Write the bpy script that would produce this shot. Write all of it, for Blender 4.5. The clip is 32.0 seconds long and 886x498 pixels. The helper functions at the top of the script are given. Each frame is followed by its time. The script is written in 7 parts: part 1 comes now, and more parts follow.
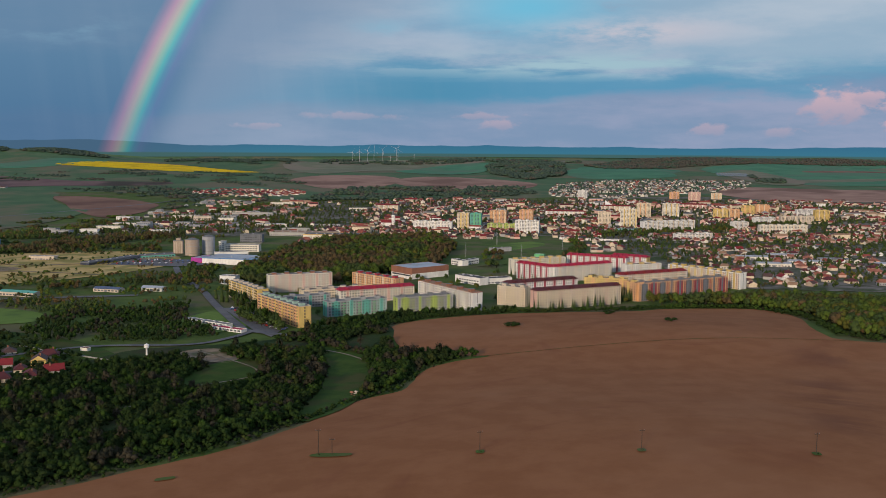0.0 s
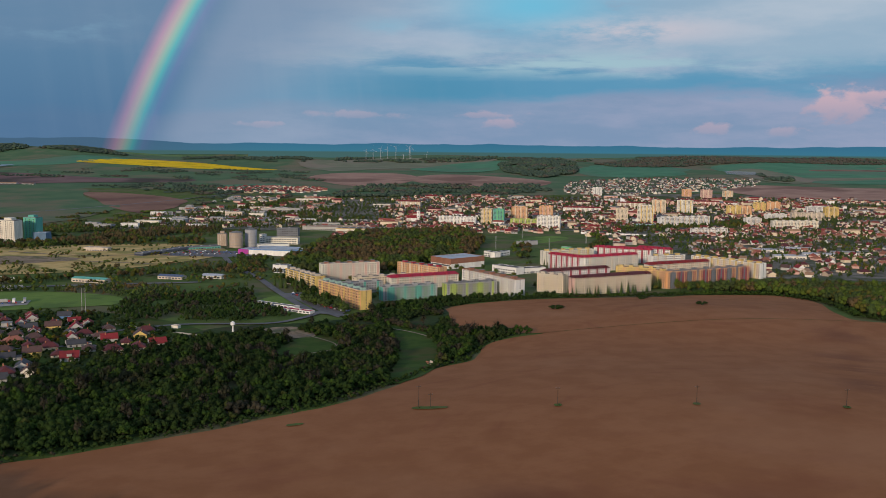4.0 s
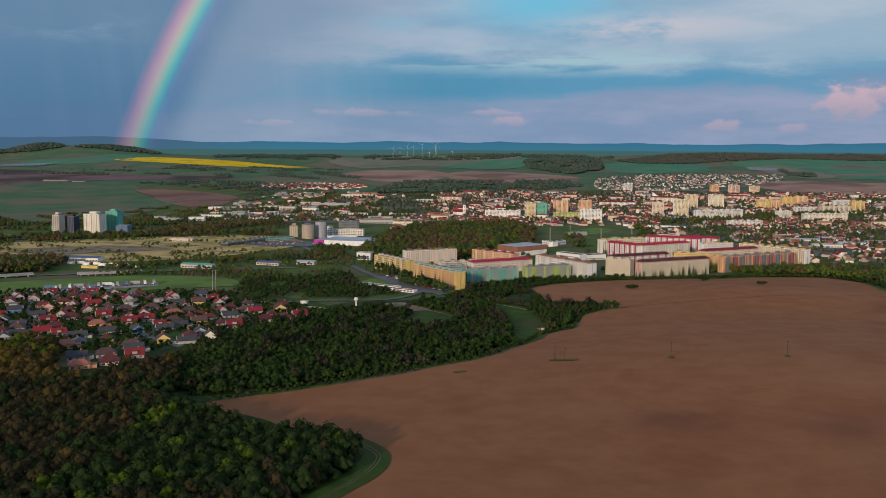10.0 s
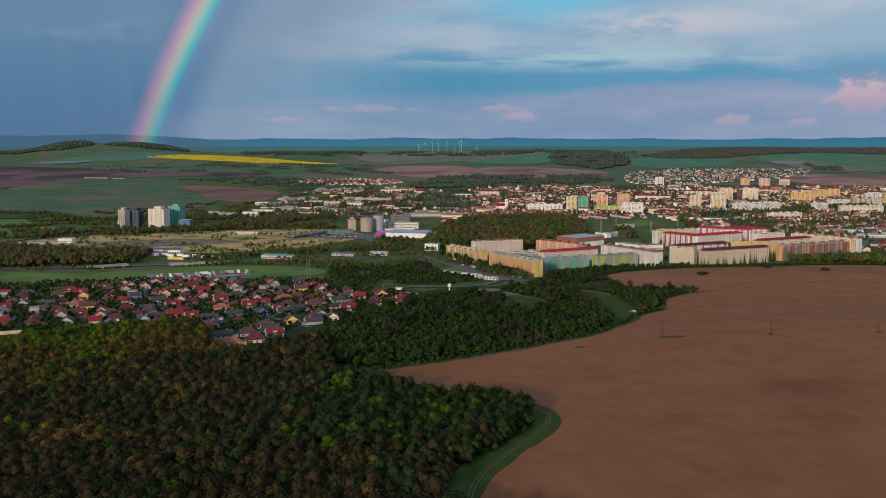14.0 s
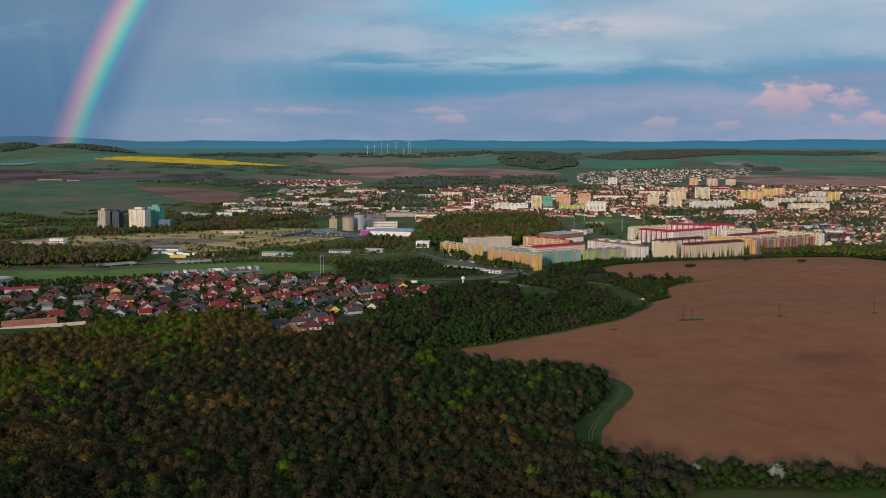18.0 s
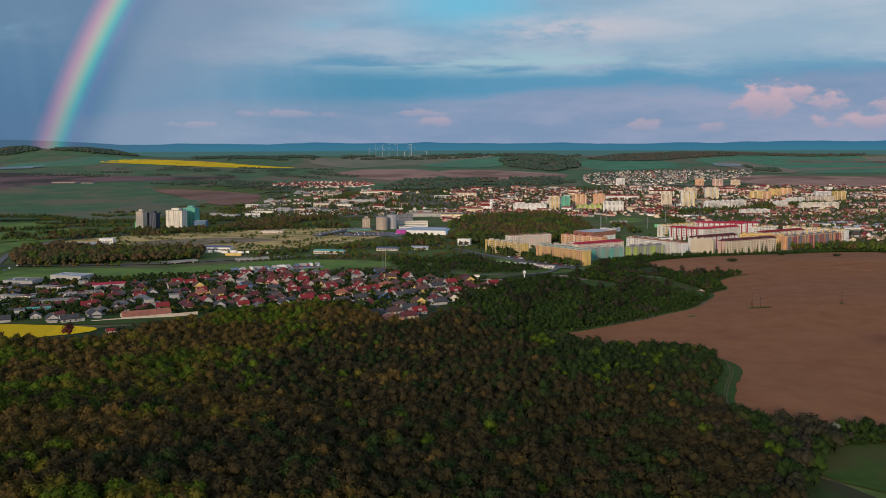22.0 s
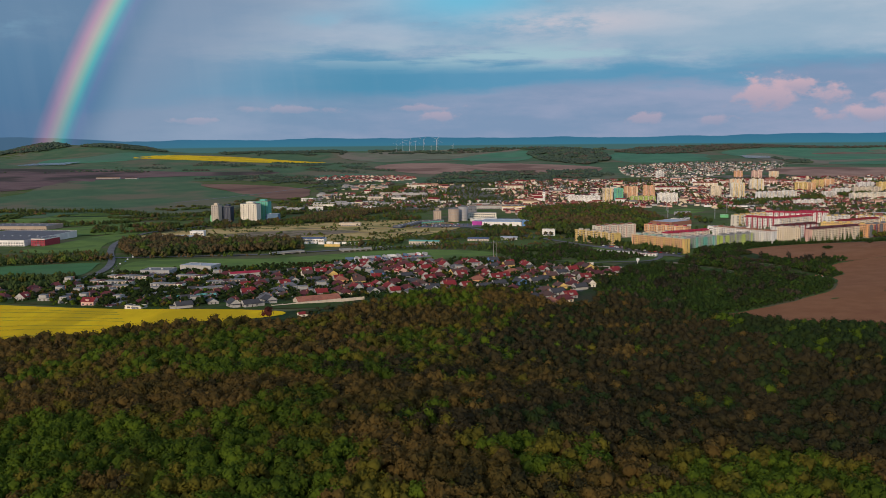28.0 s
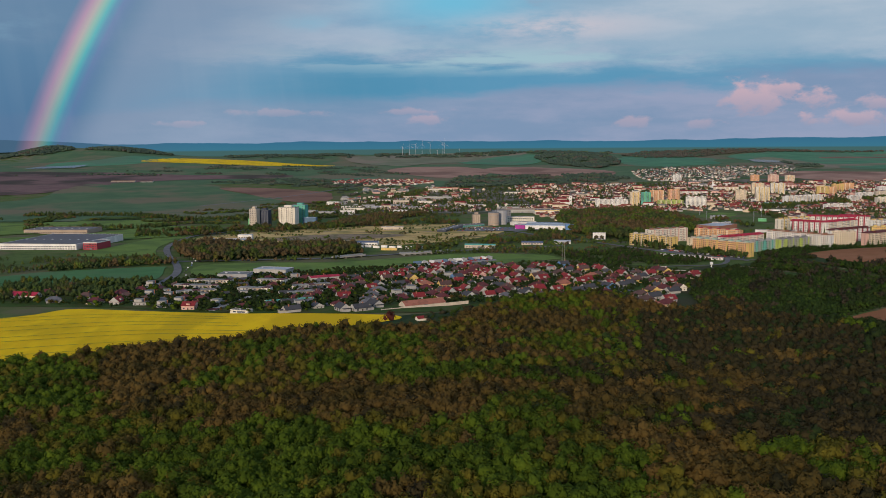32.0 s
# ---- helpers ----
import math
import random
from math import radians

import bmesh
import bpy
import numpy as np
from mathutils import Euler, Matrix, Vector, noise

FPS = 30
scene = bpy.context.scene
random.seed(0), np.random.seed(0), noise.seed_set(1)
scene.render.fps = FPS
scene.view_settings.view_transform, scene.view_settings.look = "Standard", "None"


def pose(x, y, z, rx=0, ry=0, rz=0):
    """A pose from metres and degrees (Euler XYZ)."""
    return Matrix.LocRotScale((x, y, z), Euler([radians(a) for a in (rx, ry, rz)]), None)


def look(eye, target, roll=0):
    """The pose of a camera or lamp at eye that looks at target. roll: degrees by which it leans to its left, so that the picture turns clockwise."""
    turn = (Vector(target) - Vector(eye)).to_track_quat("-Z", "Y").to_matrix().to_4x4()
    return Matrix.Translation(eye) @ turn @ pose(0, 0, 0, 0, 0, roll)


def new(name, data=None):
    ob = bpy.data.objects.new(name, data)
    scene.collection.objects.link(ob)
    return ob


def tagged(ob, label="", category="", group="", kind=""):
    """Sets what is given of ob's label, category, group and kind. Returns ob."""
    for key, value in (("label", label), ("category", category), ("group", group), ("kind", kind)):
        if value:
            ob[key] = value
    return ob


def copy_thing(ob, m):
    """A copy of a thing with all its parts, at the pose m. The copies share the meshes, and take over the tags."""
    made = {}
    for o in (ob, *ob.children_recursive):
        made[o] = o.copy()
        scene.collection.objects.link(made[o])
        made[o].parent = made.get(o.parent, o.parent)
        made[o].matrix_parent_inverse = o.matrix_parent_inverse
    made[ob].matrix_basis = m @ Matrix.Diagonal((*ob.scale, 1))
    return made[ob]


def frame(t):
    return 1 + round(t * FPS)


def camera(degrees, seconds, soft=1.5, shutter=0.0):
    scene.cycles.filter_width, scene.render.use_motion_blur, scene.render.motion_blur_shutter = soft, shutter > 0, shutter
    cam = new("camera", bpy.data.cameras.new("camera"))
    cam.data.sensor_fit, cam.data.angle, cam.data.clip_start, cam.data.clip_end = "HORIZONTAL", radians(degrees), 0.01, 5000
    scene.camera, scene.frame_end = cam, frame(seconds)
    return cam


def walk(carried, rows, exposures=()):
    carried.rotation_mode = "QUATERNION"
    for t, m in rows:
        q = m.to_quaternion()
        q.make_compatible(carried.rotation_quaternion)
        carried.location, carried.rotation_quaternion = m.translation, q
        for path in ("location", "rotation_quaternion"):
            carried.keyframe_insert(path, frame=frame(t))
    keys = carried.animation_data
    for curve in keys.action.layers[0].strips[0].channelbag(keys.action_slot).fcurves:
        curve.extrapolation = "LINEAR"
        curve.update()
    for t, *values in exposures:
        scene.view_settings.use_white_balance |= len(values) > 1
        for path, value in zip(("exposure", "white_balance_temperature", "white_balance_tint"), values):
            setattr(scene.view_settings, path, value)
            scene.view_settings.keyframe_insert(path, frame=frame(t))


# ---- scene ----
# the flight: seconds, place, turn to the right, tilt down, roll
FLIGHT = [
    (0, 110.02, 164.38, 152.27, 0.681, 6.209, 0.370), (0.5, 104.54, 155.10, 152.14, 0.639, 6.233, 0.394), (1, 99.21, 145.80, 151.98, 0.582, 6.242, 0.422),
    (1.5, 93.80, 136.41, 151.83, 0.532, 6.251, 0.444), (2, 88.18, 126.97, 151.62, 0.529, 6.257, 0.466), (2.5, 82.54, 117.54, 151.37, 0.512, 6.259, 0.488),
    (3, 76.97, 108.18, 151.20, 0.503, 6.266, 0.501), (3.5, 71.35, 98.88, 151.13, 0.513, 6.281, 0.492), (5.5, 45.74, 62.98, 150.77, 0.306, 6.302, 0.414),
    (6, 39.78, 54.29, 150.49, 0.217, 6.305, 0.392), (6.5, 33.78, 45.63, 150.22, 0.140, 6.309, 0.366), (7, 27.64, 36.81, 150.05, 0.095, 6.310, 0.341),
    (7.5, 21.36, 27.76, 150.00, 0.047, 6.311, 0.326), (8, 14.76, 18.52, 149.96, 0.024, 6.311, 0.326), (8.5, 7.63, 9.20, 149.92, 0.007, 6.320, 0.335),
    (9, -0.13, -0.01, 149.96, -0.004, 6.346, 0.337), (9.5, -8.37, -9.15, 150.02, -0.028, 6.382, 0.322), (10, -16.94, -18.18, 150.00, -0.065, 6.423, 0.288),
    (10.5, -25.73, -26.83, 149.86, -0.112, 6.470, 0.249), (11, -34.77, -34.89, 149.61, -0.185, 6.511, 0.212), (11.5, -44.20, -42.35, 149.44, -0.254, 6.548, 0.173),
    (12, -53.89, -49.33, 149.39, -0.346, 6.586, 0.128), (12.5, -63.74, -55.92, 149.36, -0.425, 6.623, 0.079), (13, -73.64, -62.25, 149.29, -0.515, 6.651, 0.033),
    (13.5, -83.61, -68.51, 149.15, -0.600, 6.659, -0.006), (14, -93.55, -74.84, 148.98, -0.668, 6.650, -0.036), (14.5, -103.38, -81.31, 148.70, -0.715, 6.631, -0.063),
    (16.5, -143.78, -108.16, 148.57, 1.035, 6.592, -0.073), (17, -154.88, -114.82, 148.51, 1.827, 6.577, -0.048), (17.5, -165.74, -121.51, 148.32, 2.606, 6.558, -0.022),
    (18, -176.42, -128.22, 147.99, 3.368, 6.532, -0.006), (18.5, -187.05, -134.80, 147.71, 4.088, 6.506, -0.007), (19, -197.79, -141.09, 147.59, 4.598, 6.485, -0.017),
    (19.5, -208.68, -147.02, 147.48, 4.766, 6.466, -0.034), (20, -219.64, -152.59, 147.24, 4.688, 6.440, -0.056), (20.5, -230.74, -157.77, 146.89, 4.591, 6.413, -0.091),
    (21, -241.84, -162.72, 146.56, 4.483, 6.393, -0.135), (21.5, -252.81, -167.69, 146.39, 4.375, 6.382, -0.164), (22, -263.73, -172.65, 146.44, 4.275, 6.381, -0.178),
    (22.5, -274.75, -177.52, 146.64, 4.168, 6.383, -0.190), (23, -285.85, -182.36, 146.81, 4.082, 6.378, -0.196), (23.5, -296.83, -187.15, 146.76, 3.995, 6.366, -0.200),
    (24, -307.39, -191.64, 146.49, 3.884, 6.359, -0.211), (24.5, -317.36, -195.45, 146.21, 3.751, 6.373, -0.234), (25, -326.93, -198.45, 146.10, 3.618, 6.413, -0.269),
    (25.5, -336.38, -200.68, 146.20, 3.518, 6.482, -0.313), (27.5, -382.74, -199.74, 143.98, 4.020, 6.668, -0.486), (28, -394.93, -199.03, 144.62, 4.135, 6.697, -0.548),
    (28.5, -406.94, -198.22, 145.36, 4.245, 6.716, -0.586), (29, -418.78, -197.41, 146.03, 4.329, 6.717, -0.602), (29.5, -430.62, -196.59, 146.43, 4.400, 6.693, -0.596),
    (30, -442.64, -195.52, 146.48, 4.467, 6.646, -0.581), (30.5, -454.93, -193.99, 146.28, 4.540, 6.593, -0.552), (31, -467.39, -192.20, 146.00, 4.611, 6.548, -0.509),
    (31.5, -479.90, -190.62, 145.78, 4.712, 6.513, -0.471), (32, -492.50, -189.53, 145.63, 4.892, 6.490, -0.446),
]
cam = camera(50.02, 32.0, soft=0.7)
walk(cam, [(t, pose(x, y, z, 90 - tilt, 0, -turn) @ pose(0, 0, 0, 0, 0, roll)) for t, x, y, z, turn, tilt, roll in FLIGHT])

# ---- sky, sun, distance ----
SUN_TURN, SUN_HEIGHT = 202.25, 13.25          # degrees, clockwise from +y; over the horizon


class Graph:
    """Short hand for node trees."""

    def __init__(self, tree):
        self.tree, self.nodes, self.links = tree, tree.nodes, tree.links

    def put(self, kind, **inputs):
        n = self.nodes.new(kind)
        for k, v in inputs.items():
            self.feed(n.inputs[k], v)
        return n

    def feed(self, socket, v):
        if isinstance(v, bpy.types.NodeSocket):
            self.links.new(v, socket)
        else:
            socket.default_value = v

    def math(self, op, *args, clamp=False):
        n = self.nodes.new("ShaderNodeMath")
        n.operation, n.use_clamp = op, clamp
        for i, v in enumerate(args):
            self.feed(n.inputs[i], v)
        return n.outputs[0]

    def mix(self, f, a, b, blend="MIX"):
        n = self.nodes.new("ShaderNodeMix")
        n.data_type, n.blend_type = "RGBA", blend
        for i, v in ((0, f), (6, a), (7, b)):
            if i > 0 and isinstance(v, tuple):
                v = (*v[:3], 1.0)
            self.feed(n.inputs[i], v)
        return n.outputs[2]

    def ramp(self, v, lo, hi):
        """0 at lo, 1 at hi, smooth."""
        n = self.nodes.new("ShaderNodeMapRange")
        n.interpolation_type = "SMOOTHSTEP"
        for i, w in ((0, v), (1, lo), (2, hi), (3, 0.0), (4, 1.0)):
            self.feed(n.inputs[i], w)
        return n.outputs[0]

    def noise(self, vec, scale, detail=4.0, rough=0.55, lacun=2.0):
        n = self.nodes.new("ShaderNodeTexNoise")
        self.feed(n.inputs["Vector"], vec)
        n.inputs["Scale"].default_value, n.inputs["Detail"].default_value = scale, detail
        n.inputs["Roughness"].default_value, n.inputs["Lacunarity"].default_value = rough, lacun
        return n.outputs[0]

    def vec(self, x, y, z=0.0):
        n = self.nodes.new("ShaderNodeCombineXYZ")
        for i, v in enumerate((x, y, z)):
            self.feed(n.inputs[i], v)
        return n.outputs[0]

    def blob(self, az, el, a, e, ra, re):
        """A soft spot round the direction a, e."""
        u = self.math("DIVIDE", self.math("SUBTRACT", az, a), ra)
        v = self.math("DIVIDE", self.math("SUBTRACT", el, e), re)
        q = self.math("ADD", self.math("MULTIPLY", u, u), self.math("MULTIPLY", v, v))
        return self.math("EXPONENT", self.math("MULTIPLY", q, -1.0))


def make_sky():
    world = bpy.data.worlds.new("sky")
    scene.world = world
    world.use_nodes = True
    g = Graph(world.node_tree)
    back = g.nodes["Background"]
    coord = g.nodes.new("ShaderNodeTexCoord").outputs["Generated"]
    sep = g.put("ShaderNodeSeparateXYZ", Vector=coord)
    x, y, z = sep.outputs
    az = g.math("MULTIPLY", g.math("ARCTAN2", x, y), 57.2958)
    el = g.math("MULTIPLY", g.math("ARCSINE", z), 57.2958)
    # broad cloud sheets, long and low
    wide = g.noise(g.vec(g.math("MULTIPLY", az, 0.055), g.math("MULTIPLY", el, 0.30)), 1.0, 6.0, 0.55)
    fine = g.noise(g.vec(g.math("MULTIPLY", az, 0.17), g.math("MULTIPLY", el, 0.55), 3.7), 1.0, 8.0, 0.62)
    streak = g.noise(g.vec(g.math("MULTIPLY", az, 0.15), g.math("MULTIPLY", el, 1.3), 9.1), 1.0, 7.0, 0.55)
    soft = g.math("ADD", g.math("MULTIPLY", wide, 0.65), g.math("MULTIPLY", fine, 0.35))
    # from the horizon up: lavender, a clear blue band, a high grey sheet
    c = g.mix(g.ramp(soft, 0.40, 0.60), g.mix(g.ramp(az, -16.0, 4.0), (0.150, 0.270, 0.415), (0.205, 0.300, 0.455)), g.mix(g.ramp(az, -16.0, 4.0), (0.225, 0.325, 0.465), (0.300, 0.352, 0.500)))
    c = g.mix(g.math("MULTIPLY", g.ramp(g.math("ADD", g.math("ADD", el, g.math("MULTIPLY", az, -0.035)), g.math("MULTIPLY", g.math("SUBTRACT", soft, 0.5), 5.0)), 2.2, 3.1), 0.88), c, (0.088, 0.300, 0.475))
    high = g.ramp(g.math("ADD", g.math("ADD", el, g.math("MULTIPLY", g.math("SUBTRACT", fine, 0.5), 3.5)), g.math("MULTIPLY", az, 0.02)), 4.0, 5.6)
    c = g.mix(g.math("MULTIPLY", high, 0.92), c, g.mix(g.ramp(soft, 0.38, 0.62), (0.235, 0.370, 0.520), (0.420, 0.490, 0.600)))
    c = g.mix(g.math("MULTIPLY", g.blob(az, el, -2.0, 3.2, 7.0, 1.3), 0.75), c, (0.062, 0.250, 0.405))
    c = g.mix(g.math("MULTIPLY", g.math("MULTIPLY", g.ramp(az, 2.0, 20.0), g.ramp(el, 3.6, 5.5)), 0.30), c, (0.48, 0.585, 0.655))
    # white streaks, the blue hole and its bright rims
    c = g.mix(g.math("MULTIPLY", g.ramp(streak, 0.42, 0.58), g.blob(az, el, 9.0, 4.75, 11.0, 0.65)), c, (0.35, 0.52, 0.60))
    c = g.mix(g.math("MULTIPLY", g.ramp(streak, 0.48, 0.6), g.blob(az, el, -8.0, 4.9, 7.0, 0.5)), c, (0.30, 0.42, 0.53))
    hole = g.math("MULTIPLY", g.blob(az, el, 5.4, 8.1, 4.8, 1.5), g.ramp(fine, 0.25, 0.41))
    c = g.mix(hole, c, (0.165, 0.49, 0.68))
    c = g.mix(g.math("MULTIPLY", g.ramp(fine, 0.40, 0.56), g.blob(az, el, 12.0, 6.6, 4.8, 0.7)), c, (0.54, 0.53, 0.60))
    c = g.mix(g.math("MULTIPLY", g.ramp(fine, 0.45, 0.6), g.blob(az, el, -3.2, 6.9, 2.0, 0.5)), c, (0.22, 0.46, 0.62))
    # bright rain-washed cloud inside the bow, wisps outside it
    c = g.mix(g.math("MULTIPLY", g.math("MULTIPLY", g.blob(az, el, -8.5, 7.5, 6.5, 3.2), g.ramp(soft, 0.30, 0.60)), 0.75), c, (0.37, 0.455, 0.555))
    # the rain curtain round the foot of the bow
    veil = g.math("ADD", az, g.math("MULTIPLY", el, -1.25))
    c = g.mix(g.math("MULTIPLY", g.ramp(veil, -9.0, -21.0), 0.9), c, g.mix(g.ramp(el, 0.0, 7.0), (0.075, 0.165, 0.30), (0.115, 0.22, 0.355)))
    c = g.mix(g.math("MULTIPLY", g.math("MULTIPLY", g.ramp(fine, 0.50, 0.66), g.math("ADD", g.blob(az, el, -21.0, 6.2, 3.5, 0.8), g.blob(az, el, -17.0, 7.6, 3.0, 0.5))), 0.55), c, (0.19, 0.345, 0.48))
    shafts = g.noise(g.vec(g.math("MULTIPLY", g.math("ADD", az, g.math("MULTIPLY", el, 0.12)), 0.85), g.math("MULTIPLY", el, 0.05), 1.3), 1.0, 3.0, 0.5)
    c = g.mix(g.math("MULTIPLY", g.math("MULTIPLY", g.ramp(shafts, 0.45, 0.70), g.blob(az, el, -10.0, 4.0, 13.0, 5.0)), 0.07), c, (0.35, 0.44, 0.54))
    # pink evening clouds
    puff = g.noise(g.vec(g.math("MULTIPLY", az, 0.75), g.math("MULTIPLY", el, 1.25), 5.0), 1.0, 7.0, 0.58)
    for a, e, ra, re, k in ((23.2, 2.25, 2.3, 1.15, 1.0), (24.6, 2.75, 1.0, 0.6, 1.0), (26.0, 2.15, 1.1, 0.7, 0.9), (28.2, 1.1, 3.2, 0.5, 0.8), (29.6, 1.9, 1.3, 0.5, 0.7), (4.0, 1.25, 1.9, 0.4, 0.5), (16.0, 1.0, 1.1, 0.5, 0.5),
                            (-4.5, 1.7, 3.2, 0.28, 0.35), (3.0, 1.75, 2.2, 0.25, 0.4), (20.0, 0.9, 1.4, 0.35, 0.45), (-10.0, 1.1, 1.6, 0.25, 0.4)):
        q = g.ramp(g.math("ADD", g.blob(az, el, a, e, ra, re), g.math("MULTIPLY", g.math("SUBTRACT", puff, 0.5), 2.2)), 0.38, 0.86)
        q = g.math("MULTIPLY", q, g.ramp(g.blob(az, el, a, e, ra, re), 0.05, 0.3))
        tone = g.mix(g.ramp(g.math("SUBTRACT", el, e), -re, re * 0.8), (0.33, 0.33, 0.45), (0.56, 0.415, 0.485))
        c = g.mix(g.math("MULTIPLY", q, k), c, tone)
    # the rainbow: 42 degrees round the point opposite the sun
    a, e = radians(SUN_TURN - 180), -radians(SUN_HEIGHT)
    axis = (math.sin(a) * math.cos(e), math.cos(a) * math.cos(e), math.sin(e))
    d = g.math("ADD", g.math("ADD", g.math("MULTIPLY", x, axis[0]), g.math("MULTIPLY", y, axis[1])), g.math("MULTIPLY", z, axis[2]))
    bow = g.math("MULTIPLY", g.math("ARCCOSINE", d), 57.2958)
    n = g.nodes.new("ShaderNodeValToRGB")
    g.feed(n.inputs[0], g.math("DIVIDE", g.math("SUBTRACT", bow, 40.35), 2.75))
    stops = ((0.0, (0, 0, 0)), (0.12, (0.008, 0.0, 0.015)), (0.24, (0.030, 0.008, 0.045)), (0.35, (0.0, 0.07, 0.07)), (0.44, (0.0, 0.21, 0.11)), (0.54, (0.15, 0.25, 0.06)),
             (0.64, (0.32, 0.18, 0.05)), (0.76, (0.30, 0.06, 0.045)), (0.88, (0.12, 0.01, 0.01)), (1.0, (0, 0, 0)))
    ramp = n.color_ramp
    while len(ramp.elements) < len(stops):
        ramp.elements.new(0.5)
    for el_, (p, col) in zip(ramp.elements, stops):
        el_.position, el_.color = p, (*col, 1)
    c = g.mix(g.math("MULTIPLY", g.ramp(bow, 41.2, 39.0), g.ramp(bow, 26.0, 40.0)), c, g.mix(0.35, c, (0.36, 0.42, 0.55)))
    # far mountains and the plain before them, haze mixed into their blue tones
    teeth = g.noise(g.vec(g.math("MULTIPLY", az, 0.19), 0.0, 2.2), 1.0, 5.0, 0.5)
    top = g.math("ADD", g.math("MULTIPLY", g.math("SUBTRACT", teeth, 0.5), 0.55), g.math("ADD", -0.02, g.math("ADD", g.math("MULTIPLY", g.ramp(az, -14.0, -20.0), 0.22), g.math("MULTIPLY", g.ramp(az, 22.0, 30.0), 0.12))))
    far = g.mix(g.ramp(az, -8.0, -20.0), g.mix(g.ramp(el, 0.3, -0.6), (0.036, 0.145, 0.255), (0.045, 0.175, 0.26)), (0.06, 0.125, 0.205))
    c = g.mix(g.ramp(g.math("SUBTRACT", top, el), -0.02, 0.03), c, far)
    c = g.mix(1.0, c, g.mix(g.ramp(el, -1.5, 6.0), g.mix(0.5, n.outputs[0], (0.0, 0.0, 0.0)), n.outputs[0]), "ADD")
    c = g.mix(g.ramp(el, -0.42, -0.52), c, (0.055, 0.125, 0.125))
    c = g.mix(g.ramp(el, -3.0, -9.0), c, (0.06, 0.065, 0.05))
    # above the view: the open evening sky
    sky = g.nodes.new("ShaderNodeTexSky")
    sky.sky_type, sky.sun_disc = "NISHITA", False
    sky.sun_elevation, sky.sun_rotation = radians(SUN_HEIGHT), radians(SUN_TURN)
    dome = g.mix(1.0, sky.outputs[0], (0.08, 0.08, 0.08), "MULTIPLY")
    c = g.mix(g.ramp(el, 10.0, 26.0), c, g.mix(0.65, dome, (0.375, 0.465, 0.67)))
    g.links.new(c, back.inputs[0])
    back.inputs[1].default_value = 1.0


make_sky()
sun = new("sun", bpy.data.lights.new("sun", "SUN"))
sun.data.energy, sun.data.angle, sun.data.color = 2.80, radians(4.0), (1.0, 0.80, 0.61)
a, e = radians(SUN_TURN - 180), radians(SUN_HEIGHT)
sun.matrix_world = look((0, 0, 400), (400 * math.sin(a), 400 * math.cos(a), 400 - 400 * math.tan(e)))

# ---- materials ----
MATS = {}


def surface(name, a, b, scale=0.3, rough=0.85, c=None, scale2=0.03, bump=0.0, island=0.0, each=0.0, metal=0.0, stretch=None, detail=5.0, crumb=0.0):
    """Two colours in noise of the given scale, a third in larger patches; island and each: how much pieces and objects differ."""
    m = bpy.data.materials.new(name)
    m.use_nodes = True
    g = Graph(m.node_tree)
    b_node = g.nodes["Principled BSDF"]
    at = g.nodes.new("ShaderNodeTexCoord").outputs["Object"]
    if stretch:
        at = g.put("ShaderNodeMapping", Vector=at, Scale=stretch).outputs[0]
    n1 = g.noise(at, scale, detail, 0.6)
    col = g.mix(g.ramp(n1, 0.35, 0.65), a, b)
    if c:
        n2 = g.noise(at, scale2, 4.0, 0.55)
        col = g.mix(g.ramp(n2, 0.47, 0.62), col, c)
    for amount, node, sock in ((island, "ShaderNodeNewGeometry", "Random Per Island"), (each, "ShaderNodeObjectInfo", "Random")):
        if amount:
            r = g.nodes.new(node).outputs[sock]
            v = g.math("ADD", 1.0 - amount, g.math("MULTIPLY", r, 2 * amount))
            hsv = g.put("ShaderNodeHueSaturation", Value=v, Color=col)
            col = hsv.outputs[0]
    g.links.new(col, b_node.inputs["Base Color"])
    if rough >= 0.9:
        b_node.inputs["Specular IOR Level"].default_value = 0.12
    b_node.inputs["Roughness"].default_value, b_node.inputs["Metallic"].default_value = rough, metal
    if bump:
        bn = g.put("ShaderNodeBump", Height=g.noise(at, crumb or scale * 3, 4.0, 0.6))
        bn.inputs["Strength"].default_value, bn.inputs["Distance"].default_value = 0.6, bump
        g.links.new(bn.outputs[0], b_node.inputs["Normal"])
    MATS[name] = m
    return m


def paint(name, rgb, rough=0.8, spread=0.12, each=0.0):
    """Painted or plastered wall: the colour, weathered in blotches and streaks."""
    lo = tuple(v * (1 - spread) for v in rgb)
    return surface(name, lo, rgb, 0.35, rough, c=tuple(v * (1 - 1.6 * spread) for v in rgb), scale2=0.12, each=each, stretch=(1, 1, 0.35))


surface("meadow", (0.058, 0.098, 0.021), (0.090, 0.135, 0.031), 0.05, 0.95, c=(0.120, 0.115, 0.055), scale2=0.012, bump=0.4)
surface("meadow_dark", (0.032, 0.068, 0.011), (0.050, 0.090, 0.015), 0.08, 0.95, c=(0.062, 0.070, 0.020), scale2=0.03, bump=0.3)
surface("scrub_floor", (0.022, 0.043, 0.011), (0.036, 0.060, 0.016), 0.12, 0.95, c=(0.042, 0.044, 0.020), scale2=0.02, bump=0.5)


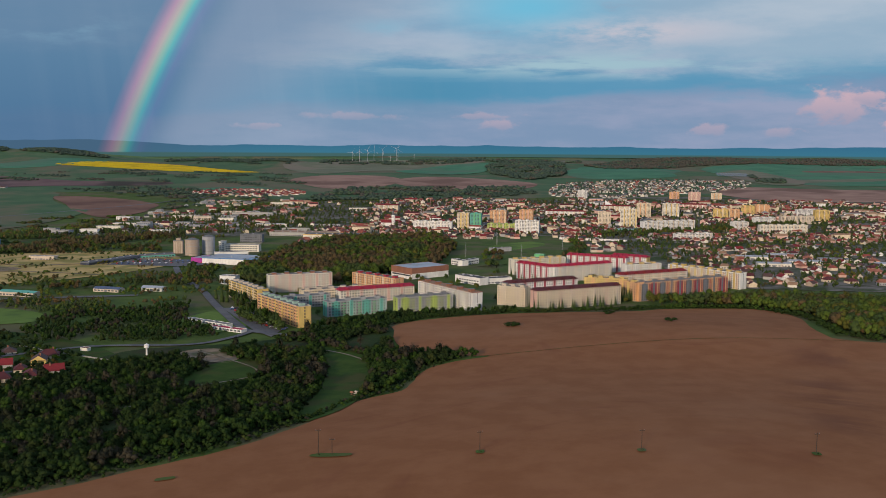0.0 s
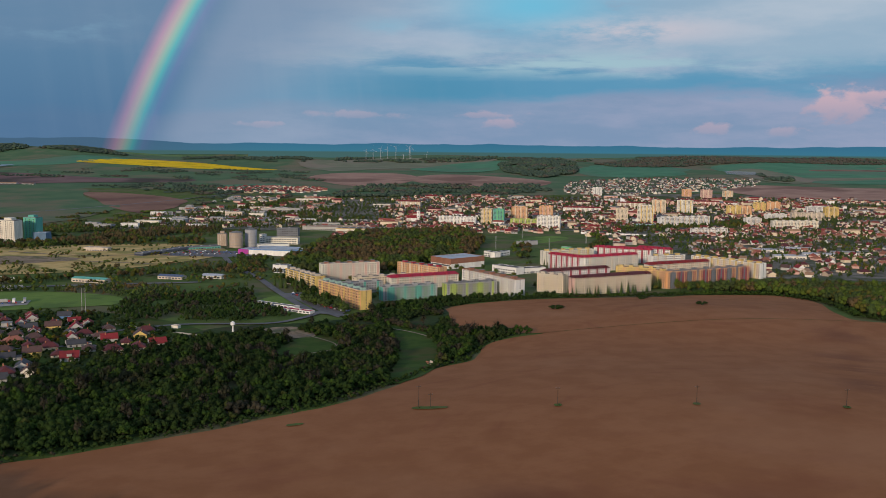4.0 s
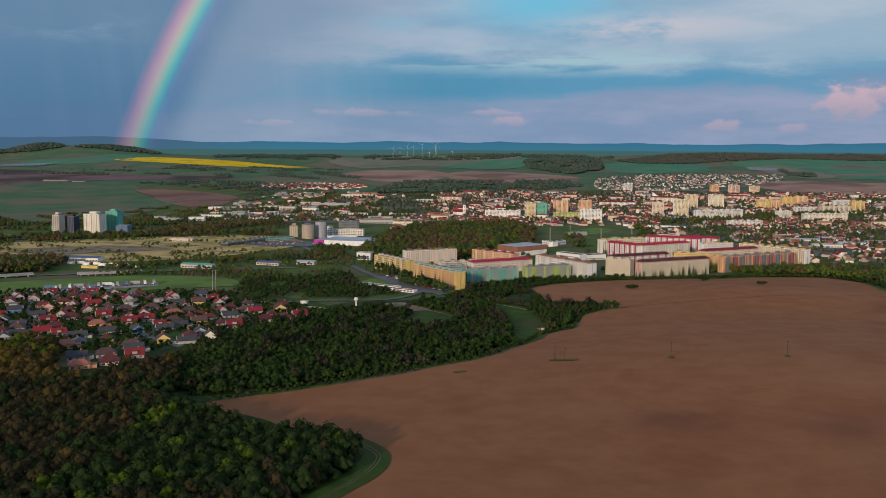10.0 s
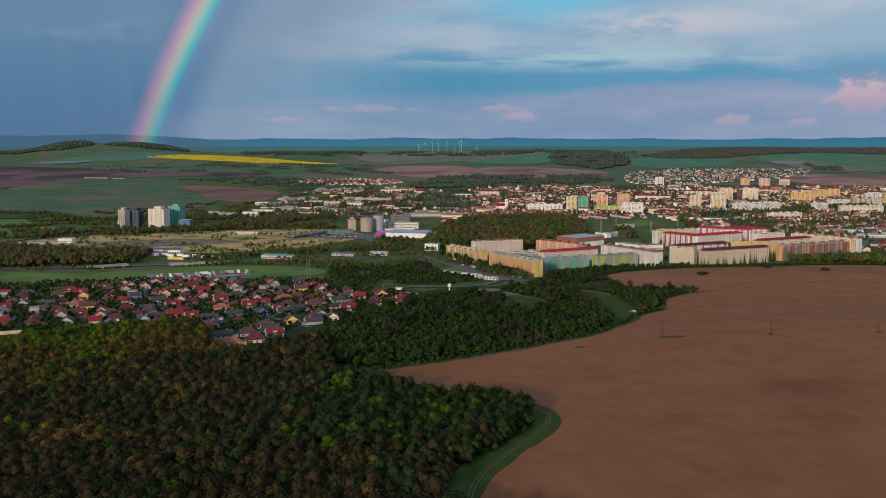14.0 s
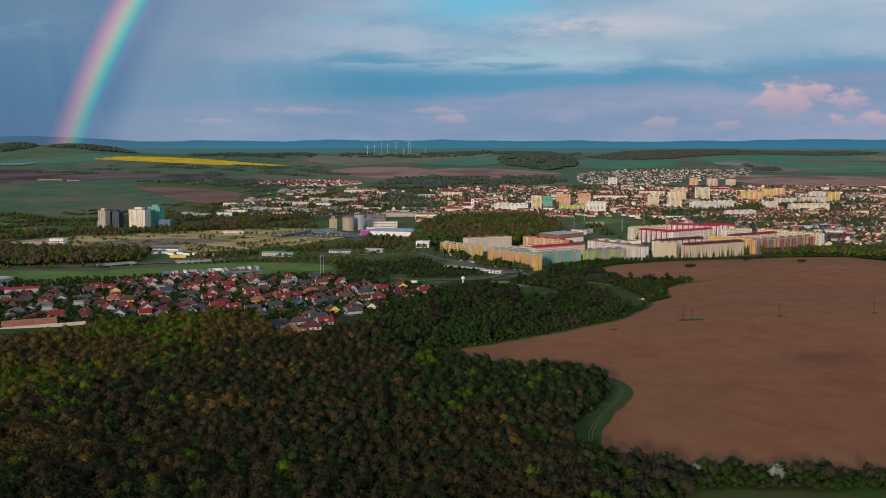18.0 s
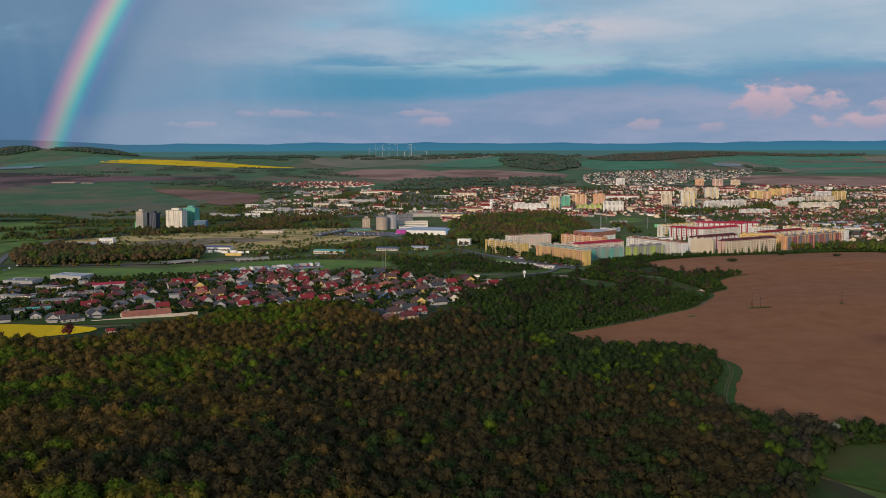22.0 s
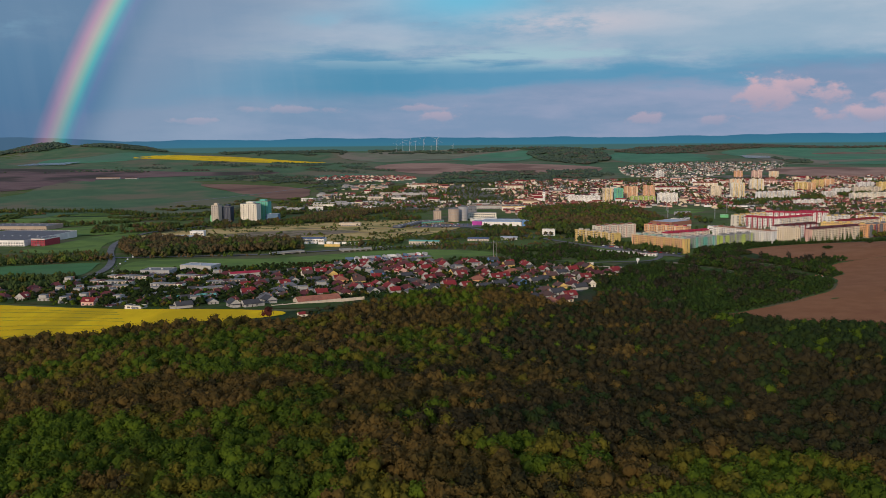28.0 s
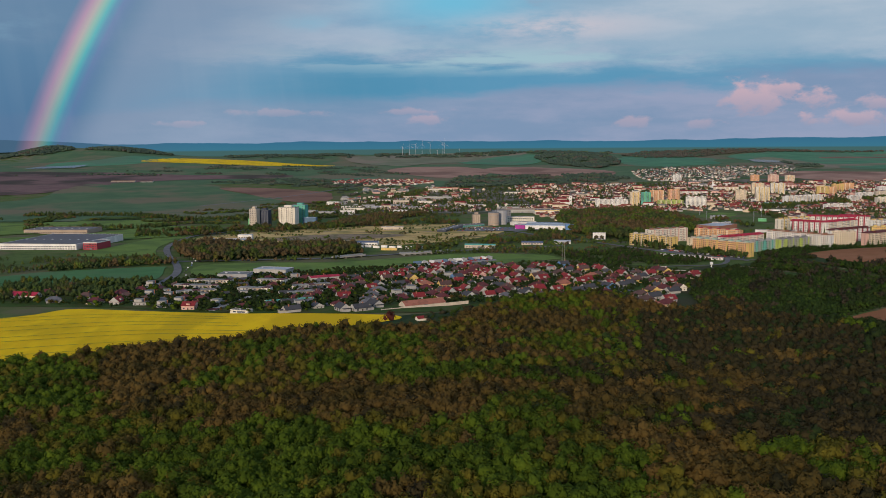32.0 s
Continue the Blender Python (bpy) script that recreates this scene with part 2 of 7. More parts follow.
def soil():
    """Rolled red-brown earth: crumbs, long drill lines, damp smudges and sandy rises."""
    m = surface("soil", (0.251, 0.104, 0.043), (0.290, 0.126, 0.055), 0.05, 0.95, bump=0.2)
    g = Graph(m.node_tree)
    b_node = g.nodes["Principled BSDF"]
    col = b_node.inputs["Base Color"].links[0].from_socket
    at = g.nodes.new("ShaderNodeTexCoord").outputs["Object"]
    turn = g.put("ShaderNodeMapping", Vector=at, Rotation=(0, 0, radians(-27))).outputs[0]
    lines = g.noise(g.put("ShaderNodeMapping", Vector=turn, Scale=(0.012, 0.55, 1)).outputs[0], 1.0, 3.0, 0.6)
    col = g.mix(g.math("MULTIPLY", g.ramp(lines, 0.40, 0.66), 0.10), col, (0.205, 0.082, 0.043))
    damp = g.noise(g.put("ShaderNodeMapping", Vector=turn, Scale=(0.009, 0.013, 1)).outputs[0], 1.0, 4.0, 0.55)
    col = g.mix(g.math("MULTIPLY", g.ramp(damp, 0.53, 0.74), 0.42), col, (0.185, 0.062, 0.030))
    sandy = g.noise(at, 0.006, 4.0, 0.6)
    col = g.mix(g.math("MULTIPLY", g.ramp(sandy, 0.50, 0.70), 0.45), col, (0.320, 0.158, 0.080))
    sep = g.put("ShaderNodeSeparateXYZ", Vector=at)
    for x, y, rx, ry in ((390, 832, 22, 26), (356, 747, 20, 26), (340, 695, 22, 24), (326, 648, 18, 22), (100, 460, 24, 18), (186, 440, 26, 22)):
        q = g.math("MULTIPLY", g.blob(sep.outputs[0], sep.outputs[1], x, y, rx, ry), g.ramp(damp, 0.36, 0.52))
        col = g.mix(g.math("MULTIPLY", q, 0.5), col, (0.125, 0.048, 0.028))
    g.links.new(col, b_node.inputs["Base Color"])


soil()
surface("soil_far", (0.29, 0.175, 0.130), (0.37, 0.230, 0.170), 0.01, 0.95, c=(0.20, 0.115, 0.085), scale2=0.004)
surface("soil_slope", (0.20, 0.112, 0.080), (0.26, 0.150, 0.108), 0.012, 0.95, c=(0.145, 0.080, 0.060), scale2=0.006)
surface("plum_soil", (0.14, 0.085, 0.085), (0.18, 0.115, 0.105), 0.01, 0.95, c=(0.06, 0.05, 0.04), scale2=0.004)
# corn of the far hills, its green shifted to blue as painted haze
surface("corn_hazy", (0.062, 0.185, 0.105), (0.085, 0.225, 0.125), 0.01, 0.95, c=(0.10, 0.185, 0.115), scale2=0.004)
surface("wheat_green", (0.055, 0.155, 0.055), (0.075, 0.190, 0.068), 0.02, 0.95, c=(0.090, 0.165, 0.072), scale2=0.006)
surface("town_ground", (0.08, 0.085, 0.055), (0.21, 0.19, 0.165), 0.06, 0.95, c=(0.05, 0.075, 0.025), scale2=0.012)
surface("pasture", (0.064, 0.128, 0.062), (0.090, 0.155, 0.074), 0.012, 0.95, c=(0.155, 0.142, 0.088), scale2=0.003)
surface("meadow_pale", (0.150, 0.165, 0.105), (0.195, 0.205, 0.130), 0.008, 0.95, c=(0.215, 0.185, 0.135), scale2=0.004)
surface("bare_earth", (0.22, 0.165, 0.110), (0.30, 0.225, 0.150), 0.15, 0.95, c=(0.13, 0.125, 0.06), scale2=0.06)
surface("grass_bright", (0.120, 0.195, 0.040), (0.152, 0.232, 0.050), 0.04, 0.95, c=(0.090, 0.150, 0.036), scale2=0.02, bump=0.2)
surface("rape", (0.74, 0.47, 0.002), (0.84, 0.56, 0.003), 0.06, 0.9, c=(0.62, 0.41, 0.002), scale2=0.02, bump=0.3, stretch=(1, 0.35, 1))
surface("rut_earth", (0.120, 0.098, 0.052), (0.160, 0.128, 0.068), 0.3, 0.95, c=(0.085, 0.090, 0.035), scale2=0.08)
surface("dry_grass", (0.46, 0.32, 0.115), (0.58, 0.42, 0.175), 0.05, 0.95, c=(0.27, 0.235, 0.075), scale2=0.03)
surface("asphalt", (0.085, 0.085, 0.09), (0.12, 0.12, 0.125), 0.4, 0.85, c=(0.14, 0.138, 0.135), scale2=0.05)
surface("gravel", (0.22, 0.18, 0.13), (0.30, 0.25, 0.19), 0.3, 0.95, c=(0.16, 0.14, 0.09), scale2=0.05)
surface("concrete", (0.30, 0.29, 0.27), (0.38, 0.37, 0.34), 0.2, 0.9, c=(0.24, 0.23, 0.21), scale2=0.05)
surface("bark", (0.045, 0.040, 0.033), (0.080, 0.070, 0.058), 0.8, 0.95, c=(0.10, 0.09, 0.075), scale2=0.3)
# foliage of the season: bare buds, olive, fresh green, dark evergreen
surface("leaf_plum", (0.09, 0.025, 0.02), (0.13, 0.04, 0.03), 0.3, 0.95, island=0.2)
surface("leaf_bud", (0.104, 0.068, 0.020), (0.150, 0.099, 0.027), 0.11, 0.95, c=(0.092, 0.068, 0.018), scale2=0.03, island=0.09, bump=0.25, crumb=1.1)
surface("leaf_olive", (0.104, 0.094, 0.013), (0.152, 0.134, 0.018), 0.11, 0.95, c=(0.088, 0.082, 0.012), scale2=0.03, island=0.09, bump=0.25, crumb=1.1)
surface("leaf_fresh", (0.062, 0.102, 0.009), (0.104, 0.154, 0.013), 0.11, 0.95, c=(0.056, 0.090, 0.009), scale2=0.03, island=0.09, bump=0.25, crumb=1.1)
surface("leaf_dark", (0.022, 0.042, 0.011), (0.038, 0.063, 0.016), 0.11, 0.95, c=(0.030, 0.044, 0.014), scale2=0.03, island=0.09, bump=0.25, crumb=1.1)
# dark bare twigs; also carries the cloud shade of the wood's right part
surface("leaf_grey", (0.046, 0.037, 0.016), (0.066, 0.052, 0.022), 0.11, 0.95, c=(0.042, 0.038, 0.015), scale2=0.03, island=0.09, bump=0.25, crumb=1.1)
# gardens, parks and hedges of the valley: paler spring leaves
surface("valley_bud", (0.128, 0.088, 0.040), (0.172, 0.120, 0.056), 0.07, 0.95, c=(0.110, 0.084, 0.038), scale2=0.03, island=0.12)
surface("valley_olive", (0.108, 0.108, 0.022), (0.155, 0.149, 0.031), 0.07, 0.95, c=(0.084, 0.086, 0.019), scale2=0.03, island=0.14)
surface("valley_fresh", (0.082, 0.125, 0.022), (0.125, 0.175, 0.030), 0.07, 0.95, c=(0.073, 0.099, 0.022), scale2=0.03, island=0.14)
surface("valley_dark", (0.054, 0.085, 0.026), (0.081, 0.119, 0.035), 0.07, 0.95, c=(0.071, 0.088, 0.032), scale2=0.03, island=0.16)
surface("valley_grey", (0.100, 0.086, 0.039), (0.128, 0.108, 0.049), 0.07, 0.95, c=(0.088, 0.082, 0.036), scale2=0.03, island=0.12)
# woods of the far hills: distance haze put into blue-green leaf colours
surface("hazy_bud", (0.072, 0.070, 0.056), (0.090, 0.086, 0.068), 0.02, 0.95, island=0.10)
surface("hazy_fresh", (0.060, 0.094, 0.056), (0.076, 0.112, 0.064), 0.02, 0.95, island=0.10)
surface("hazy_dark", (0.046, 0.074, 0.056), (0.060, 0.090, 0.066), 0.02, 0.95, island=0.12)
# the overgrown valley below the field: deeper greens
surface("scrub_bare", (0.050, 0.046, 0.030), (0.070, 0.060, 0.038), 0.11, 0.95, c=(0.044, 0.048, 0.024), scale2=0.03, island=0.12, bump=0.25, crumb=1.1)
surface("scrub_olive", (0.046, 0.062, 0.016), (0.070, 0.084, 0.022), 0.11, 0.95, c=(0.038, 0.056, 0.015), scale2=0.03, island=0.14, bump=0.25, crumb=1.1)
surface("scrub_fresh", (0.036, 0.072, 0.012), (0.058, 0.104, 0.018), 0.11, 0.95, c=(0.032, 0.060, 0.012), scale2=0.03, island=0.16, bump=0.25, crumb=1.1)
surface("scrub_dark", (0.022, 0.047, 0.011), (0.040, 0.070, 0.016), 0.11, 0.95, c=(0.030, 0.048, 0.014), scale2=0.03, island=0.16, bump=0.25, crumb=1.1)
surface("blossom", (0.12, 0.145, 0.095), (0.21, 0.225, 0.175), 0.9, 0.9, island=0.3)


def let_light_through(m, share):
    """Thin leaves pass some of the light on."""
    g = Graph(m.node_tree)
    b_node, out = g.nodes["Principled BSDF"], g.nodes["Material Output"]
    thin = g.put("ShaderNodeBsdfTranslucent", Color=b_node.inputs["Base Color"].links[0].from_socket)
    both = g.put("ShaderNodeMixShader", Fac=share)
    g.links.new(b_node.outputs[0], both.inputs[1])
    g.links.new(thin.outputs[0], both.inputs[2])
    g.links.new(both.outputs[0], out.inputs["Surface"])


for n_ in ("leaf_bud", "leaf_olive", "leaf_fresh", "leaf_dark", "leaf_grey", "leaf_plum", "scrub_bare", "scrub_olive", "scrub_fresh", "scrub_dark", "valley_bud", "valley_olive", "valley_fresh", "valley_dark", "valley_grey"):
    let_light_through(MATS[n_], 0.3)
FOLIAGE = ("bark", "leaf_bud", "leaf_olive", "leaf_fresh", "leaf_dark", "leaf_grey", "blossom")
VALLEY = ("bark", "valley_bud", "valley_olive", "valley_fresh", "valley_dark", "valley_grey", "blossom")
VALE = ("bark", "scrub_bare", "scrub_olive", "scrub_fresh", "scrub_dark", "scrub_bare", "blossom")
HAZY_HILLS = ("bark", "hazy_bud", "hazy_bud", "hazy_fresh", "hazy_dark", "hazy_bud", "blossom")
for n_, rgb in dict(white=(0.82, 0.80, 0.75), cream=(0.74, 0.62, 0.44), yellow=(0.70, 0.50, 0.16), orange=(0.74, 0.41, 0.20), pink=(0.70, 0.44, 0.36), teal=(0.12, 0.42, 0.34),
                    green=(0.16, 0.50, 0.22), grey=(0.36, 0.36, 0.36), slate=(0.17, 0.18, 0.20), navy=(0.045, 0.055, 0.085), wine=(0.36, 0.035, 0.055), brick=(0.38, 0.15, 0.08), lime=(0.42, 0.52, 0.12),
                    blue=(0.12, 0.25, 0.48), mint=(0.34, 0.50, 0.42), beige=(0.62, 0.53, 0.42), magenta=(0.42, 0.05, 0.32), rust=(0.30, 0.13, 0.08), ivory=(0.78, 0.73, 0.61), plaster=(0.43, 0.42, 0.39), tan=(0.42, 0.33, 0.25), steel=(0.11, 0.19, 0.29)).items():
    paint("wall_" + n_, rgb)
for n_, rgb in dict(red=(0.225, 0.016, 0.018), maroon=(0.105, 0.020, 0.021), brown=(0.10, 0.052, 0.042), dark=(0.055, 0.055, 0.06), grey=(0.13, 0.13, 0.14), tile=(0.30, 0.072, 0.048), orange=(0.34, 0.125, 0.075), blue=(0.09, 0.13, 0.22), felt=(0.20, 0.20, 0.19), tan=(0.36, 0.22, 0.13), crimson=(0.42, 0.015, 0.05)).items():
    surface("roof_" + n_, tuple(v * 0.85 for v in rgb), rgb, 0.9, 0.75, c=tuple(v * 0.72 for v in rgb), scale2=0.25, each=0.12)
surface("glass", (0.05, 0.055, 0.065), (0.11, 0.115, 0.125), 0.15, 0.2, island=0.6)
surface("metal_sheet", (0.42, 0.44, 0.46), (0.50, 0.52, 0.54), 0.1, 0.45, c=(0.36, 0.37, 0.38), scale2=0.05, metal=0.3)
surface("timber", (0.055, 0.04, 0.03), (0.09, 0.065, 0.05), 1.5, 0.9)
surface("steel", (0.30, 0.31, 0.32), (0.38, 0.39, 0.40), 1.0, 0.5, metal=0.6)
surface("turbine_white", (0.50, 0.47, 0.50), (0.56, 0.53, 0.55), 0.05, 0.5)
surface("solar_cell", (0.20, 0.22, 0.26), (0.26, 0.28, 0.32), 0.1, 0.25)
for n_, rgb in dict(white=(0.7, 0.7, 0.7), silver=(0.36, 0.37, 0.39), black=(0.03, 0.03, 0.035), red=(0.4, 0.03, 0.03), blue=(0.06, 0.12, 0.3)).items():
    surface("car_" + n_, tuple(v * 0.95 for v in rgb), rgb, 1.0, 0.3)
surface("rubber", (0.02, 0.02, 0.02), (0.03, 0.03, 0.03), 2.0, 0.8)


# ---- ground ----
def profile(y):
    """The valley from the near fields over the town to the hills."""
    return np.interp(y, [-900, 300, 600, 900, 1050, 1700, 2200, 2450, 2650, 2850, 3100, 3700, 4300, 4850, 7000], [14, 9, 4, -3, -6, -14, -17, -7, 0, 9, 16, 36, 53, 80, 95])


RISES = ((-390, 120, 170, 170, 24), (-470, 330, 120, 160, 9), (240, 600, 180, 150, 8), (320, 930, 150, 100, 9), (40, 780, 70, 110, -5), (-1450, 4250, 600, 450, 12), (-650, 4250, 300, 300, -18),
         (-2090, 4860, 170, 260, 40), (-1740, 4870, 230, 260, 32), (-480, 560, 150, 90, 6), (1500, 4900, 900, 500, 14), (-150, 300, 130, 110, 6), (540, 4200, 150, 300, 20))


def height(x, y):
    x, y = np.asarray(x, float), np.asarray(y, float)
    z = sum(profile(y + d) for d in (-120, -60, 0, 60, 120)) / 5
    for cx, cy, rx, ry, h in RISES:
        z = z + h * np.exp(-((x - cx) / rx) ** 2 - ((y - cy) / ry) ** 2)
    # low knolls on the far side of the valley
    far = np.clip((y - 3000) / 1500, 0, 1)
    return z + far * (8 * np.sin(x / 330 + 1.3) * np.cos(y / 420) + 5 * np.sin(x / 170 + y / 260))


def h1(x, y):
    return float(height(x, y))


def mesh_from(name, verts, faces, mats, index=None, smooth=False):
    me = bpy.data.meshes.new(name)
    verts = np.asarray(verts, np.float32)
    if isinstance(faces, np.ndarray):
        k = faces.shape[1]
        me.vertices.add(len(verts))
        me.vertices.foreach_set("co", verts.ravel())
        me.loops.add(faces.size)
        me.loops.foreach_set("vertex_index", faces.ravel().astype(np.int32))
        me.polygons.add(len(faces))
        me.polygons.foreach_set("loop_start", np.arange(0, faces.size, k, dtype=np.int32))
    else:
        me.from_pydata([tuple(map(float, v)) for v in verts], [], faces)
    for m in mats:
        me.materials.append(MATS[m])
    if index is not None:
        me.polygons.foreach_set("material_index", np.asarray(index, np.int32))
    me.polygons.foreach_set("use_smooth", np.full(len(me.polygons), smooth))
    me.update(calc_edges=True)
    return me


def inside(poly, x, y):
    """Which of the points lie in the polygon."""
    x, y = np.asarray(x, float), np.asarray(y, float)
    r = np.zeros(x.shape, bool)
    px, py = zip(*poly)
    j = len(poly) - 1
    for i in range(len(poly)):
        cross = ((py[i] > y) != (py[j] > y)) & (x < (px[j] - px[i]) * (y - py[i]) / ((py[j] - py[i]) or 1e-9) + px[i])
        r ^= cross
        j = i
    return r


def rounded(poly, n=4, wobble=0.0, closed=True):
    """A smooth line through the corners."""
    out, k = [], len(poly)
    for i in range(k if closed else k - 1):
        if closed:
            p = [Vector(poly[(i + d) % k]) for d in (-1, 0, 1, 2)]
        else:
            p = [Vector(poly[min(max(i + d, 0), k - 1)]) for d in (-1, 0, 1, 2)]
        for s in range(n):
            t = s / n
            q = 0.5 * (2 * p[1] + (p[2] - p[0]) * t + (2 * p[0] - 5 * p[1] + 4 * p[2] - p[3]) * t * t + (3 * p[1] - p[0] - 3 * p[2] + p[3]) * t ** 3)
            if wobble:
                q += Vector((noise.noise((q.x / 17, q.y / 17, 1.0)), noise.noise((q.x / 17, q.y / 17, 7.0)))) * wobble
            out.append((q.x, q.y))
    if not closed:
        out.append(tuple(poly[-1]))
    return out


def drape(name, poly, material, lift, step, label, category, n=4, wobble=1.0):
    """A sheet of land with a smooth border, laid on the ground."""
    from mathutils.geometry import delaunay_2d_cdt
    edge = rounded(poly, n, wobble) if n > 1 else [tuple(map(float, p)) for p in poly]
    xs, ys = [p[0] for p in edge], [p[1] for p in edge]
    gx, gy = np.meshgrid(np.arange(min(xs), max(xs), step), np.arange(min(ys), max(ys), step))
    ok = inside(edge, gx, gy)
    pts = [Vector(p) for p in edge] + [Vector((float(u), float(v))) for u, v in zip(gx[ok], gy[ok])]
    k = len(edge)
    vs, _, fs, *_ = delaunay_2d_cdt(pts, [], [list(range(k))], 1, 0.05)
    vx, vy = np.array([v.x for v in vs]), np.array([v.y for v in vs])
    zs = height(vx, vy) + lift
    fs = np.array([f if (vs[f[1]] - vs[f[0]]).cross(vs[f[2]] - vs[f[0]]) > 0 else f[::-1] for f in fs], np.int32)
    ob = new(name, mesh_from(name, np.stack([vx, vy, zs], 1), fs, [material], smooth=True))
    return tagged(ob, label, category, kind="structure")


def strip(name, line, width, material, lift, label, category="road", n=5, closed=False):
    """A road or path along a line."""
    pts = [Vector(p) for p in rounded(line, n, 0, closed)]
    v, f = [], []
    for i, p in enumerate(pts):
        d = pts[min(i + 1, len(pts) - 1)] - pts[max(i - 1, 0)]
        s = Vector((-d.y, d.x)).normalized() * width / 2
        for q in (p + s, p, p - s):
            v.append((q.x, q.y, h1(q.x, q.y) + lift))
    for i in range(len(pts) - 1):
        for k in (0, 1):
            f.append((3 * i + k, 3 * i + k + 1, 3 * i + k + 4, 3 * i + k + 3))
    ob = new(name, mesh_from(name, v, f, [material]))
    return tagged(ob, label, category, kind="structure")


gx = np.concatenate([np.arange(-3600, -1000, 65), np.arange(-1000, 1000, 18), np.arange(1000, 3700, 65)])
gy = np.concatenate([np.arange(-1200, -200, 60), np.arange(-200, 1300, 16), np.arange(1300, 2600, 32), np.arange(2600, 6100, 60)])
X, Y = np.meshgrid(gx, gy)
nx, ny = len(gx), len(gy)
idx = np.arange(nx * ny).reshape(ny, nx)
quads = np.stack([idx[:-1, :-1], idx[:-1, 1:], idx[1:, 1:], idx[1:, :-1]], -1).reshape(-1, 4)
ground = new("ground", mesh_from("ground", np.stack([X, Y, height(X, Y)], -1).reshape(-1, 3), quads, ["meadow"], smooth=True))
tagged(ground, "green spring meadows and scrubland reaching to the hills", "ground", kind="structure")

FIELD = [(74, 972), (108, 1013), (182, 1044), (297, 1056), (339, 1076), (424, 1081), (448, 1030), (428, 920), (470, 893), (760, 880), (900, 500), (700, 180), (300, 215), (29, 247),
         (-40, 247), (-76, 252), (-84, 262), (-81, 290), (-66, 325), (-48, 365), (-42, 385), (-44, 403), (-64, 427), (-90, 430), (-108, 455), (-130, 471), (-151, 484), (-139, 500),
         (-106, 520), (-55, 556), (-23, 583), (17, 620), (48, 676), (62, 715), (90, 745), (97, 770), (104, 799), (121, 826), (152, 842), (138, 847), (102, 858), (88, 875), (78, 930)]
drape("ploughed_field", FIELD, "soil", 0.35, 24, "wide ploughed field of bare red-brown soil", "field", 5, 2.0)
drape("rapeseed_field", [(-900, 560), (-781, 606), (-748, 645), (-700, 632), (-638, 603), (-580, 574), (-516, 548), (-468, 528), (-474, 506), (-560, 470), (-628, 440), (-693, 405), (-760, 375), (-900, 370)], "rape", 0.6, 20, "blooming yellow rapeseed field beside the forest", "field", 4, 2.0)
drape("rapeseed_field", [(-1470, 4169), (-1398, 4410), (-1193, 4426), (-912, 4335), (-606, 4168), (-750, 4012), (-888, 3900), (-1136, 3955)], "rape", 1.1, 60, "far blooming yellow rapeseed field on the hillside", "field", 4, 8.0)


def land(material, label, lift, poly):
    """One more piece of farmland or open ground."""
    kinds = {"soil_far": "ploughed_field", "plum_soil": "ploughed_field", "soil_slope": "ploughed_field", "wheat_green": "corn_field", "corn_hazy": "corn_field", "pasture": "corn_field", "meadow_pale": "meadow", "grass_bright": "meadow", "rape": "rapeseed_field", "dry_grass": "wasteland", "meadow": "meadow", "meadow_dark": "meadow", "scrub_floor": "forest_floor", "bare_earth": "bare_ground", "town_ground": "town_ground"}
    name = kinds[material]
    return drape(name, poly, material, lift, 60 if lift > 1 else 24, label, "field" if "field" in name else "ground", 4, 3.0 if lift > 1 else 1.5)


drape("far_pasture", [(-3300, 2900), (-3300, 4930), (3300, 4930), (3300, 2700), (1800, 2650), (900, 2950), (300, 2800), (-300, 2750), (-900, 2950)], "pasture", 0.35, 60, "mixed green pastures of the far hills", "field", 2, 0.0)
land("soil_slope", "bare brown field on the valley slope", 1.1, [(-929, 2790), (-780, 2764), (-597, 2606), (-576, 2481), (-574, 2381), (-619, 2285), (-740, 2430), (-825, 2592)])
land("soil_far", "bare brown field on the far slope", 1.1, [(-391, 3561), (-302, 3773), (-89, 3749), (0, 3540), (-48, 3229), (-194, 3115), (-325, 3322)])
land("soil_far", "bare brown field behind the town", 1.1, [(968, 2987), (1116, 3267), (1439, 3180), (2100, 3150), (2000, 2800), (1283, 2753), (1065, 2774)])
land("plum_soil", "dark plum-brown ploughed field on the slope", 1.1, [(-1974, 3704), (-1594, 3648), (-1388, 3571), (-1094, 3381), (-760, 3330), (-800, 3200), (-1166, 3142), (-1340, 2900), (-1476, 2642), (-1900, 2700)])
land("pasture", "large green corn field on the slope", 1.1, [(-1411, 2468), (-1404, 2812), (-1326, 3078), (-978, 2916), (-900, 2700), (-760, 2480), (-702, 2399), (-734, 2005), (-940, 1827), (-1400, 1900), (-1800, 2200)])
land("soil_far", "second bare brown field on the far slope", 1.1, [(-20, 3513), (145, 3753), (449, 3439), (403, 3155), (205, 2998), (29, 3232)])
land("corn_hazy", "green field on the left hill", 1.1, [(-1900, 4350), (-1733, 4398), (-1593, 4597), (-1349, 4506), (-1420, 4080), (-1603, 4005), (-1850, 4100)])
land("grass_bright", "green pasture behind the hedges", 1.1, [(-1500, 1560), (-1250, 1800), (-960, 1790), (-880, 1700), (-1020, 1560), (-1250, 1480)])
land("corn_hazy", "small green field among copses", 1.1, [(-620, 3060), (-470, 3180), (-380, 3080), (-500, 2960)])
land("grass_bright", "narrow green field between hedges", 1.1, [(-1150, 1420), (-988, 1499), (-865, 1665), (-740, 1572), (-799, 1439), (-869, 1388), (-1050, 1370)])
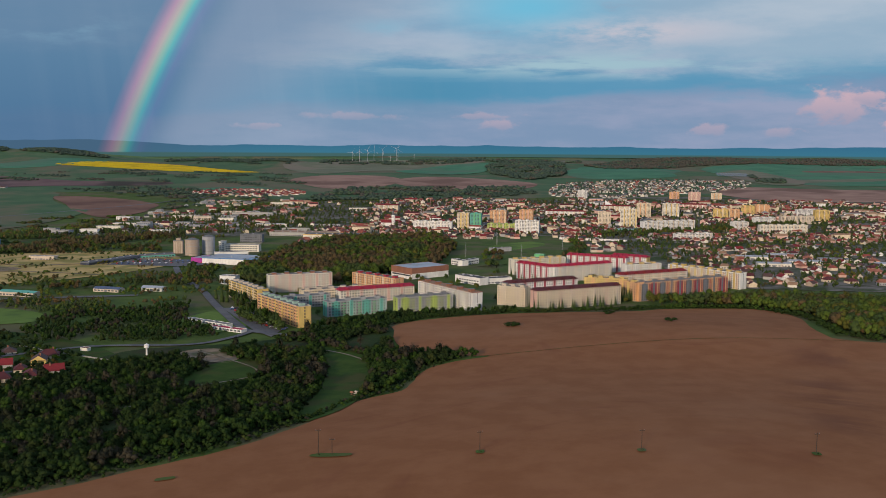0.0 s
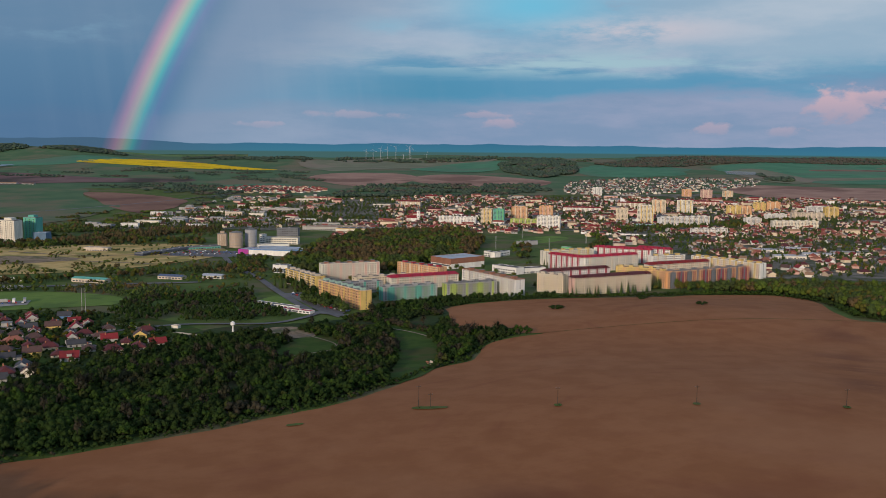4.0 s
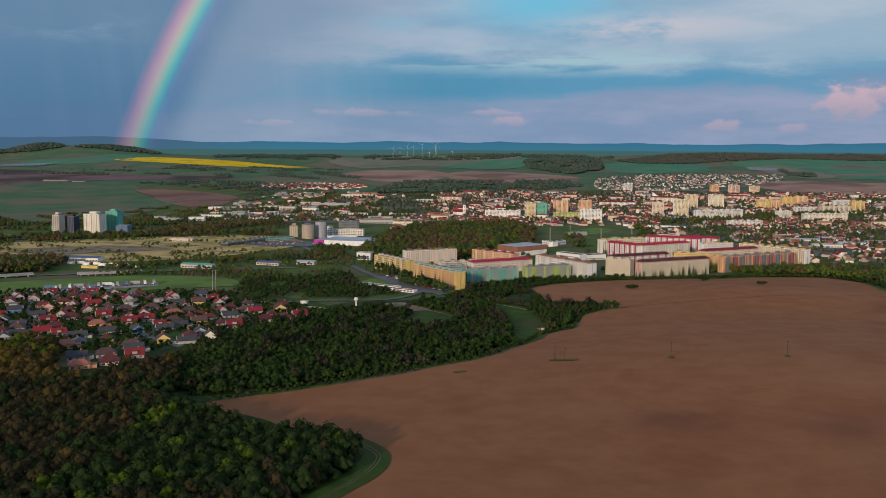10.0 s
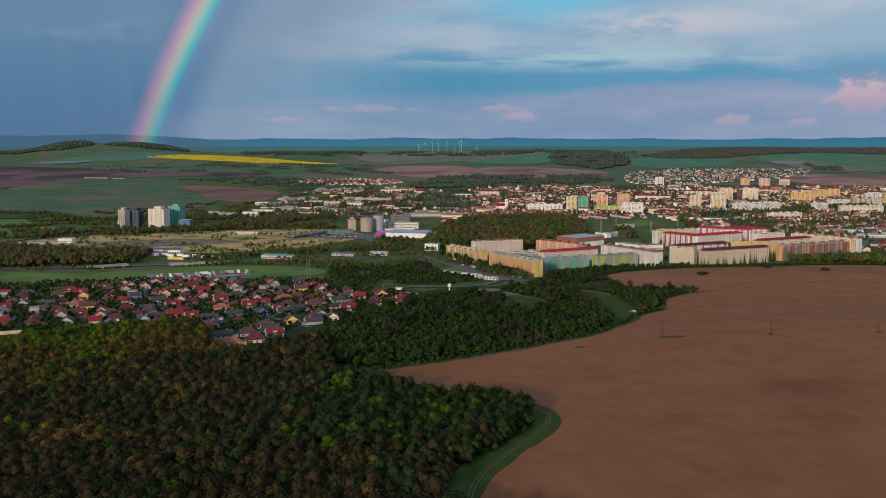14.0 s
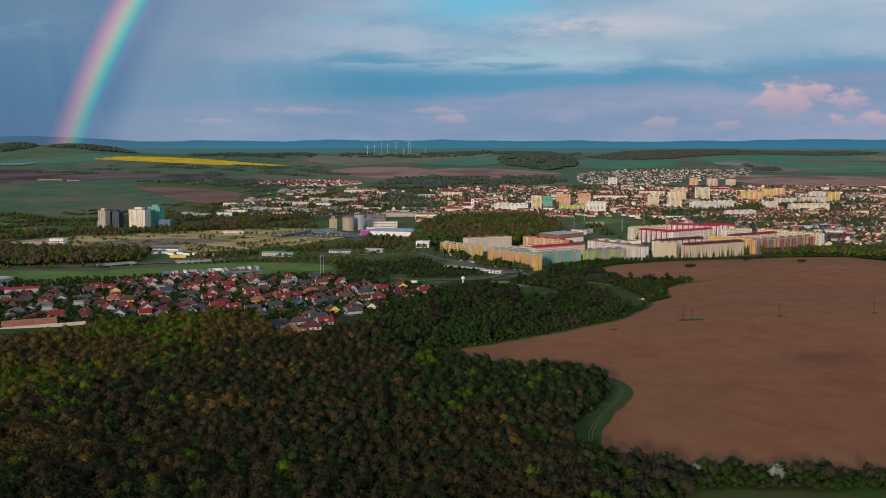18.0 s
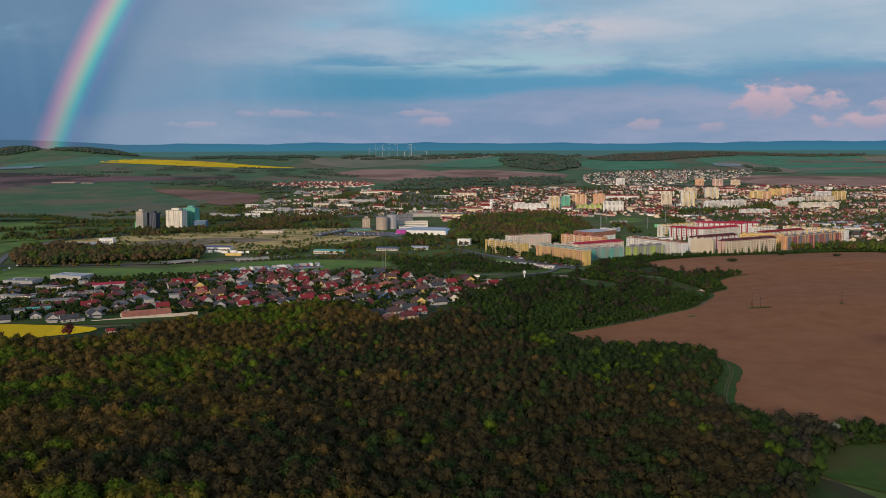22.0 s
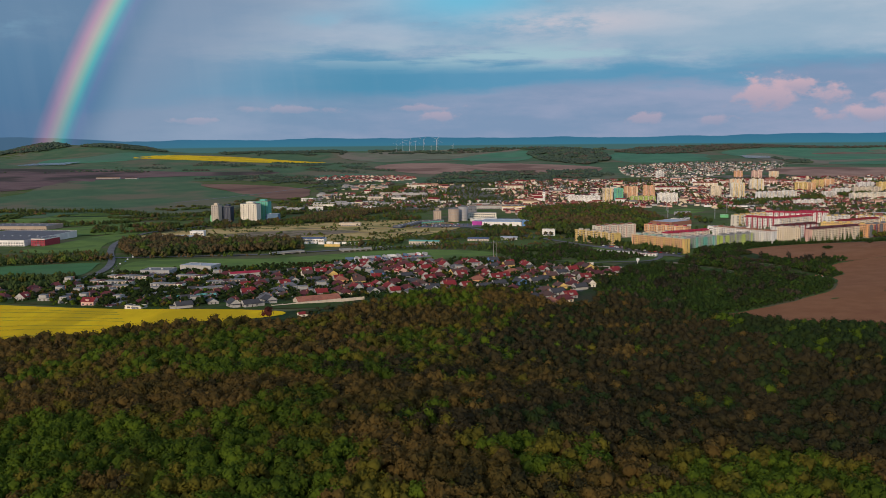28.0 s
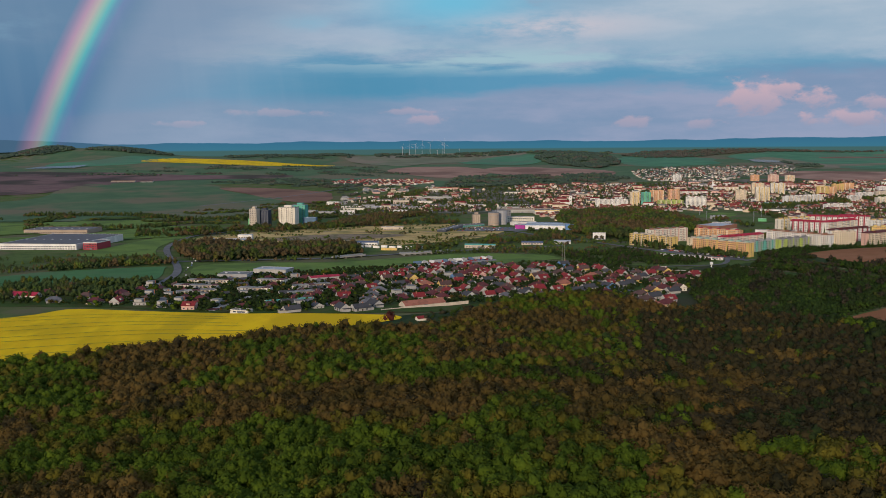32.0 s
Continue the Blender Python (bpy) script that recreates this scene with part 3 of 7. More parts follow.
land("corn_hazy", "far green corn field on the hills", 1.1, [(651, 3994), (854, 4301), (1156, 4194), (1060, 3900), (996, 3689), (682, 3648)])
land("corn_hazy", "far green corn field above the town", 1.1, [(1302, 4352), (1661, 4500), (2300, 4479), (2400, 3600), (1561, 3357), (1357, 3438), (1263, 3837)])
land("meadow_pale", "pale strip between the far green fields", 1.6, [(1438, 3627), (1881, 3790), (2380, 4000), (2380, 3900), (1804, 3650), (1389, 3480)])
land("soil_slope", "brown strip field under the far ridge", 1.6, [(1700, 4180), (2050, 4300), (2390, 4380), (2390, 4250), (1990, 4160), (1690, 4100)])
land("meadow_pale", "pale meadow at the far end of the green fields", 1.6, [(2080, 4440), (2330, 4560), (2560, 4500), (2470, 4330), (2200, 4330)])
land("corn_hazy", "far green field under the ridge", 1.1, [(-60, 4250), (118, 4449), (315, 4600), (386, 4493), (239, 4238), (60, 4100)])
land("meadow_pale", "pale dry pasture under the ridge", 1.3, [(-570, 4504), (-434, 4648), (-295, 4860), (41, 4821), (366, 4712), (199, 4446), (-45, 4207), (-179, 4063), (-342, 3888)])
land("corn_hazy", "corn field on the far ridge, tinted teal as haze", 1.6, [(-42, 4110), (123, 4480), (366, 4570), (392, 4291), (189, 3954)])
land("corn_hazy", "green field beside the wooded knoll", 1.5, [(720, 4158), (844, 4351), (1052, 4388), (1124, 4081), (900, 3680), (720, 3640)])
land("corn_hazy", "broad green field on the eastern hills", 1.5, [(1546, 4513), (1953, 4700), (2260, 4600), (1800, 3500), (1497, 3414), (1493, 3704), (1551, 4302)])
land("meadow_pale", "tan dry slope among the green fields", 1.7, [(1263, 3998), (1473, 4214), (1440, 3568), (1315, 3343), (1228, 3482)])
land("rape", "distant yellow rapeseed field on the ridge", 1.1, [(2080, 4330), (2230, 4560), (2800, 4450), (2600, 4250)])
land("wheat_green", "flat green corn field beside the road", 0.5, [(-960, 860), (-900, 910), (-857, 953), (-741, 986), (-729, 957), (-716, 868), (-733, 843), (-785, 830), (-862, 805), (-940, 780)])
land("grass_bright", "pale green strip of grass beside the road", 0.5, [(-885, 1145), (-860, 1290), (-820, 1440), (-756, 1508), (-785, 1400), (-794, 1239), (-775, 1128), (-800, 1117)])
land("grass_bright", "pale green far meadow between hedges", 1.1, [(-1040, 1615), (-1080, 1900), (-1005, 1948), (-939, 1896), (-937, 1789), (-863, 1775), (-868, 1665), (-929, 1610)])
land("grass_bright", "long green meadow strip behind the village", 0.5, [(-690, 992), (-603, 1008), (-520, 1000), (-372, 1073), (-267, 1053), (-240, 1000), (-275, 975), (-457, 905), (-589, 905), (-676, 885)])
land("dry_grass", "dry yellowish wasteland with tracks", 0.6, [(-780, 1320), (-720, 1450), (-560, 1560), (-330, 1620), (-240, 1470), (-330, 1280), (-480, 1210), (-640, 1260)])
land("bare_earth", "trampled bare ground on the wasteland", 0.75, [(-640, 1330), (-600, 1400), (-500, 1420), (-420, 1390), (-470, 1330), (-560, 1300)])
land("grass_bright", "mown grass slope beside the access road", 0.5, [(-130, 960), (-90, 1075), (-70, 1040), (-50, 975), (-85, 935)])
land("grass_bright", "bright mown football pitch of the stadium", 0.8, [(205, 1728), (283, 1822), (300, 1752), (218, 1655)])
land("meadow", "green sports ground with worn grass", 0.6, [(150, 1440), (158, 1640), (190, 1820), (330, 1860), (330, 1640), (240, 1500)])
land("town_ground", "gardens, yards and streets between the town houses", 0.5, [(-560, 1920), (-420, 2350), (-250, 2680), (300, 2740), (900, 2900), (1700, 2640), (2300, 2500), (2300, 1500), (1250, 1250), (480, 1230), (430, 1500), (400, 1880), (150, 1960), (-110, 1930), (-300, 1890)])
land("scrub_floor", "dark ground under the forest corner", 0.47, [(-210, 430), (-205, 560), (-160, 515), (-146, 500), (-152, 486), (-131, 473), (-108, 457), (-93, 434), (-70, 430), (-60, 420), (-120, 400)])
land("meadow_dark", "village gardens and lawns between the houses", 0.4, [(-900, 690), (-870, 770), (-720, 850), (-620, 900), (-430, 940), (-240, 945), (-120, 850), (-130, 770), (-230, 640), (-330, 600), (-440, 545), (-545, 560), (-640, 612), (-740, 660)])
land("meadow_dark", "dark grass beside the dirt track", 0.62, [(-104, 222), (-96, 262), (-92, 300), (-78, 334), (-60, 370), (-54, 396), (-72, 420), (-96, 424), (-92, 431), (-62, 430), (-44, 408), (-40, 386), (-48, 358), (-66, 322), (-80, 288), (-86, 254), (-92, 216)])
land("meadow_dark", "dark green meadow below the field", 0.5, [(-92, 300), (-78, 250), (-20, 238), (60, 232), (160, 190), (-40, 160), (-95, 215)])
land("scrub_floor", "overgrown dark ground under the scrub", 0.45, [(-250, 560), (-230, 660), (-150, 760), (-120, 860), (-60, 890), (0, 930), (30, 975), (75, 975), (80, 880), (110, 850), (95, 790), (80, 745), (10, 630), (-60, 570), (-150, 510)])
land("meadow_dark", "small meadow clearing among the bushes", 0.75, [(-52, 742), (-54, 784), (-46, 815), (-30, 838), (-8, 832), (-2, 790), (-18, 736)])
land("meadow_dark", "grassy hollow among the bushes", 0.75, [(26, 893), (58, 864), (68, 810), (70, 758), (61, 704), (44, 668), (34, 682), (39, 744), (37, 814)])
land("meadow_dark", "narrow grassy opening in the scrub", 0.75, [(-109, 678), (-76, 699), (-68, 685), (-97, 664)])
land("bare_earth", "bare disturbed earth beside the meadow", 0.75, [(-76, 842), (-72, 868), (-50, 874), (-30, 850), (-38, 826)])
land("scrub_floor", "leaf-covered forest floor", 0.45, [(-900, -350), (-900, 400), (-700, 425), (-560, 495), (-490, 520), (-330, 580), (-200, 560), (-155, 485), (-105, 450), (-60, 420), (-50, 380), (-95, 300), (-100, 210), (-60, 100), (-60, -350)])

strip("scrub_path", [(-112, 660), (-103, 667), (-88, 677), (-74, 687), (-58, 702)], 2.2, "gravel", 0.95, "pale footpath through the scrub", "track")
strip("scrub_path", [(16, 888), (23, 882), (40, 870), (52, 858), (64, 840), (78, 818)], 1.8, "gravel", 1.0, "pale path through the grassy hollow", "track")
strip("scrub_path", [(-62, 862), (-34, 836), (-12, 812), (-10, 790), (-28, 765), (-44, 748)], 1.6, "gravel", 1.0, "worn footpath over the small meadow", "track")
# the dirt track round the corner of the wood, and the field path
TRACK = [(-100, 215), (-90, 255), (-84, 290), (-70, 325), (-53, 362), (-46, 388), (-49, 404), (-66, 424), (-92, 427)]
for off in (-0.8, 0.8):
    strip("field_track", [(x + off, y + (off if i > 5 else 0)) for i, (x, y) in enumerate(TRACK)], 0.6, "rut_earth", 0.75, "pale wheel rut of the dirt track along the field edge", "track")
strip("field_path", [(150, 844), (230, 868), (330, 886), (440, 894)], 0.7, "meadow_dark", 0.6, "grassy path across the ploughed field", "track")
strip("road", [(-690, 740), (-702, 804), (-704, 902), (-721, 997), (-754, 1115), (-779, 1232), (-781, 1318), (-770, 1440), (-690, 1560)], 9, "asphalt", 0.9, "wide grey asphalt road curving through fields", "road")
strip("road", [(-230, 1420), (-190, 1300), (-147, 1212), (-105, 1099), (-60, 985), (-40, 950), (10, 935), (60, 985)], 8, "asphalt", 0.9, "grey access road beside the apartment blocks", "road")
strip("road", [(-40, 950), (-53, 918), (-79, 889), (-150, 880), (-200, 840)], 6, "asphalt", 0.9, "narrow asphalt road into the village", "road")
strip("road", [(-850, 1060), (-700, 1040), (-524, 1050), (-492, 1066), (-380, 1110), (-200, 1160)], 10, "asphalt", 0.8, "grey main road along the valley", "road")
strip("road", [(-900, 2250), (-700, 2480), (-560, 2700), (-480, 2860)], 9, "asphalt", 1.4, "grey road climbing the far slope", "road")
for line in ([(-600, 640), (-520, 668), (-440, 700), (-340, 735), (-250, 770), (-170, 790)], [(-560, 760), (-470, 790), (-390, 825), (-310, 855), (-230, 880)],
             [(-520, 600), (-530, 680), (-560, 760), (-610, 850)], [(-440, 610), (-455, 700), (-470, 790)], [(-340, 650), (-345, 735), (-390, 825), (-420, 930)],
             [(-250, 640), (-250, 770), (-310, 855)], [(-720, 690), (-640, 705), (-560, 760)], [(-205, 650), (-240, 690), (-250, 770)]):
    strip("street", line, 5.5, "asphalt", 0.7, "narrow grey village street between houses", "road")
drape("parking_lot", [(-450, 945), (-431, 916), (-376, 950), (-322, 985), (-330, 1012), (-396, 990)], "concrete", 0.8, 20, "pale paved lorry park behind the village", "parking", 1)
drape("parking_lot", [(-92, 1075), (-70, 1085), (-16, 965), (-20, 925), (-40, 955)], "asphalt", 0.75, 20, "grey car park beside the apartment blocks", "parking", 1)
drape("parking_lot", [(-330, 1440), (-310, 1520), (-180, 1500), (-170, 1450), (-230, 1425)], "asphalt", 0.95, 20, "grey car park before the shopping hall", "parking", 1)


# ---- building kit ----
class Kit:
    """Gathers boxes and faces of one mesh, each with a material."""

    def __init__(self, *mats):
        self.v, self.f, self.m, self.mats = [], [], [], list(mats)

    def slot(self, mat):
        if mat not in self.mats:
            self.mats.append(mat)
        return self.mats.index(mat)

    def face(self, pts, mat=None):
        k = len(self.v)
        self.v += [tuple(p) for p in pts]
        self.f.append(tuple(range(k, k + len(pts))))
        self.m.append(self.slot(mat) if mat else 0)
        return self

    def box(self, x0, y0, z0, x1, y1, z1, mat=None, taper=0.0):
        k = len(self.v)
        t = taper
        self.v += [(x0, y0, z0), (x1, y0, z0), (x1, y1, z0), (x0, y1, z0), (x0 + t, y0 + t, z1), (x1 - t, y0 + t, z1), (x1 - t, y1 - t, z1), (x0 + t, y1 - t, z1)]
        self.f += [tuple(k + i for i in q) for q in ((3, 2, 1, 0), (4, 5, 6, 7), (0, 1, 5, 4), (1, 2, 6, 5), (2, 3, 7, 6), (3, 0, 4, 7))]
        self.m += [self.slot(mat) if mat else 0] * 6
        return self

    def tube(self, x, y, z0, z1, r0, r1, n=12, mat=None, cap=True):
        k = len(self.v)
        for z, r in ((z0, r0), (z1, r1)):
            self.v += [(x + r * math.cos(2 * math.pi * i / n), y + r * math.sin(2 * math.pi * i / n), z) for i in range(n)]
        self.f += [(k + i, k + (i + 1) % n, k + n + (i + 1) % n, k + n + i) for i in range(n)]
        self.m += [self.slot(mat) if mat else 0] * n
        if cap:
            self.f.append(tuple(range(k + n, k + 2 * n)))
            self.m.append(self.slot(mat) if mat else 0)
        return self

    def mesh(self, name, smooth=False):
        return mesh_from(name, self.v, self.f, self.mats, self.m, smooth)


def part(name, kit, parent, label="", kind="", smooth=False):
    """Links what the kit holds as one part under its thing."""
    ob = new(name, kit.mesh(name, smooth))
    ob.parent = parent
    return tagged(ob, label, kind=kind)


def thing(name, m, label, category, group=""):
    ob = new(name)
    ob.empty_display_size = 0.5
    ob.matrix_world = m
    return tagged(ob, label, category, group)


def facing(a, b):
    """The pose at a with x along a to b, standing on the lower ground of the two."""
    mid = ((a[0] + b[0]) / 2, (a[1] + b[1]) / 2)
    return pose(a[0], a[1], min(h1(*a), h1(*b), h1(*mid)) - 0.3, 0, 0, math.degrees(math.atan2(b[1] - a[1], b[0] - a[0]))), math.dist(a, b)


def window_grid(kit, side, span, floors, storey, base, bay, skip=(), w=1.55, tall=1.35, out=0.06):
    """Glass panes on one long side; side: the y of the wall, looking to -y for front and +y for back."""
    n = max(1, int(span / bay))
    off = (span - n * bay) / 2
    front = side <= 0
    for i in range(n):
        if i in skip:
            continue
        x = off + (i + 0.5) * bay
        for f in range(floors):
            z = base + f * storey + 0.95
            y0, y1 = (side - out, side + 0.02) if front else (side - 0.02, side + out)
            kit.box(x - w / 2, y0, z, x + w / 2, y1, z + tall)


BLOCKS = []


def panel_block(label, a, b, floors=7, wall="wall_white", accent="wall_wine", roof="roof_felt", depth=12.0, every=5, boxes=4, box="wall_cream", loggia=None, end=None, sloped=False, storey=2.62, plinth="concrete", category="apartment block", rim=None, clad=()):
    """A slab of flats: body, plinth, window panes, stair strips, loggias, roof with parapet and lift houses."""
    m, span = facing(a, b)
    t = thing("apartment_block", m, label, category, "apartment blocks of the estate")
    BLOCKS.append((m.inverted(), span, depth))
    top = 1.4 + floors * storey
    part("wall", Kit(wall).box(0, 0, 0.9, span, depth, top), t)
    part("plinth", Kit(plinth).box(-0.08, -0.08, -3.5, span + 0.08, depth + 0.08, 1.2), t, "grey concrete plinth")
    bay = 3.0
    n = int(span / bay)
    off = (span - n * bay) / 2
    strips = list(range(every // 2, n, every)) if every else []
    k = Kit("glass")
    window_grid(k, 0.0, span, floors, storey, 1.0, bay, strips)
    part("window_grid", k, t, "rows of dark window panes", "stuff")
    k = Kit("glass")
    window_grid(k, depth, span, floors, storey, 1.0, bay)
    part("rear_window_grid", k, t, "rows of dark window panes", "stuff")
    for i in strips:
        x = off + (i + 0.5) * bay
        k = Kit(accent).box(x - 1.25, -0.35, 0.6, x + 1.25, 0.1, top + 0.5)
        for f in range(floors):
            k.box(x - 0.5, -0.42, 2.6 + f * storey, x + 0.5, -0.3, 3.5 + f * storey, "glass")
        part("stairwell", k, t)
    for q, i in enumerate(strips if clad else ()):
        x = off + (i + 0.5) * bay
        k = Kit(clad[q % len(clad)])
        for u in (x - 4.2, x + 1.3):
            k.box(max(u, 0.1), -0.05, 1.3, min(u + 2.9, span - 0.1), 0.03, top - 0.3)
        part("cladding", k, t, "painted band of the facade")
    if loggia:
        for i in strips:
            x = off + (i + 0.5) * bay + bay * every / 2
            if x + 1.6 < span:
                me = Kit(loggia).box(-1.5, -1.1, 0, 1.5, 0.05, 0.18, "concrete").box(-1.5, -1.15, 0.15, 1.5, -1.05, 1.1).mesh("balcony")
                for f in range(floors):
                    ob = new("balcony", me)
                    ob.parent, ob.location = t, (x, 0, 1.3 + f * storey)
    for s, xx in ((-1, 0.0), (1, span)):
        k = Kit(end or wall)
        k.box(min(xx, xx + s * 0.12), 0.3, 1.0, max(xx, xx + s * 0.12), depth - 0.3, top - 0.2)
        for f in range(floors):
            z = 2.0 + f * storey
            k.box(min(xx, xx + s * 0.17), depth * 0.45, z, max(xx, xx + s * 0.17), depth * 0.45 + 1.1, z + 1.4, "glass")
        part("end_wall", k, t)
    if sloped:
        k = Kit(roof)
        o, r = 0.7, 2.6
        A, B, C, D = (-o, -o, top), (span + o, -o, top), (span + o, depth + o, top), (-o, depth + o, top)
        E_, F_ = (-o + 2.5, depth / 2, top + r), (span + o - 2.5, depth / 2, top + r)
        k.face((A, B, F_, E_)).face((B, C, F_)).face((C, D, E_, F_)).face((D, A, E_)).box(-o, -o, top - 0.25, span + o, depth + o, top - 0.002)
        deck = part("roof", k, t, "low hipped metal roof")
        for i in strips:
            x = off + (i + 0.5) * bay
            part("roof_dormer", Kit(roof).box(x - 1.4, -0.5, top, x + 1.4, depth * 0.5, top + 2.5, taper=0.25), deck)
    else:
        deck = part("roof", Kit(roof).box(0.25, 0.25, top - 0.05, span - 0.25, depth - 0.25, top + 0.12), t, "flat bitumen roof")
        k = Kit(rim or wall)
        k.box(-0.15, -0.15, top - 0.1, span + 0.15, 0.25, top + 0.55).box(-0.15, depth - 0.25, top - 0.1, span + 0.15, depth + 0.15, top + 0.55)
        k.box(-0.15, 0.25, top - 0.1, 0.25, depth - 0.25, top + 0.55).box(span - 0.25, 0.25, top - 0.1, span + 0.15, depth - 0.25, top + 0.55)
        part("parapet", k, t)
        for i in range(boxes):
            x = span * (i + 0.5) / boxes
            k = Kit(box).box(x - 2.2, depth * 0.3, top + 0.1, x + 2.2, depth * 0.7, top + 2.4)
            k.box(x - 2.4, depth * 0.3 - 0.2, top + 2.4, x + 2.4, depth * 0.7 + 0.2, top + 2.6, "roof_felt")
            part("lift_house", k, deck)
    return t


def hall(name, label, a, b, depth, tall, wall, roof="metal_sheet", band=None, windows=True, category="hall", storey=3.2, gable=0.0, group=""):
    """A low or tall plain building: wall, roof with rim, windows in rows, gate."""
    m, span = facing(a, b)
    t = thing(name, m, label, category, group)
    part("wall", Kit(wall).box(0, 0, -2.5, span, depth, tall), t)
    if gable:
        k = Kit(roof)
        k.face(((-0.4, -0.4, tall), (span + 0.4, -0.4, tall), (span + 0.4, depth / 2, tall + gable), (-0.4, depth / 2, tall + gable)))
        k.face(((-0.4, depth / 2, tall + gable), (span + 0.4, depth / 2, tall + gable), (span + 0.4, depth + 0.4, tall), (-0.4, depth + 0.4, tall)))
        k.face(((-0.2, -0.2, tall), (-0.2, depth / 2, tall + gable - 0.05), (-0.2, depth + 0.2, tall)), wall).face(((span + 0.2, -0.2, tall), (span + 0.2, depth + 0.2, tall), (span + 0.2, depth / 2, tall + gable - 0.05)), wall)
        part("roof", k, t)
    else:
        k = Kit(roof).box(0.2, 0.2, tall - 0.05, span - 0.2, depth - 0.2, tall + 0.1)
        for i in range(int(span / 14)):
            k.box(7 + 14 * i - 1, depth * 0.4, tall + 0.1, 7 + 14 * i + 1, depth * 0.4 + 2, tall + 1.0, "metal_sheet")
        part("roof", k, t)
        part("roof_rim", Kit(band or wall).box(-0.12, -0.12, tall - 1.0 if band else tall - 0.3, span + 0.12, 0.2, tall + 0.35).box(-0.12, depth - 0.2, tall - 0.3, span + 0.12, depth + 0.12, tall + 0.35)
             .box(-0.12, 0.2, tall - 1.0 if band else tall - 0.3, 0.2, depth - 0.2, tall + 0.35).box(span - 0.2, 0.2, tall - 1.0 if band else tall - 0.3, span + 0.12, depth - 0.2, tall + 0.35), t)
    if windows:
        k = Kit("glass")
        window_grid(k, 0.0, span, max(1, int((tall - 1) / storey)), storey, 0.3, 4.2, (), 2.8, 1.4)
        part("window_grid", k, t, "rows of dark window panes", "stuff")
        part("gate", Kit("wall_slate").box(span * 0.45, -0.1, -1.0, span * 0.45 + 3.5, 0.05, 3.0), t)
    return t


# ---- the estate of slab blocks ----
W, C_, Yw, O_, P_, G_, R_ = "wall_white", "wall_cream", "wall_yellow", "wall_orange", "wall_pink", "wall_grey", "wall_wine"
panel_block("long yellow panel block with rooftop lift houses", (-104, 1159), (-62, 1093), 6, Yw, C_, boxes=6, box="wall_beige", loggia=C_, end=Yw)
panel_block("long yellow and orange panel block beside conifers", (-52, 1040), (-4, 970), 7, O_, Yw, boxes=7, box="wall_mint", loggia=Yw, end=Yw, rim="wall_beige")
panel_block("pale pink panel block with rooftop lift houses", (-66, 1183), (0, 1208), 7, "wall_ivory", P_, boxes=5, box="wall_rust", loggia=P_)
panel_block("cream five-storey panel block among trees", (-22, 1124), (38, 1150), 4, C_, "wall_beige", boxes=5, box="wall_beige")
panel_block("low teal and grey panel block behind trees", (-30, 1075), (10, 1094), 4, "wall_grey", "wall_teal", boxes=3, box=G_)
panel_block("green and grey panel block with teal balconies", (14, 1027), (68, 1052), 5, G_, "wall_teal", boxes=4, box=G_, loggia="wall_green", end="wall_teal", clad=("wall_teal", "wall_mint"))
panel_block("cream panel block under a red hipped roof", (18, 1108), (92, 1145), 5, "wall_ivory", P_, "roof_crimson", sloped=True, loggia=C_)
panel_block("orange panel block with red rooftop lift houses", (20, 1234), (71, 1182), 6, O_, C_, boxes=5, box=R_, loggia=C_)
panel_block("white panel block with a tan roof edge", (96, 1145), (149, 1062), 7, W, "wall_ivory", "roof_tan", boxes=5, box="wall_rust", rim="wall_rust", loggia="wall_beige", end=W)
panel_block("grey panel block with lime green balconies", (78, 1055), (131, 1078), 5, G_, "wall_lime", boxes=4, box="wall_slate", loggia="wall_lime", end="wall_lime", clad=("wall_lime", G_))
panel_block("cream panel block with pink end walls and maroon roof", (212, 1073), (302, 1115), 7, C_, "wall_beige", "roof_maroon", sloped=True, every=9, loggia=P_, end=P_)
panel_block("white panel block with maroon stair strips and roof", (189, 1130), (266, 1168), 7, W, R_, "roof_maroon", sloped=True, every=4)
panel_block("weathered cream panel block with lift houses", (176, 1106), (202, 1090), 7, C_, "wall_beige", boxes=3, box="wall_beige", depth=13)
panel_block("white panel block with crimson strips and roof", (214, 1322), (250, 1281), 7, W, R_, "roof_crimson", sloped=True, every=3)
panel_block("long white panel block with a crimson roof", (256, 1282), (332, 1325), 7, W, C_, "roof_crimson", sloped=True, every=4, loggia=C_)
panel_block("cream and yellow panel block behind the red roofs", (213, 1356), (284, 1388), 7, "wall_ivory", Yw, boxes=6, box="wall_yellow", loggia=Yw)
panel_block("white panel block with crimson stair strips", (290, 1421), (362, 1384), 7, W, R_, "roof_crimson", sloped=True, every=3)
panel_block("white and crimson panel block in the rear row", (350, 1422), (390, 1392), 7, W, R_, "roof_crimson", sloped=True, every=3, end=Yw)
panel_block("white panel block with a dark flat roof", (346, 1302), (392, 1318), 7, W, "wall_beige", "roof_dark", boxes=3, box=Yw, every=4)
panel_block("long white panel block with yellow lift towers", (398, 1310), (460, 1228), 7, W, Yw, "roof_dark", boxes=8, box=Yw, every=3, loggia="wall_orange")
panel_block("cream panel block with a bright red hipped roof", (321, 1206), (404, 1246), 7, "wall_ivory", C_, "roof_red", sloped=True, every=4, loggia=O_)
panel_block("narrow orange panel block beside conifers", (311, 1148), (321, 1133), 7, O_, Yw, boxes=1, box=Yw)
panel_block("long orange panel block with red and slate balconies", (324, 1133), (434, 1190), 7, O_, "wall_slate", boxes=7, box="wall_slate", loggia=R_, every=4, clad=("wall_slate", R_, "wall_slate", O_, R_))
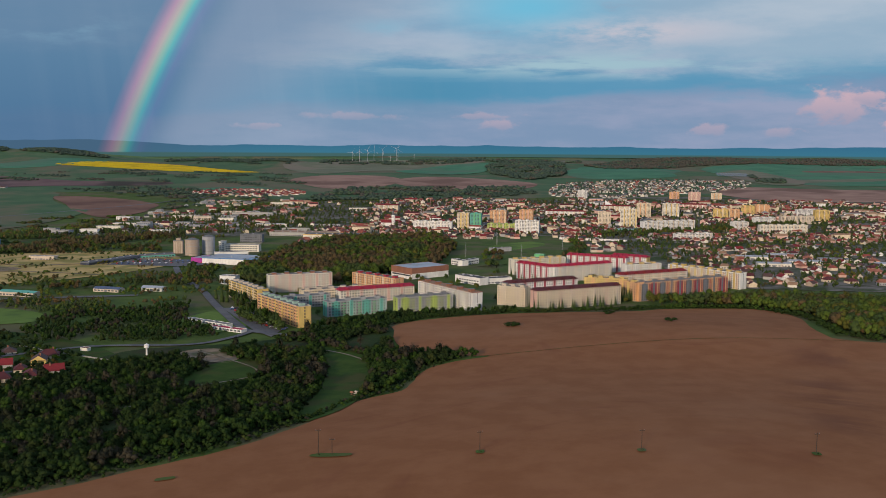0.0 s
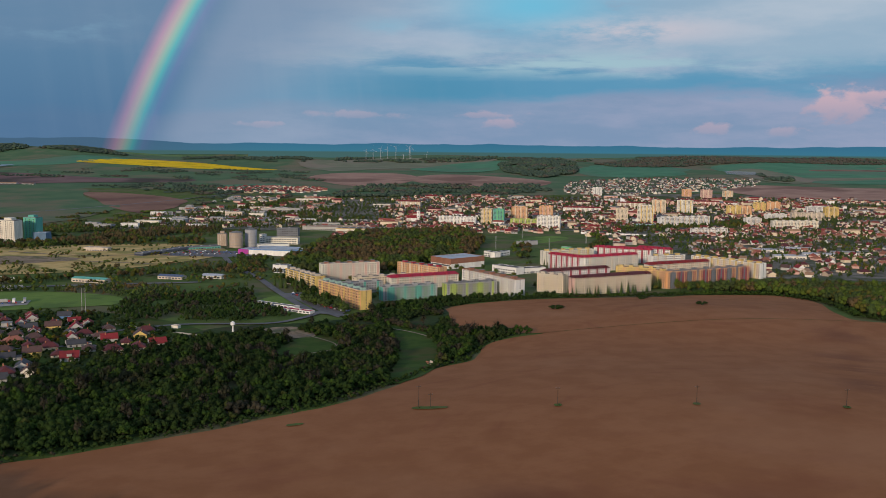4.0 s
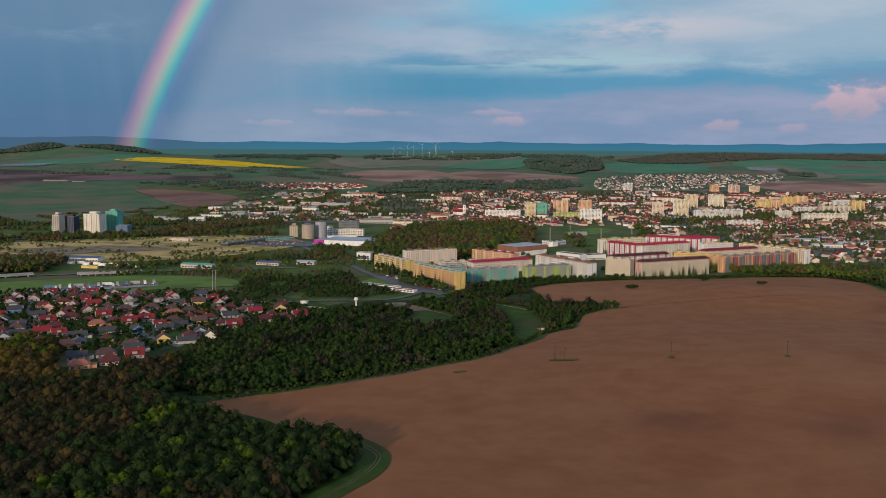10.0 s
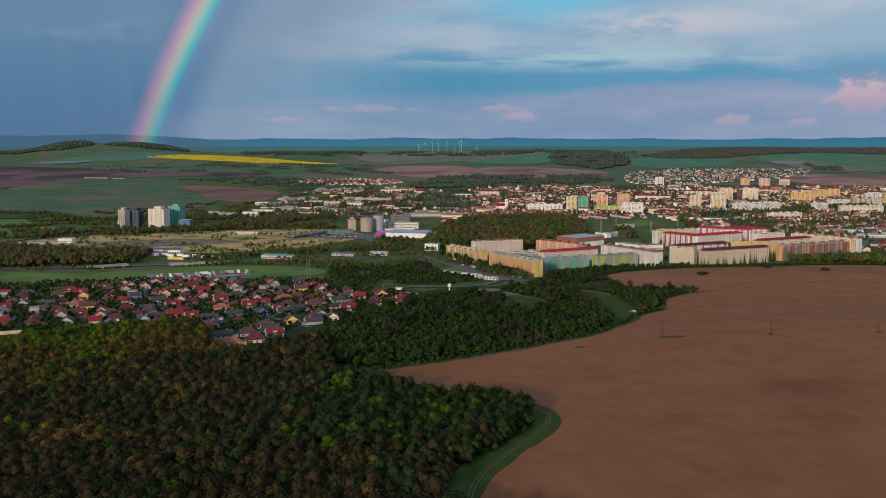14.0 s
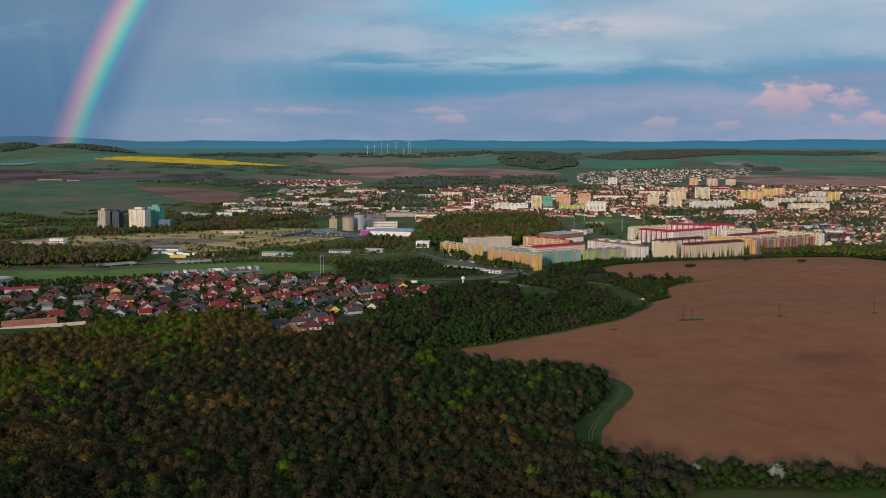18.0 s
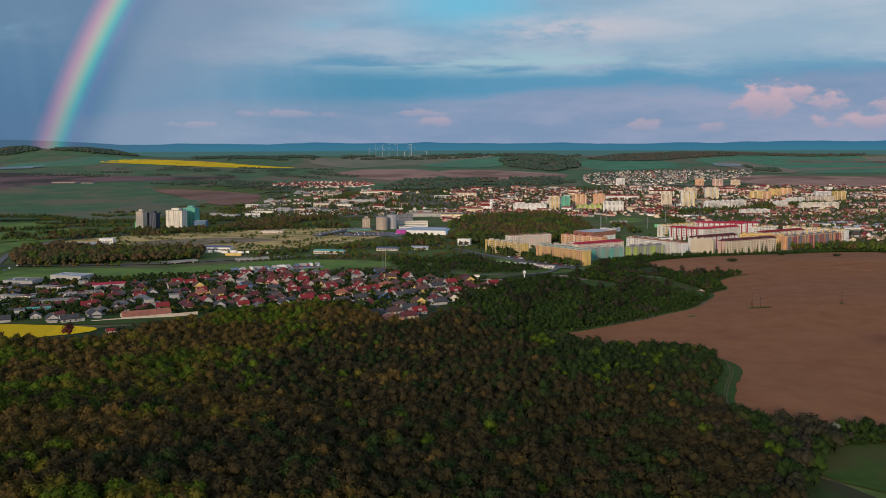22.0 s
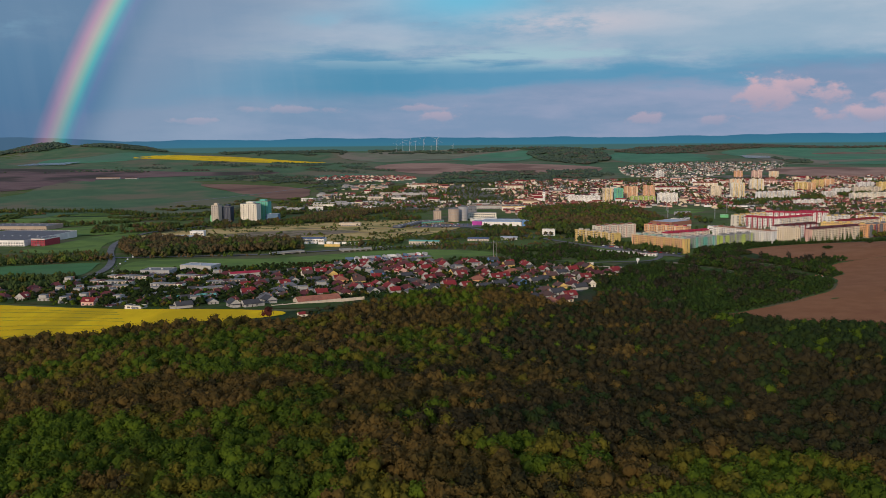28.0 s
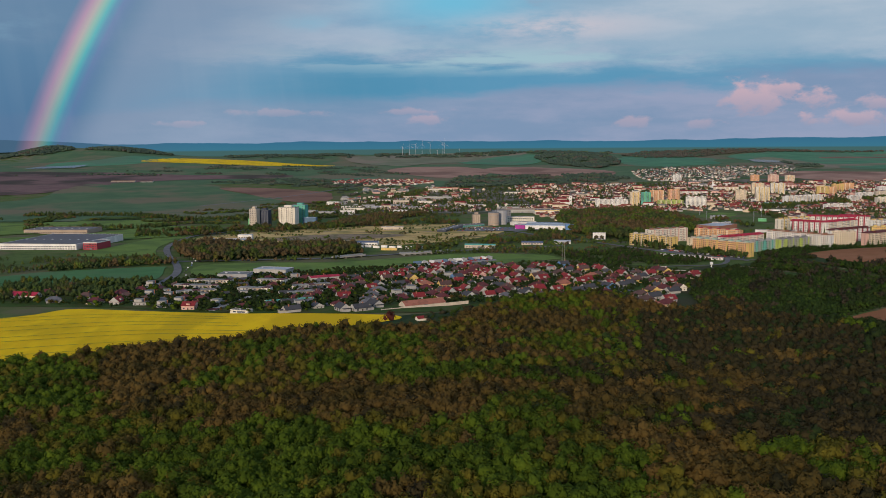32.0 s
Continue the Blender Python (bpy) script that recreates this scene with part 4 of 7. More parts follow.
panel_block("yellow panel block linking the courtyard rows", (275, 1178), (318, 1165), 7, Yw, O_, boxes=4, box=Yw)
t = hall("sports_hall", "large sports hall, rust-brown above and white below", (60, 1336), (86, 1304), 58, 14, "wall_white", "metal_sheet", "wall_rust", windows=False)
part("upper_cladding", Kit("wall_rust").box(-0.1, -0.14, 6.5, 41.4, 0.0, 13.0).box(-0.14, 0, 6.5, 0.0, 58, 13.0), t, "rust-brown upper wall panels")
part("side_cladding", Kit("wall_rust").box(41.25, 0, 7.5, 41.5, 58, 13.0), t, "rust-brown side wall panels")
part("window_band", Kit("glass").box(2, -0.12, 4.0, 39, 0.0, 5.8), t)
hall("school", "white flat-roofed school building", (138, 1283), (166, 1252), 14, 9, "wall_white", "roof_dark", category="school")
hall("school", "low white school wing with window bands", (170, 1262), (205, 1275), 14, 7, "wall_white", "roof_dark", category="school")
hall("stadium_building", "white slanted stadium building with red windows", (137, 1469), (152, 1447), 10, 8, "wall_white", "roof_dark", "wall_white", category="grandstand")
hall("stadium_building", "white stadium stand beside the pitch", (152, 1446), (176, 1480), 8, 8, "wall_white", "roof_dark", category="grandstand")
hall("grandstand", "grey covered grandstand beside the pitch", (203, 1640), (236, 1655), 8, 7, "wall_grey", "roof_dark", windows=False, category="grandstand")
hall("garage_row", "long low row of white garages behind the sports ground", (341, 1874), (454, 1830), 6, 3.6, "wall_white", "roof_grey", windows=False, category="garages")
hall("green_shed", "small bright green shed at the stadium", (262, 1560), (276, 1555), 8, 6, "wall_green", "metal_sheet", windows=False, category="shed")

# ---- factories, silos, shops of the valley ----


def silo_tower(label, x, y, w, d, tall, wall, ribs="concrete", turn=-20, bands=7):
    t = thing("grain_silo", pose(x, y, h1(x, y) - 1, 0, 0, turn), label, "grain silo", "grain silos")
    part("tower", Kit(wall).box(-w / 2, -d / 2, -2, w / 2, d / 2, tall), t)
    for i in range(bands):
        u = -w / 2 + w * (i + 0.5) / bands
        part("rib", Kit(ribs).box(u - 0.35, -d / 2 - 0.3, -1, u + 0.35, -d / 2 + 0.1, tall - 1.5), t)
    k = Kit("glass")
    for i in range(7):
        k.box(-w / 2 - 0.06, -0.8, 4 + i * tall / 8, -w / 2 + 0.05, 0.8, 5.6 + i * tall / 8)
    part("stair_window_column", k, t, "column of small dark windows", "stuff")
    if bands > 6:
        k = Kit("glass")
        for u in (-0.3, 0.0, 0.32):
            for i in range(9):
                k.box(u * w - 0.9, -d / 2 - 0.34, 4 + i * tall / 10, u * w + 0.9, -d / 2 - 0.1, 5.5 + i * tall / 10)
        part("front_glazing", k, t, "columns of small dark windows", "stuff")
    part("roof", Kit("roof_felt").box(-w / 2 - 0.3, -d / 2 - 0.3, tall, w / 2 + 0.3, d / 2 + 0.3, tall + 0.6), t)
    part("head_house", Kit(wall).box(-w * 0.2, -d * 0.3, tall + 0.6, w * 0.25, d * 0.3, tall + 4), t)
    return t


silo_tower("pale narrow silo tower with a lift shaft", -697, 1650, 15, 14, 34, "wall_beige", "wall_grey")
silo_tower("dark slate silo block of ribbed cells", -678, 1664, 19, 14, 30, "wall_navy", "wall_slate", bands=6)
silo_tower("broad cream silo tower with window columns", -632, 1648, 34, 18, 36, "wall_ivory", "wall_beige", bands=9)
silo_tower("tall green silo with vertical ribs", -612, 1690, 26, 16, 38, "wall_teal", "wall_green", bands=8)
hall("feed_store", "blue metal feed store beside the silos", (-606, 1672), (-582, 1668), 16, 13, "wall_steel", windows=False)
hall("green_annex", "narrow bright green annex of the silo", (-709, 1648), (-705.2, 1646), 8, 14, "wall_green", windows=False, category="annex")


def round_silo(label, x, y, r, tall, mat="wall_beige"):
    t = thing("round_silo", pose(x, y, h1(x, y) - 1), label, "silo", "round silos of the mill")
    part("shell", Kit(mat).tube(0, 0, -2, tall, r, r, 20), t, smooth=True)
    part("cone", Kit("roof_felt").tube(0, 0, tall, tall + r * 0.25, r + 0.3, 0.6, 20), t, "low conical cap")
    for i in range(4):
        part("hoop", Kit("concrete").tube(0, 0, tall * (i + 1) / 5, tall * (i + 1) / 5 + 0.5, r + 0.12, r + 0.12, 20), t)
    return t


silo_tower("square pale concrete tower beside the round silo", -275, 1606, 14, 13, 20, "wall_tan", "wall_beige", turn=4, bands=4)
round_silo("large round concrete silo with a flat cap", -246, 1572, 10.5, 25, "wall_tan")
round_silo("tall grey round silo behind the large one", -227, 1594, 9.5, 28, "wall_grey")
hall("mill", "cream mill building with a flat roof", (-212, 1632), (-158, 1630), 18, 11, "wall_ivory", "roof_felt", category="mill")
hall("mill", "low white mill annex with long windows", (-210, 1562), (-164, 1578), 14, 6, "wall_white", "roof_felt", category="mill")
hall("mill", "tall white mill tower beside the annex", (-222, 1640), (-213, 1640), 14, 15, "wall_white", "roof_felt", category="mill")
hall("workshop", "dark grey tall workshop block behind the mill", (-218, 1785), (-180, 1783), 16, 14, "wall_slate", "roof_dark")
hall("shopping_hall", "wide white shopping hall with blue corner", (-205, 1462), (-138, 1444), 46, 9, "wall_white", "metal_sheet", "wall_blue", windows=False, category="shop")
hall("shopping_hall", "magenta shop front of the shopping hall", (-222, 1470), (-206, 1464), 30, 8, "wall_magenta", "metal_sheet", windows=False, category="shop")
hall("shop_wing", "dark blue end wing of the shopping hall", (-137, 1443.6), (-122, 1440), 40, 10, "wall_blue", "metal_sheet", windows=False, category="shop")
hall("garage_row", "blue-roofed low workshop beside trees", (-258, 1190), (-228, 1182), 12, 3.6, "wall_beige", "roof_blue", gable=2.0, category="workshop")
hall("garage_row", "white low hall with shallow roof", (-208, 1196), (-184, 1191), 12, 3.8, "wall_ivory", "metal_sheet", gable=2.0, category="workshop")
hall("ruin", "roofless pale ruin on the wasteland", (-458, 1500), (-420, 1494), 12, 6, "wall_beige", "concrete", category="ruin")
hall("depot", "long beige depot with a green roof", (-346, 1158), (-304, 1145), 14, 4.6, "wall_beige", "wall_teal", gable=1.5, category="depot")
hall("warehouse", "long white warehouse with metal roof", (-742, 1278), (-668, 1272), 36, 6, "wall_white", "metal_sheet", "wall_yellow", category="warehouse")
hall("warehouse", "small white store beside the warehouse", (-690, 1340), (-668, 1338), 14, 9, "wall_white", "metal_sheet", category="warehouse")
hall("factory", "long white factory hall with grey roof", (-1025, 1253), (-908, 1228), 150, 9, "wall_white", "roof_grey", "wall_white", category="factory")
hall("office", "red office block of the factory", (-898, 1228), (-877, 1223), 40, 11, "wall_wine", "roof_grey", "wall_white", category="office")
hall("factory", "second grey factory hall behind the first", (-1090, 1545), (-975, 1525), 60, 7, "wall_tan", "roof_grey", category="factory")
hall("flat_block", "small white flat-roofed apartment house", (-135, 1255), (-116, 1250), 12, 10, "wall_white", "roof_felt", category="house")
hall("depot", "low long hall with blue metal roof", (-520, 1225), (-470, 1215), 16, 5, "wall_white", "roof_blue", gable=2.0, category="depot")
for a_, b_, w_ in (((-349, 1432), (-332, 1466), "wall_navy"), ((-331, 1468), (-309, 1525), "wall_slate"), ((-308, 1527), (-266, 1552), "wall_teal")):
    hall("arcade", "low shopping arcade with a dark glazed front", a_, b_, 16, 5, w_, "roof_grey", "wall_slate", category="shop", group="wings of the arcade")
for i in range(9):
    x, y = -500 + 11.5 * i, 1188 - 4 * i + (i % 2) * 9
    hall("container", "white storage container on the depot yard", (x, y), (x + 9, y - 2), 3.0, 3.0, "wall_white", windows=False, category="container", group="containers of the yard")
hall("container", "yellow storage container on the depot yard", (-466, 1146), (-444, 1141), 4, 3.2, "wall_yellow", windows=False, category="container")
hall("garage_row", "low garages with dark roofs", (-110, 1002), (-66, 972), 7, 3, "wall_white", "roof_felt", category="garages")
hall("garage_row", "low garages with red roofs", (-78, 962), (-48, 944), 7, 3, "wall_white", "roof_crimson", category="garages")


def bridge(a, b, label, width=8, piers=4):
    m, span = facing(a, b)
    t = thing("road_bridge", m @ pose(0, 0, 2.6), label, "bridge")
    part("deck", Kit("concrete").box(0, 0, -0.4, span, width, 0.9), t)
    for y in (0.0, width - 0.25):
        part("railing", Kit("steel").box(0, y, 0.9, span, y + 0.25, 1.9), t)
    for i in range(piers):
        x = span * (i + 0.5) / piers
        part("pier", Kit("concrete").box(x - 0.6, 0.6, -9, x + 0.6, width - 0.6, 0), t)


bridge((-528, 1036), (-488, 1062), "pale concrete road bridge behind the village")
bridge((-440, 1066), (-372, 1090), "long pale viaduct with many piers", 9, 9)

# ---- the town centre: taller blocks ----


def town(label, x, y, w, tall, wall="wall_ivory", accent="wall_beige", turn=-12, depth=14, roof="roof_felt", loggia=None, sloped=False):
    dx, dy = math.cos(radians(turn)) * w / 2, math.sin(radians(turn)) * w / 2
    return panel_block(label, (x - dx, y - dy), (x + dx, y + dy), max(2, round((tall - 1.5) / 2.7)), wall, accent, roof, depth, every=4, boxes=max(1, int(w / 15)), box=wall, loggia=loggia, storey=2.7, sloped=sloped)


town("tall yellow town tower block", 173, 2078, 24, 34, "wall_cream", Yw, loggia=Yw)
town("tall mint green town tower block", 198, 2070, 22, 33, "wall_teal", "wall_green", loggia="wall_green")
town("tall orange-pink town tower block", 248, 2142, 34, 33, O_, C_, loggia=P_)
town("orange town tower block behind the pitch", 313, 2205, 30, 31, "wall_orange", P_, loggia=C_)
town("long white town block with bare end", 293, 1985, 46, 25, W, "wall_ivory")
town("low pale green town block", 250, 2042, 60, 14, "wall_lime", "wall_beige")
town("low white town block before the centre", 111, 2062, 78, 17, W, "wall_ivory")
town("cream town tower block", 474, 2161, 26, 31, C_, "wall_beige")
town("pale yellow twin town tower block", 520, 2135, 34, 38, "wall_ivory", Yw, loggia=Yw)
town("cream town tower behind the twin tower", 599, 2349, 32, 34, C_, O_)
town("yellow and cream town tower block", 669, 2377, 38, 31, "wall_ivory", Yw)
town("long white stepped town block", 580, 2030, 120, 22, W, C_, 22)
town("yellow town block in sunlight", 766, 2310, 32, 27, Yw, C_)
town("yellow town block with pink strips", 800, 2330, 30, 24, O_, C_)
town("yellow town block at the avenue", 863, 2415, 30, 22, Yw, O_)
town("orange town block at the avenue end", 906, 2440, 32, 22, O_, C_)
town("white town block above the gardens", 742, 2090, 36, 18, W, "wall_beige", 18)
town("white town block on the slope", 830, 2200, 50, 17, W, "wall_ivory", 18)
town("long beige office block", 913, 2235, 74, 17, "wall_beige", C_, 2)
town("pale blue-grey town block", 991, 2385, 44, 17, W, G_, 2)
town("yellow town block at the edge", 990, 2290, 32, 27, Yw, C_, 2)
town("long cream town block", 800, 2010, 96, 17, "wall_ivory", C_, 4)
town("low white school of the town", 585, 1868, 72, 12, W, "wall_beige", 14)
town("far orange hillside block", 788, 2815, 27, 20, O_, P_)
town("far pink hillside block", 835, 2780, 32, 22, P_, C_)
town("far cream hillside block", 907, 2816, 29, 18, C_, O_)
town("far pale hillside block", 533, 2831, 26, 22, W, G_)
town("large red-roofed town mansion", 0, 2472, 56, 15, C_, W, roof="roof_red", sloped=True)
town("long red-roofed public building", 420, 2380, 90, 13, W, C_, roof="roof_red", sloped=True)
town("large red-roofed hall of the centre", 560, 2480, 70, 14, C_, W, roof="roof_red", sloped=True)
town("red-roofed town house row", 760, 2560, 90, 12, P_, W, roof="roof_red", sloped=True)
hall("factory", "long low cream factory with sheds", (-118, 1840), (4, 1826), 40, 10, "wall_ivory", "roof_grey", "wall_yellow", category="factory")
hall("factory", "long grey factory hall at the park", (-190, 1915), (-70, 1900), 40, 7, "wall_plaster", "roof_tan", category="factory")
hall("market_hall", "turquoise market hall by the pitch", (470, 1995), (520, 1990), 20, 9, "wall_teal", "metal_sheet", windows=False)
for i in range(7):
    x = 560 + 55 * (i % 4)
    y = 1460 + 60 * (i // 4) + 30 * (i % 3)
    hall("warehouse", "pale long warehouse among the garden houses", (x, y), (x + 45, y - 6), 14, 5, "wall_white" if i % 2 else "wall_ivory", "metal_sheet", gable=1.8, category="warehouse")

WORKS = ((-499, 2014, -459, 2014), (-469, 2113, -413, 2113), (-466, 2276, -416, 2277), (-346, 2328, -264, 2327), (-328, 2112, -300, 2112), (-254, 2113, -189, 2114), (-179, 1991, -126, 1990), (-542, 1918, -508, 1919),
         (-429, 2452, -375, 2453), (-548, 2366, -507, 2367), (-581, 2246, -551, 2245), (-298, 2567, -242, 2568), (-138, 2137, -81, 2137), (-420, 1954, -385, 1955), (-90, 2456, -47, 2457))
for i, (x0, y0, x1, y1) in enumerate(WORKS):
    hall("works_hall", ("pale flat-roofed works hall in the valley", "white low works hall with a grey roof", "cream works building with window rows")[i % 3], (x0, y0), (x1, y1), 12 + 5 * (i % 3), 4 + 2 * (i % 4), ("wall_plaster", "wall_white", "wall_ivory")[i % 3],
         ("roof_felt", "metal_sheet", "concrete", "roof_tan")[i % 4], category="works", group="works halls of the valley")

# church with its tower, and the white tent-shaped church
t = thing("church", pose(28, 2150, h1(28, 2150) - 0.5, 0, 0, -10), "white church with red nave and slim tower", "church")
part("nave", Kit("wall_white").box(-24, -6, -1, -2, 6, 8), t)
k = Kit("roof_red")
k.face(((-24.5, -6.5, 8), (-1.5, -6.5, 8), (-1.5, 0, 13), (-24.5, 0, 13))).face(((-24.5, 0, 13), (-1.5, 0, 13), (-1.5, 6.5, 8), (-24.5, 6.5, 8)))
k.face(((-24.2, -6, 8), (-24.2, 0, 12.9), (-24.2, 6, 8)), "wall_white").face(((-1.8, -6, 8), (-1.8, 6, 8), (-1.8, 0, 12.9)), "wall_white")
part("nave_roof", k, t, "steep red tiled roof")
part("tower", Kit("wall_white").box(-2, -3.2, -1, 4.4, 3.2, 24), t)
part("spire", Kit("roof_grey").tube(1.2, 0, 24, 28, 3.4, 2.0, 8).tube(1.2, 0, 28, 37, 1.9, 0.05, 8), t, "tapered metal spire")
for z in (10, 18):
    part("tower_window", Kit("glass").box(0.4, -3.3, z, 2.0, -3.15, z + 3), t)
t = thing("tent_church", pose(562, 2560, h1(562, 2560) - 0.5, 0, 0, -12), "white modern church with a steep tent roof", "church")
k = Kit("wall_white")
k.face(((-14, -10, 0), (14, -10, 0), (6, 0, 7), (-14, 0, 22))).face(((14, 10, 0), (-14, 10, 0), (-14, 0, 22), (6, 0, 7))).face(((-14, 10, 0), (-14, -10, 0), (-14, 0, 22))).face(((14, -10, 0), (14, 10, 0), (6, 0, 7)))
part("roof", k, t)
part("base", Kit("wall_beige").box(-15, -11, -2, 15, 11, 2.5), t)

# ---- houses of the village ----


def house_kind(wall, roof, shape, w=11.0, d=9.0, eaves=3.4, rise=3.2, garage=False, dormer=False, label="", spare=False):
    """A family house at the origin: walls, roof with thickness and overhang, chimney, door, windows."""
    t = thing("house", pose(0, 0, 0), label, "house", "houses of the village")
    part("wall", Kit(wall).box(-w / 2, -d / 2, -1.6, w / 2, d / 2, eaves), t)
    o = 0.55
    k = Kit(roof)
    if shape == "flat":
        top = part("roof", k.box(-w / 2 - 0.2, -d / 2 - 0.2, eaves, w / 2 + 0.2, d / 2 + 0.2, eaves + 0.35), t, "flat roof with low rim")
        part("upper_storey", Kit(wall).box(-w / 2 + 1, -d / 2 + 0.6, eaves + 0.35, w * 0.15, d / 2 - 0.6, eaves + 3.0).box(-w / 2 + 0.8, -d / 2 + 0.4, eaves + 3.0, w * 0.15 + 0.2, d / 2 - 0.4, eaves + 3.3, roof), t)
    else:
        hip = d * 0.42 if shape == "hip" else 0.0
        A, B, C, D = (-w / 2 - o, -d / 2 - o, eaves), (w / 2 + o, -d / 2 - o, eaves), (w / 2 + o, d / 2 + o, eaves), (-w / 2 - o, d / 2 + o, eaves)
        E_, F_ = (-w / 2 - o + hip, 0, eaves + rise), (w / 2 + o - hip, 0, eaves + rise)
        k.face((A, B, F_, E_)).face((C, D, E_, F_))
        k.face((B, C, F_), roof if hip else wall).face((D, A, E_), roof if hip else wall)
        k.box(-w / 2 - o, -d / 2 - o, eaves - 0.22, w / 2 + o, d / 2 + o, eaves - 0.003)
        top = part("roof", k, t)
        if dormer:
            part("dormer", Kit(wall).box(-1.6, -d / 2 + 0.4, eaves, 1.6, -0.5, eaves + rise * 0.62).box(-1.9, -d / 2 + 0.1, eaves + rise * 0.62, 1.9, -0.3, eaves + rise * 0.62 + 0.25, roof), top)
    part("chimney", Kit("wall_brick").box(w * 0.18, 0.5, eaves, w * 0.18 + 0.8, 1.3, eaves + rise + 1.0), top, "brick chimney")
    part("door", Kit("timber").box(-0.55, -d / 2 - 0.07, 0, 0.55, -d / 2 + 0.02, 2.1), t)
    for x in (-w * 0.32, w * 0.3):
        part("window", Kit("glass").box(x - 0.9, -d / 2 - 0.06, 0.9, x + 0.9, -d / 2 + 0.02, 2.3), t)
    for y in () if spare else (-d * 0.2, d * 0.22):
        part("window", Kit("glass").box(w / 2 - 0.02, y - 0.6, 0.9, w / 2 + 0.06, y + 0.6, 2.3), t)
        part("window", Kit("glass").box(-w / 2 - 0.06, y - 0.6, 0.9, -w / 2 + 0.02, y + 0.6, 2.3), t)
    if shape == "gable":
        part("gable_window", Kit("glass").box(w / 2 - 0.02, -0.7, eaves + 0.5, w / 2 + 0.06, 0.7, eaves + 1.7), t)
    if garage:
        part("garage", Kit(wall).box(w / 2, -d / 2 + 1, -1, w / 2 + 4, d / 2 - 2, 2.6).box(w / 2 - 0.0, -d / 2 + 0.8, 2.6, w / 2 + 4.2, d / 2 - 1.8, 2.85, roof), t)
    return t


# walls greyer than the town's: cloud shade over the village put into colour
KINDS = dict(
    r=house_kind("wall_plaster", "roof_red", "gable", 12, 9.5, 3.0, 3.9, dormer=True, label="pale house with a bright red gable roof"),
    m=house_kind("wall_cream", "roof_maroon", "hip", 13, 10.5, 2.8, 3.6, label="cream house with a dark red hipped roof"),
    b=house_kind("wall_plaster", "roof_brown", "hip", 13, 11, 2.8, 3.6, label="pale house with a brown hipped roof"),
    d=house_kind("wall_plaster", "roof_dark", "gable", 13, 9, 2.8, 3.2, garage=True, label="grey house with a dark slate gable roof"),
    g=house_kind("wall_grey", "roof_grey", "hip", 14, 11, 2.8, 3.2, label="grey house with a grey hipped roof"),
    f=house_kind("wall_plaster", "roof_felt", "flat", 13, 9, 3.1, 2.6, label="white flat-roofed modern house"),
    l=house_kind("wall_blue", "roof_dark", "gable", 11, 9, 3.8, 3.0, label="pale blue house with a dark roof"),
    p=house_kind("wall_pink", "roof_red", "gable", 12, 10, 4.2, 3.6, dormer=True, label="pink house with a red gable roof"),
    o=house_kind("wall_orange", "roof_orange", "hip", 13, 10, 3.4, 3.2, garage=True, label="orange house with an orange tiled roof"),
    y=house_kind("wall_yellow", "roof_brown", "gable", 12, 9.5, 3.8, 3.6, label="yellow house with a brown gable roof"),
    w=house_kind("wall_ivory", "roof_brown", "gable", 11, 9, 3.6, 3.4, dormer=True, label="white house with a brown gable roof"))
PLAIN = dict(
    r=house_kind("wall_white", "roof_red", "gable", 12, 9.5, 3.6, 3.8, label="white town house with a red gable roof", spare=True),
    m=house_kind("wall_cream", "roof_maroon", "hip", 13, 10.5, 3.2, 3.2, label="cream town house with a maroon roof", spare=True),
    b=house_kind("wall_beige", "roof_brown", "gable", 13, 10, 3.4, 3.4, label="beige town house with a brown roof", spare=True),
    o=house_kind("wall_pink", "roof_orange", "hip", 13, 10, 3.4, 3.2, label="pink town house with an orange roof", spare=True),
    w=house_kind("wall_white", "roof_grey", "gable", 12, 9, 3.6, 3.0, label="white town house with a grey roof", spare=True))
PLACED = set()
TAKEN = []


def house(kind, x, y, turn=None, size=1.0, plain=False):
    r = random.Random(int(x * 7 + y * 13))
    a = turn if turn is not None else r.choice((22, 22, -68, 112, 202)) + r.uniform(-7, 7)
    m = pose(x, y, h1(x, y) + 0.15, 0, 0, a)
    TAKEN.append((x, y, 9.0))
    first = (PLAIN if plain else KINDS)[kind]
    if first not in PLACED:
        PLACED.add(first)
        first.matrix_world = m
        return first
    ob = copy_thing(first, m)
    ob.scale = (size, size * r.uniform(0.92, 1.08), size * r.uniform(0.93, 1.1))
    return ob


for x, y in [(-541, 647), (-361, 904), (-352, 716), (-300, 815), (-279, 822), (-240, 649)]:
    house("b", x, y)
for x, y in [(-564, 698), (-550, 572), (-538, 727), (-509, 565), (-495, 561), (-483, 585), (-477, 756), (-457, 757), (-397, 656), (-363, 778), (-347, 920), (-292, 683), (-276, 701), (-264, 851), (-237, 719), (-229, 731), (-205, 665), (-205, 704), (-200, 783)]:
    house("d", x, y)
for x, y in [(-564, 832), (-546, 601), (-460, 676), (-445, 710), (-399, 818), (-301, 833), (-281, 850)]:
    house("f", x, y)
for x, y in [(-487, 602), (-485, 671), (-478, 716)]:
    house("g", x, y)
for x, y in [(-393, 802), (-256, 906), (-255, 707)]:
    house("l", x, y)
for x, y in [(-553, 820), (-532, 816), (-506, 730), (-497, 796), (-428, 670), (-390, 928), (-383, 836), (-378, 896), (-376, 729), (-372, 856), (-363, 887), (-330, 768), (-323, 718), (-318, 909), (-297, 881), (-207, 683), (-166, 762), (-165, 839), (-151, 774)]:
    house("m", x, y)
for x, y in [(-429, 752), (-294, 729), (-285, 642), (-250, 792)]:
    house("o", x, y)
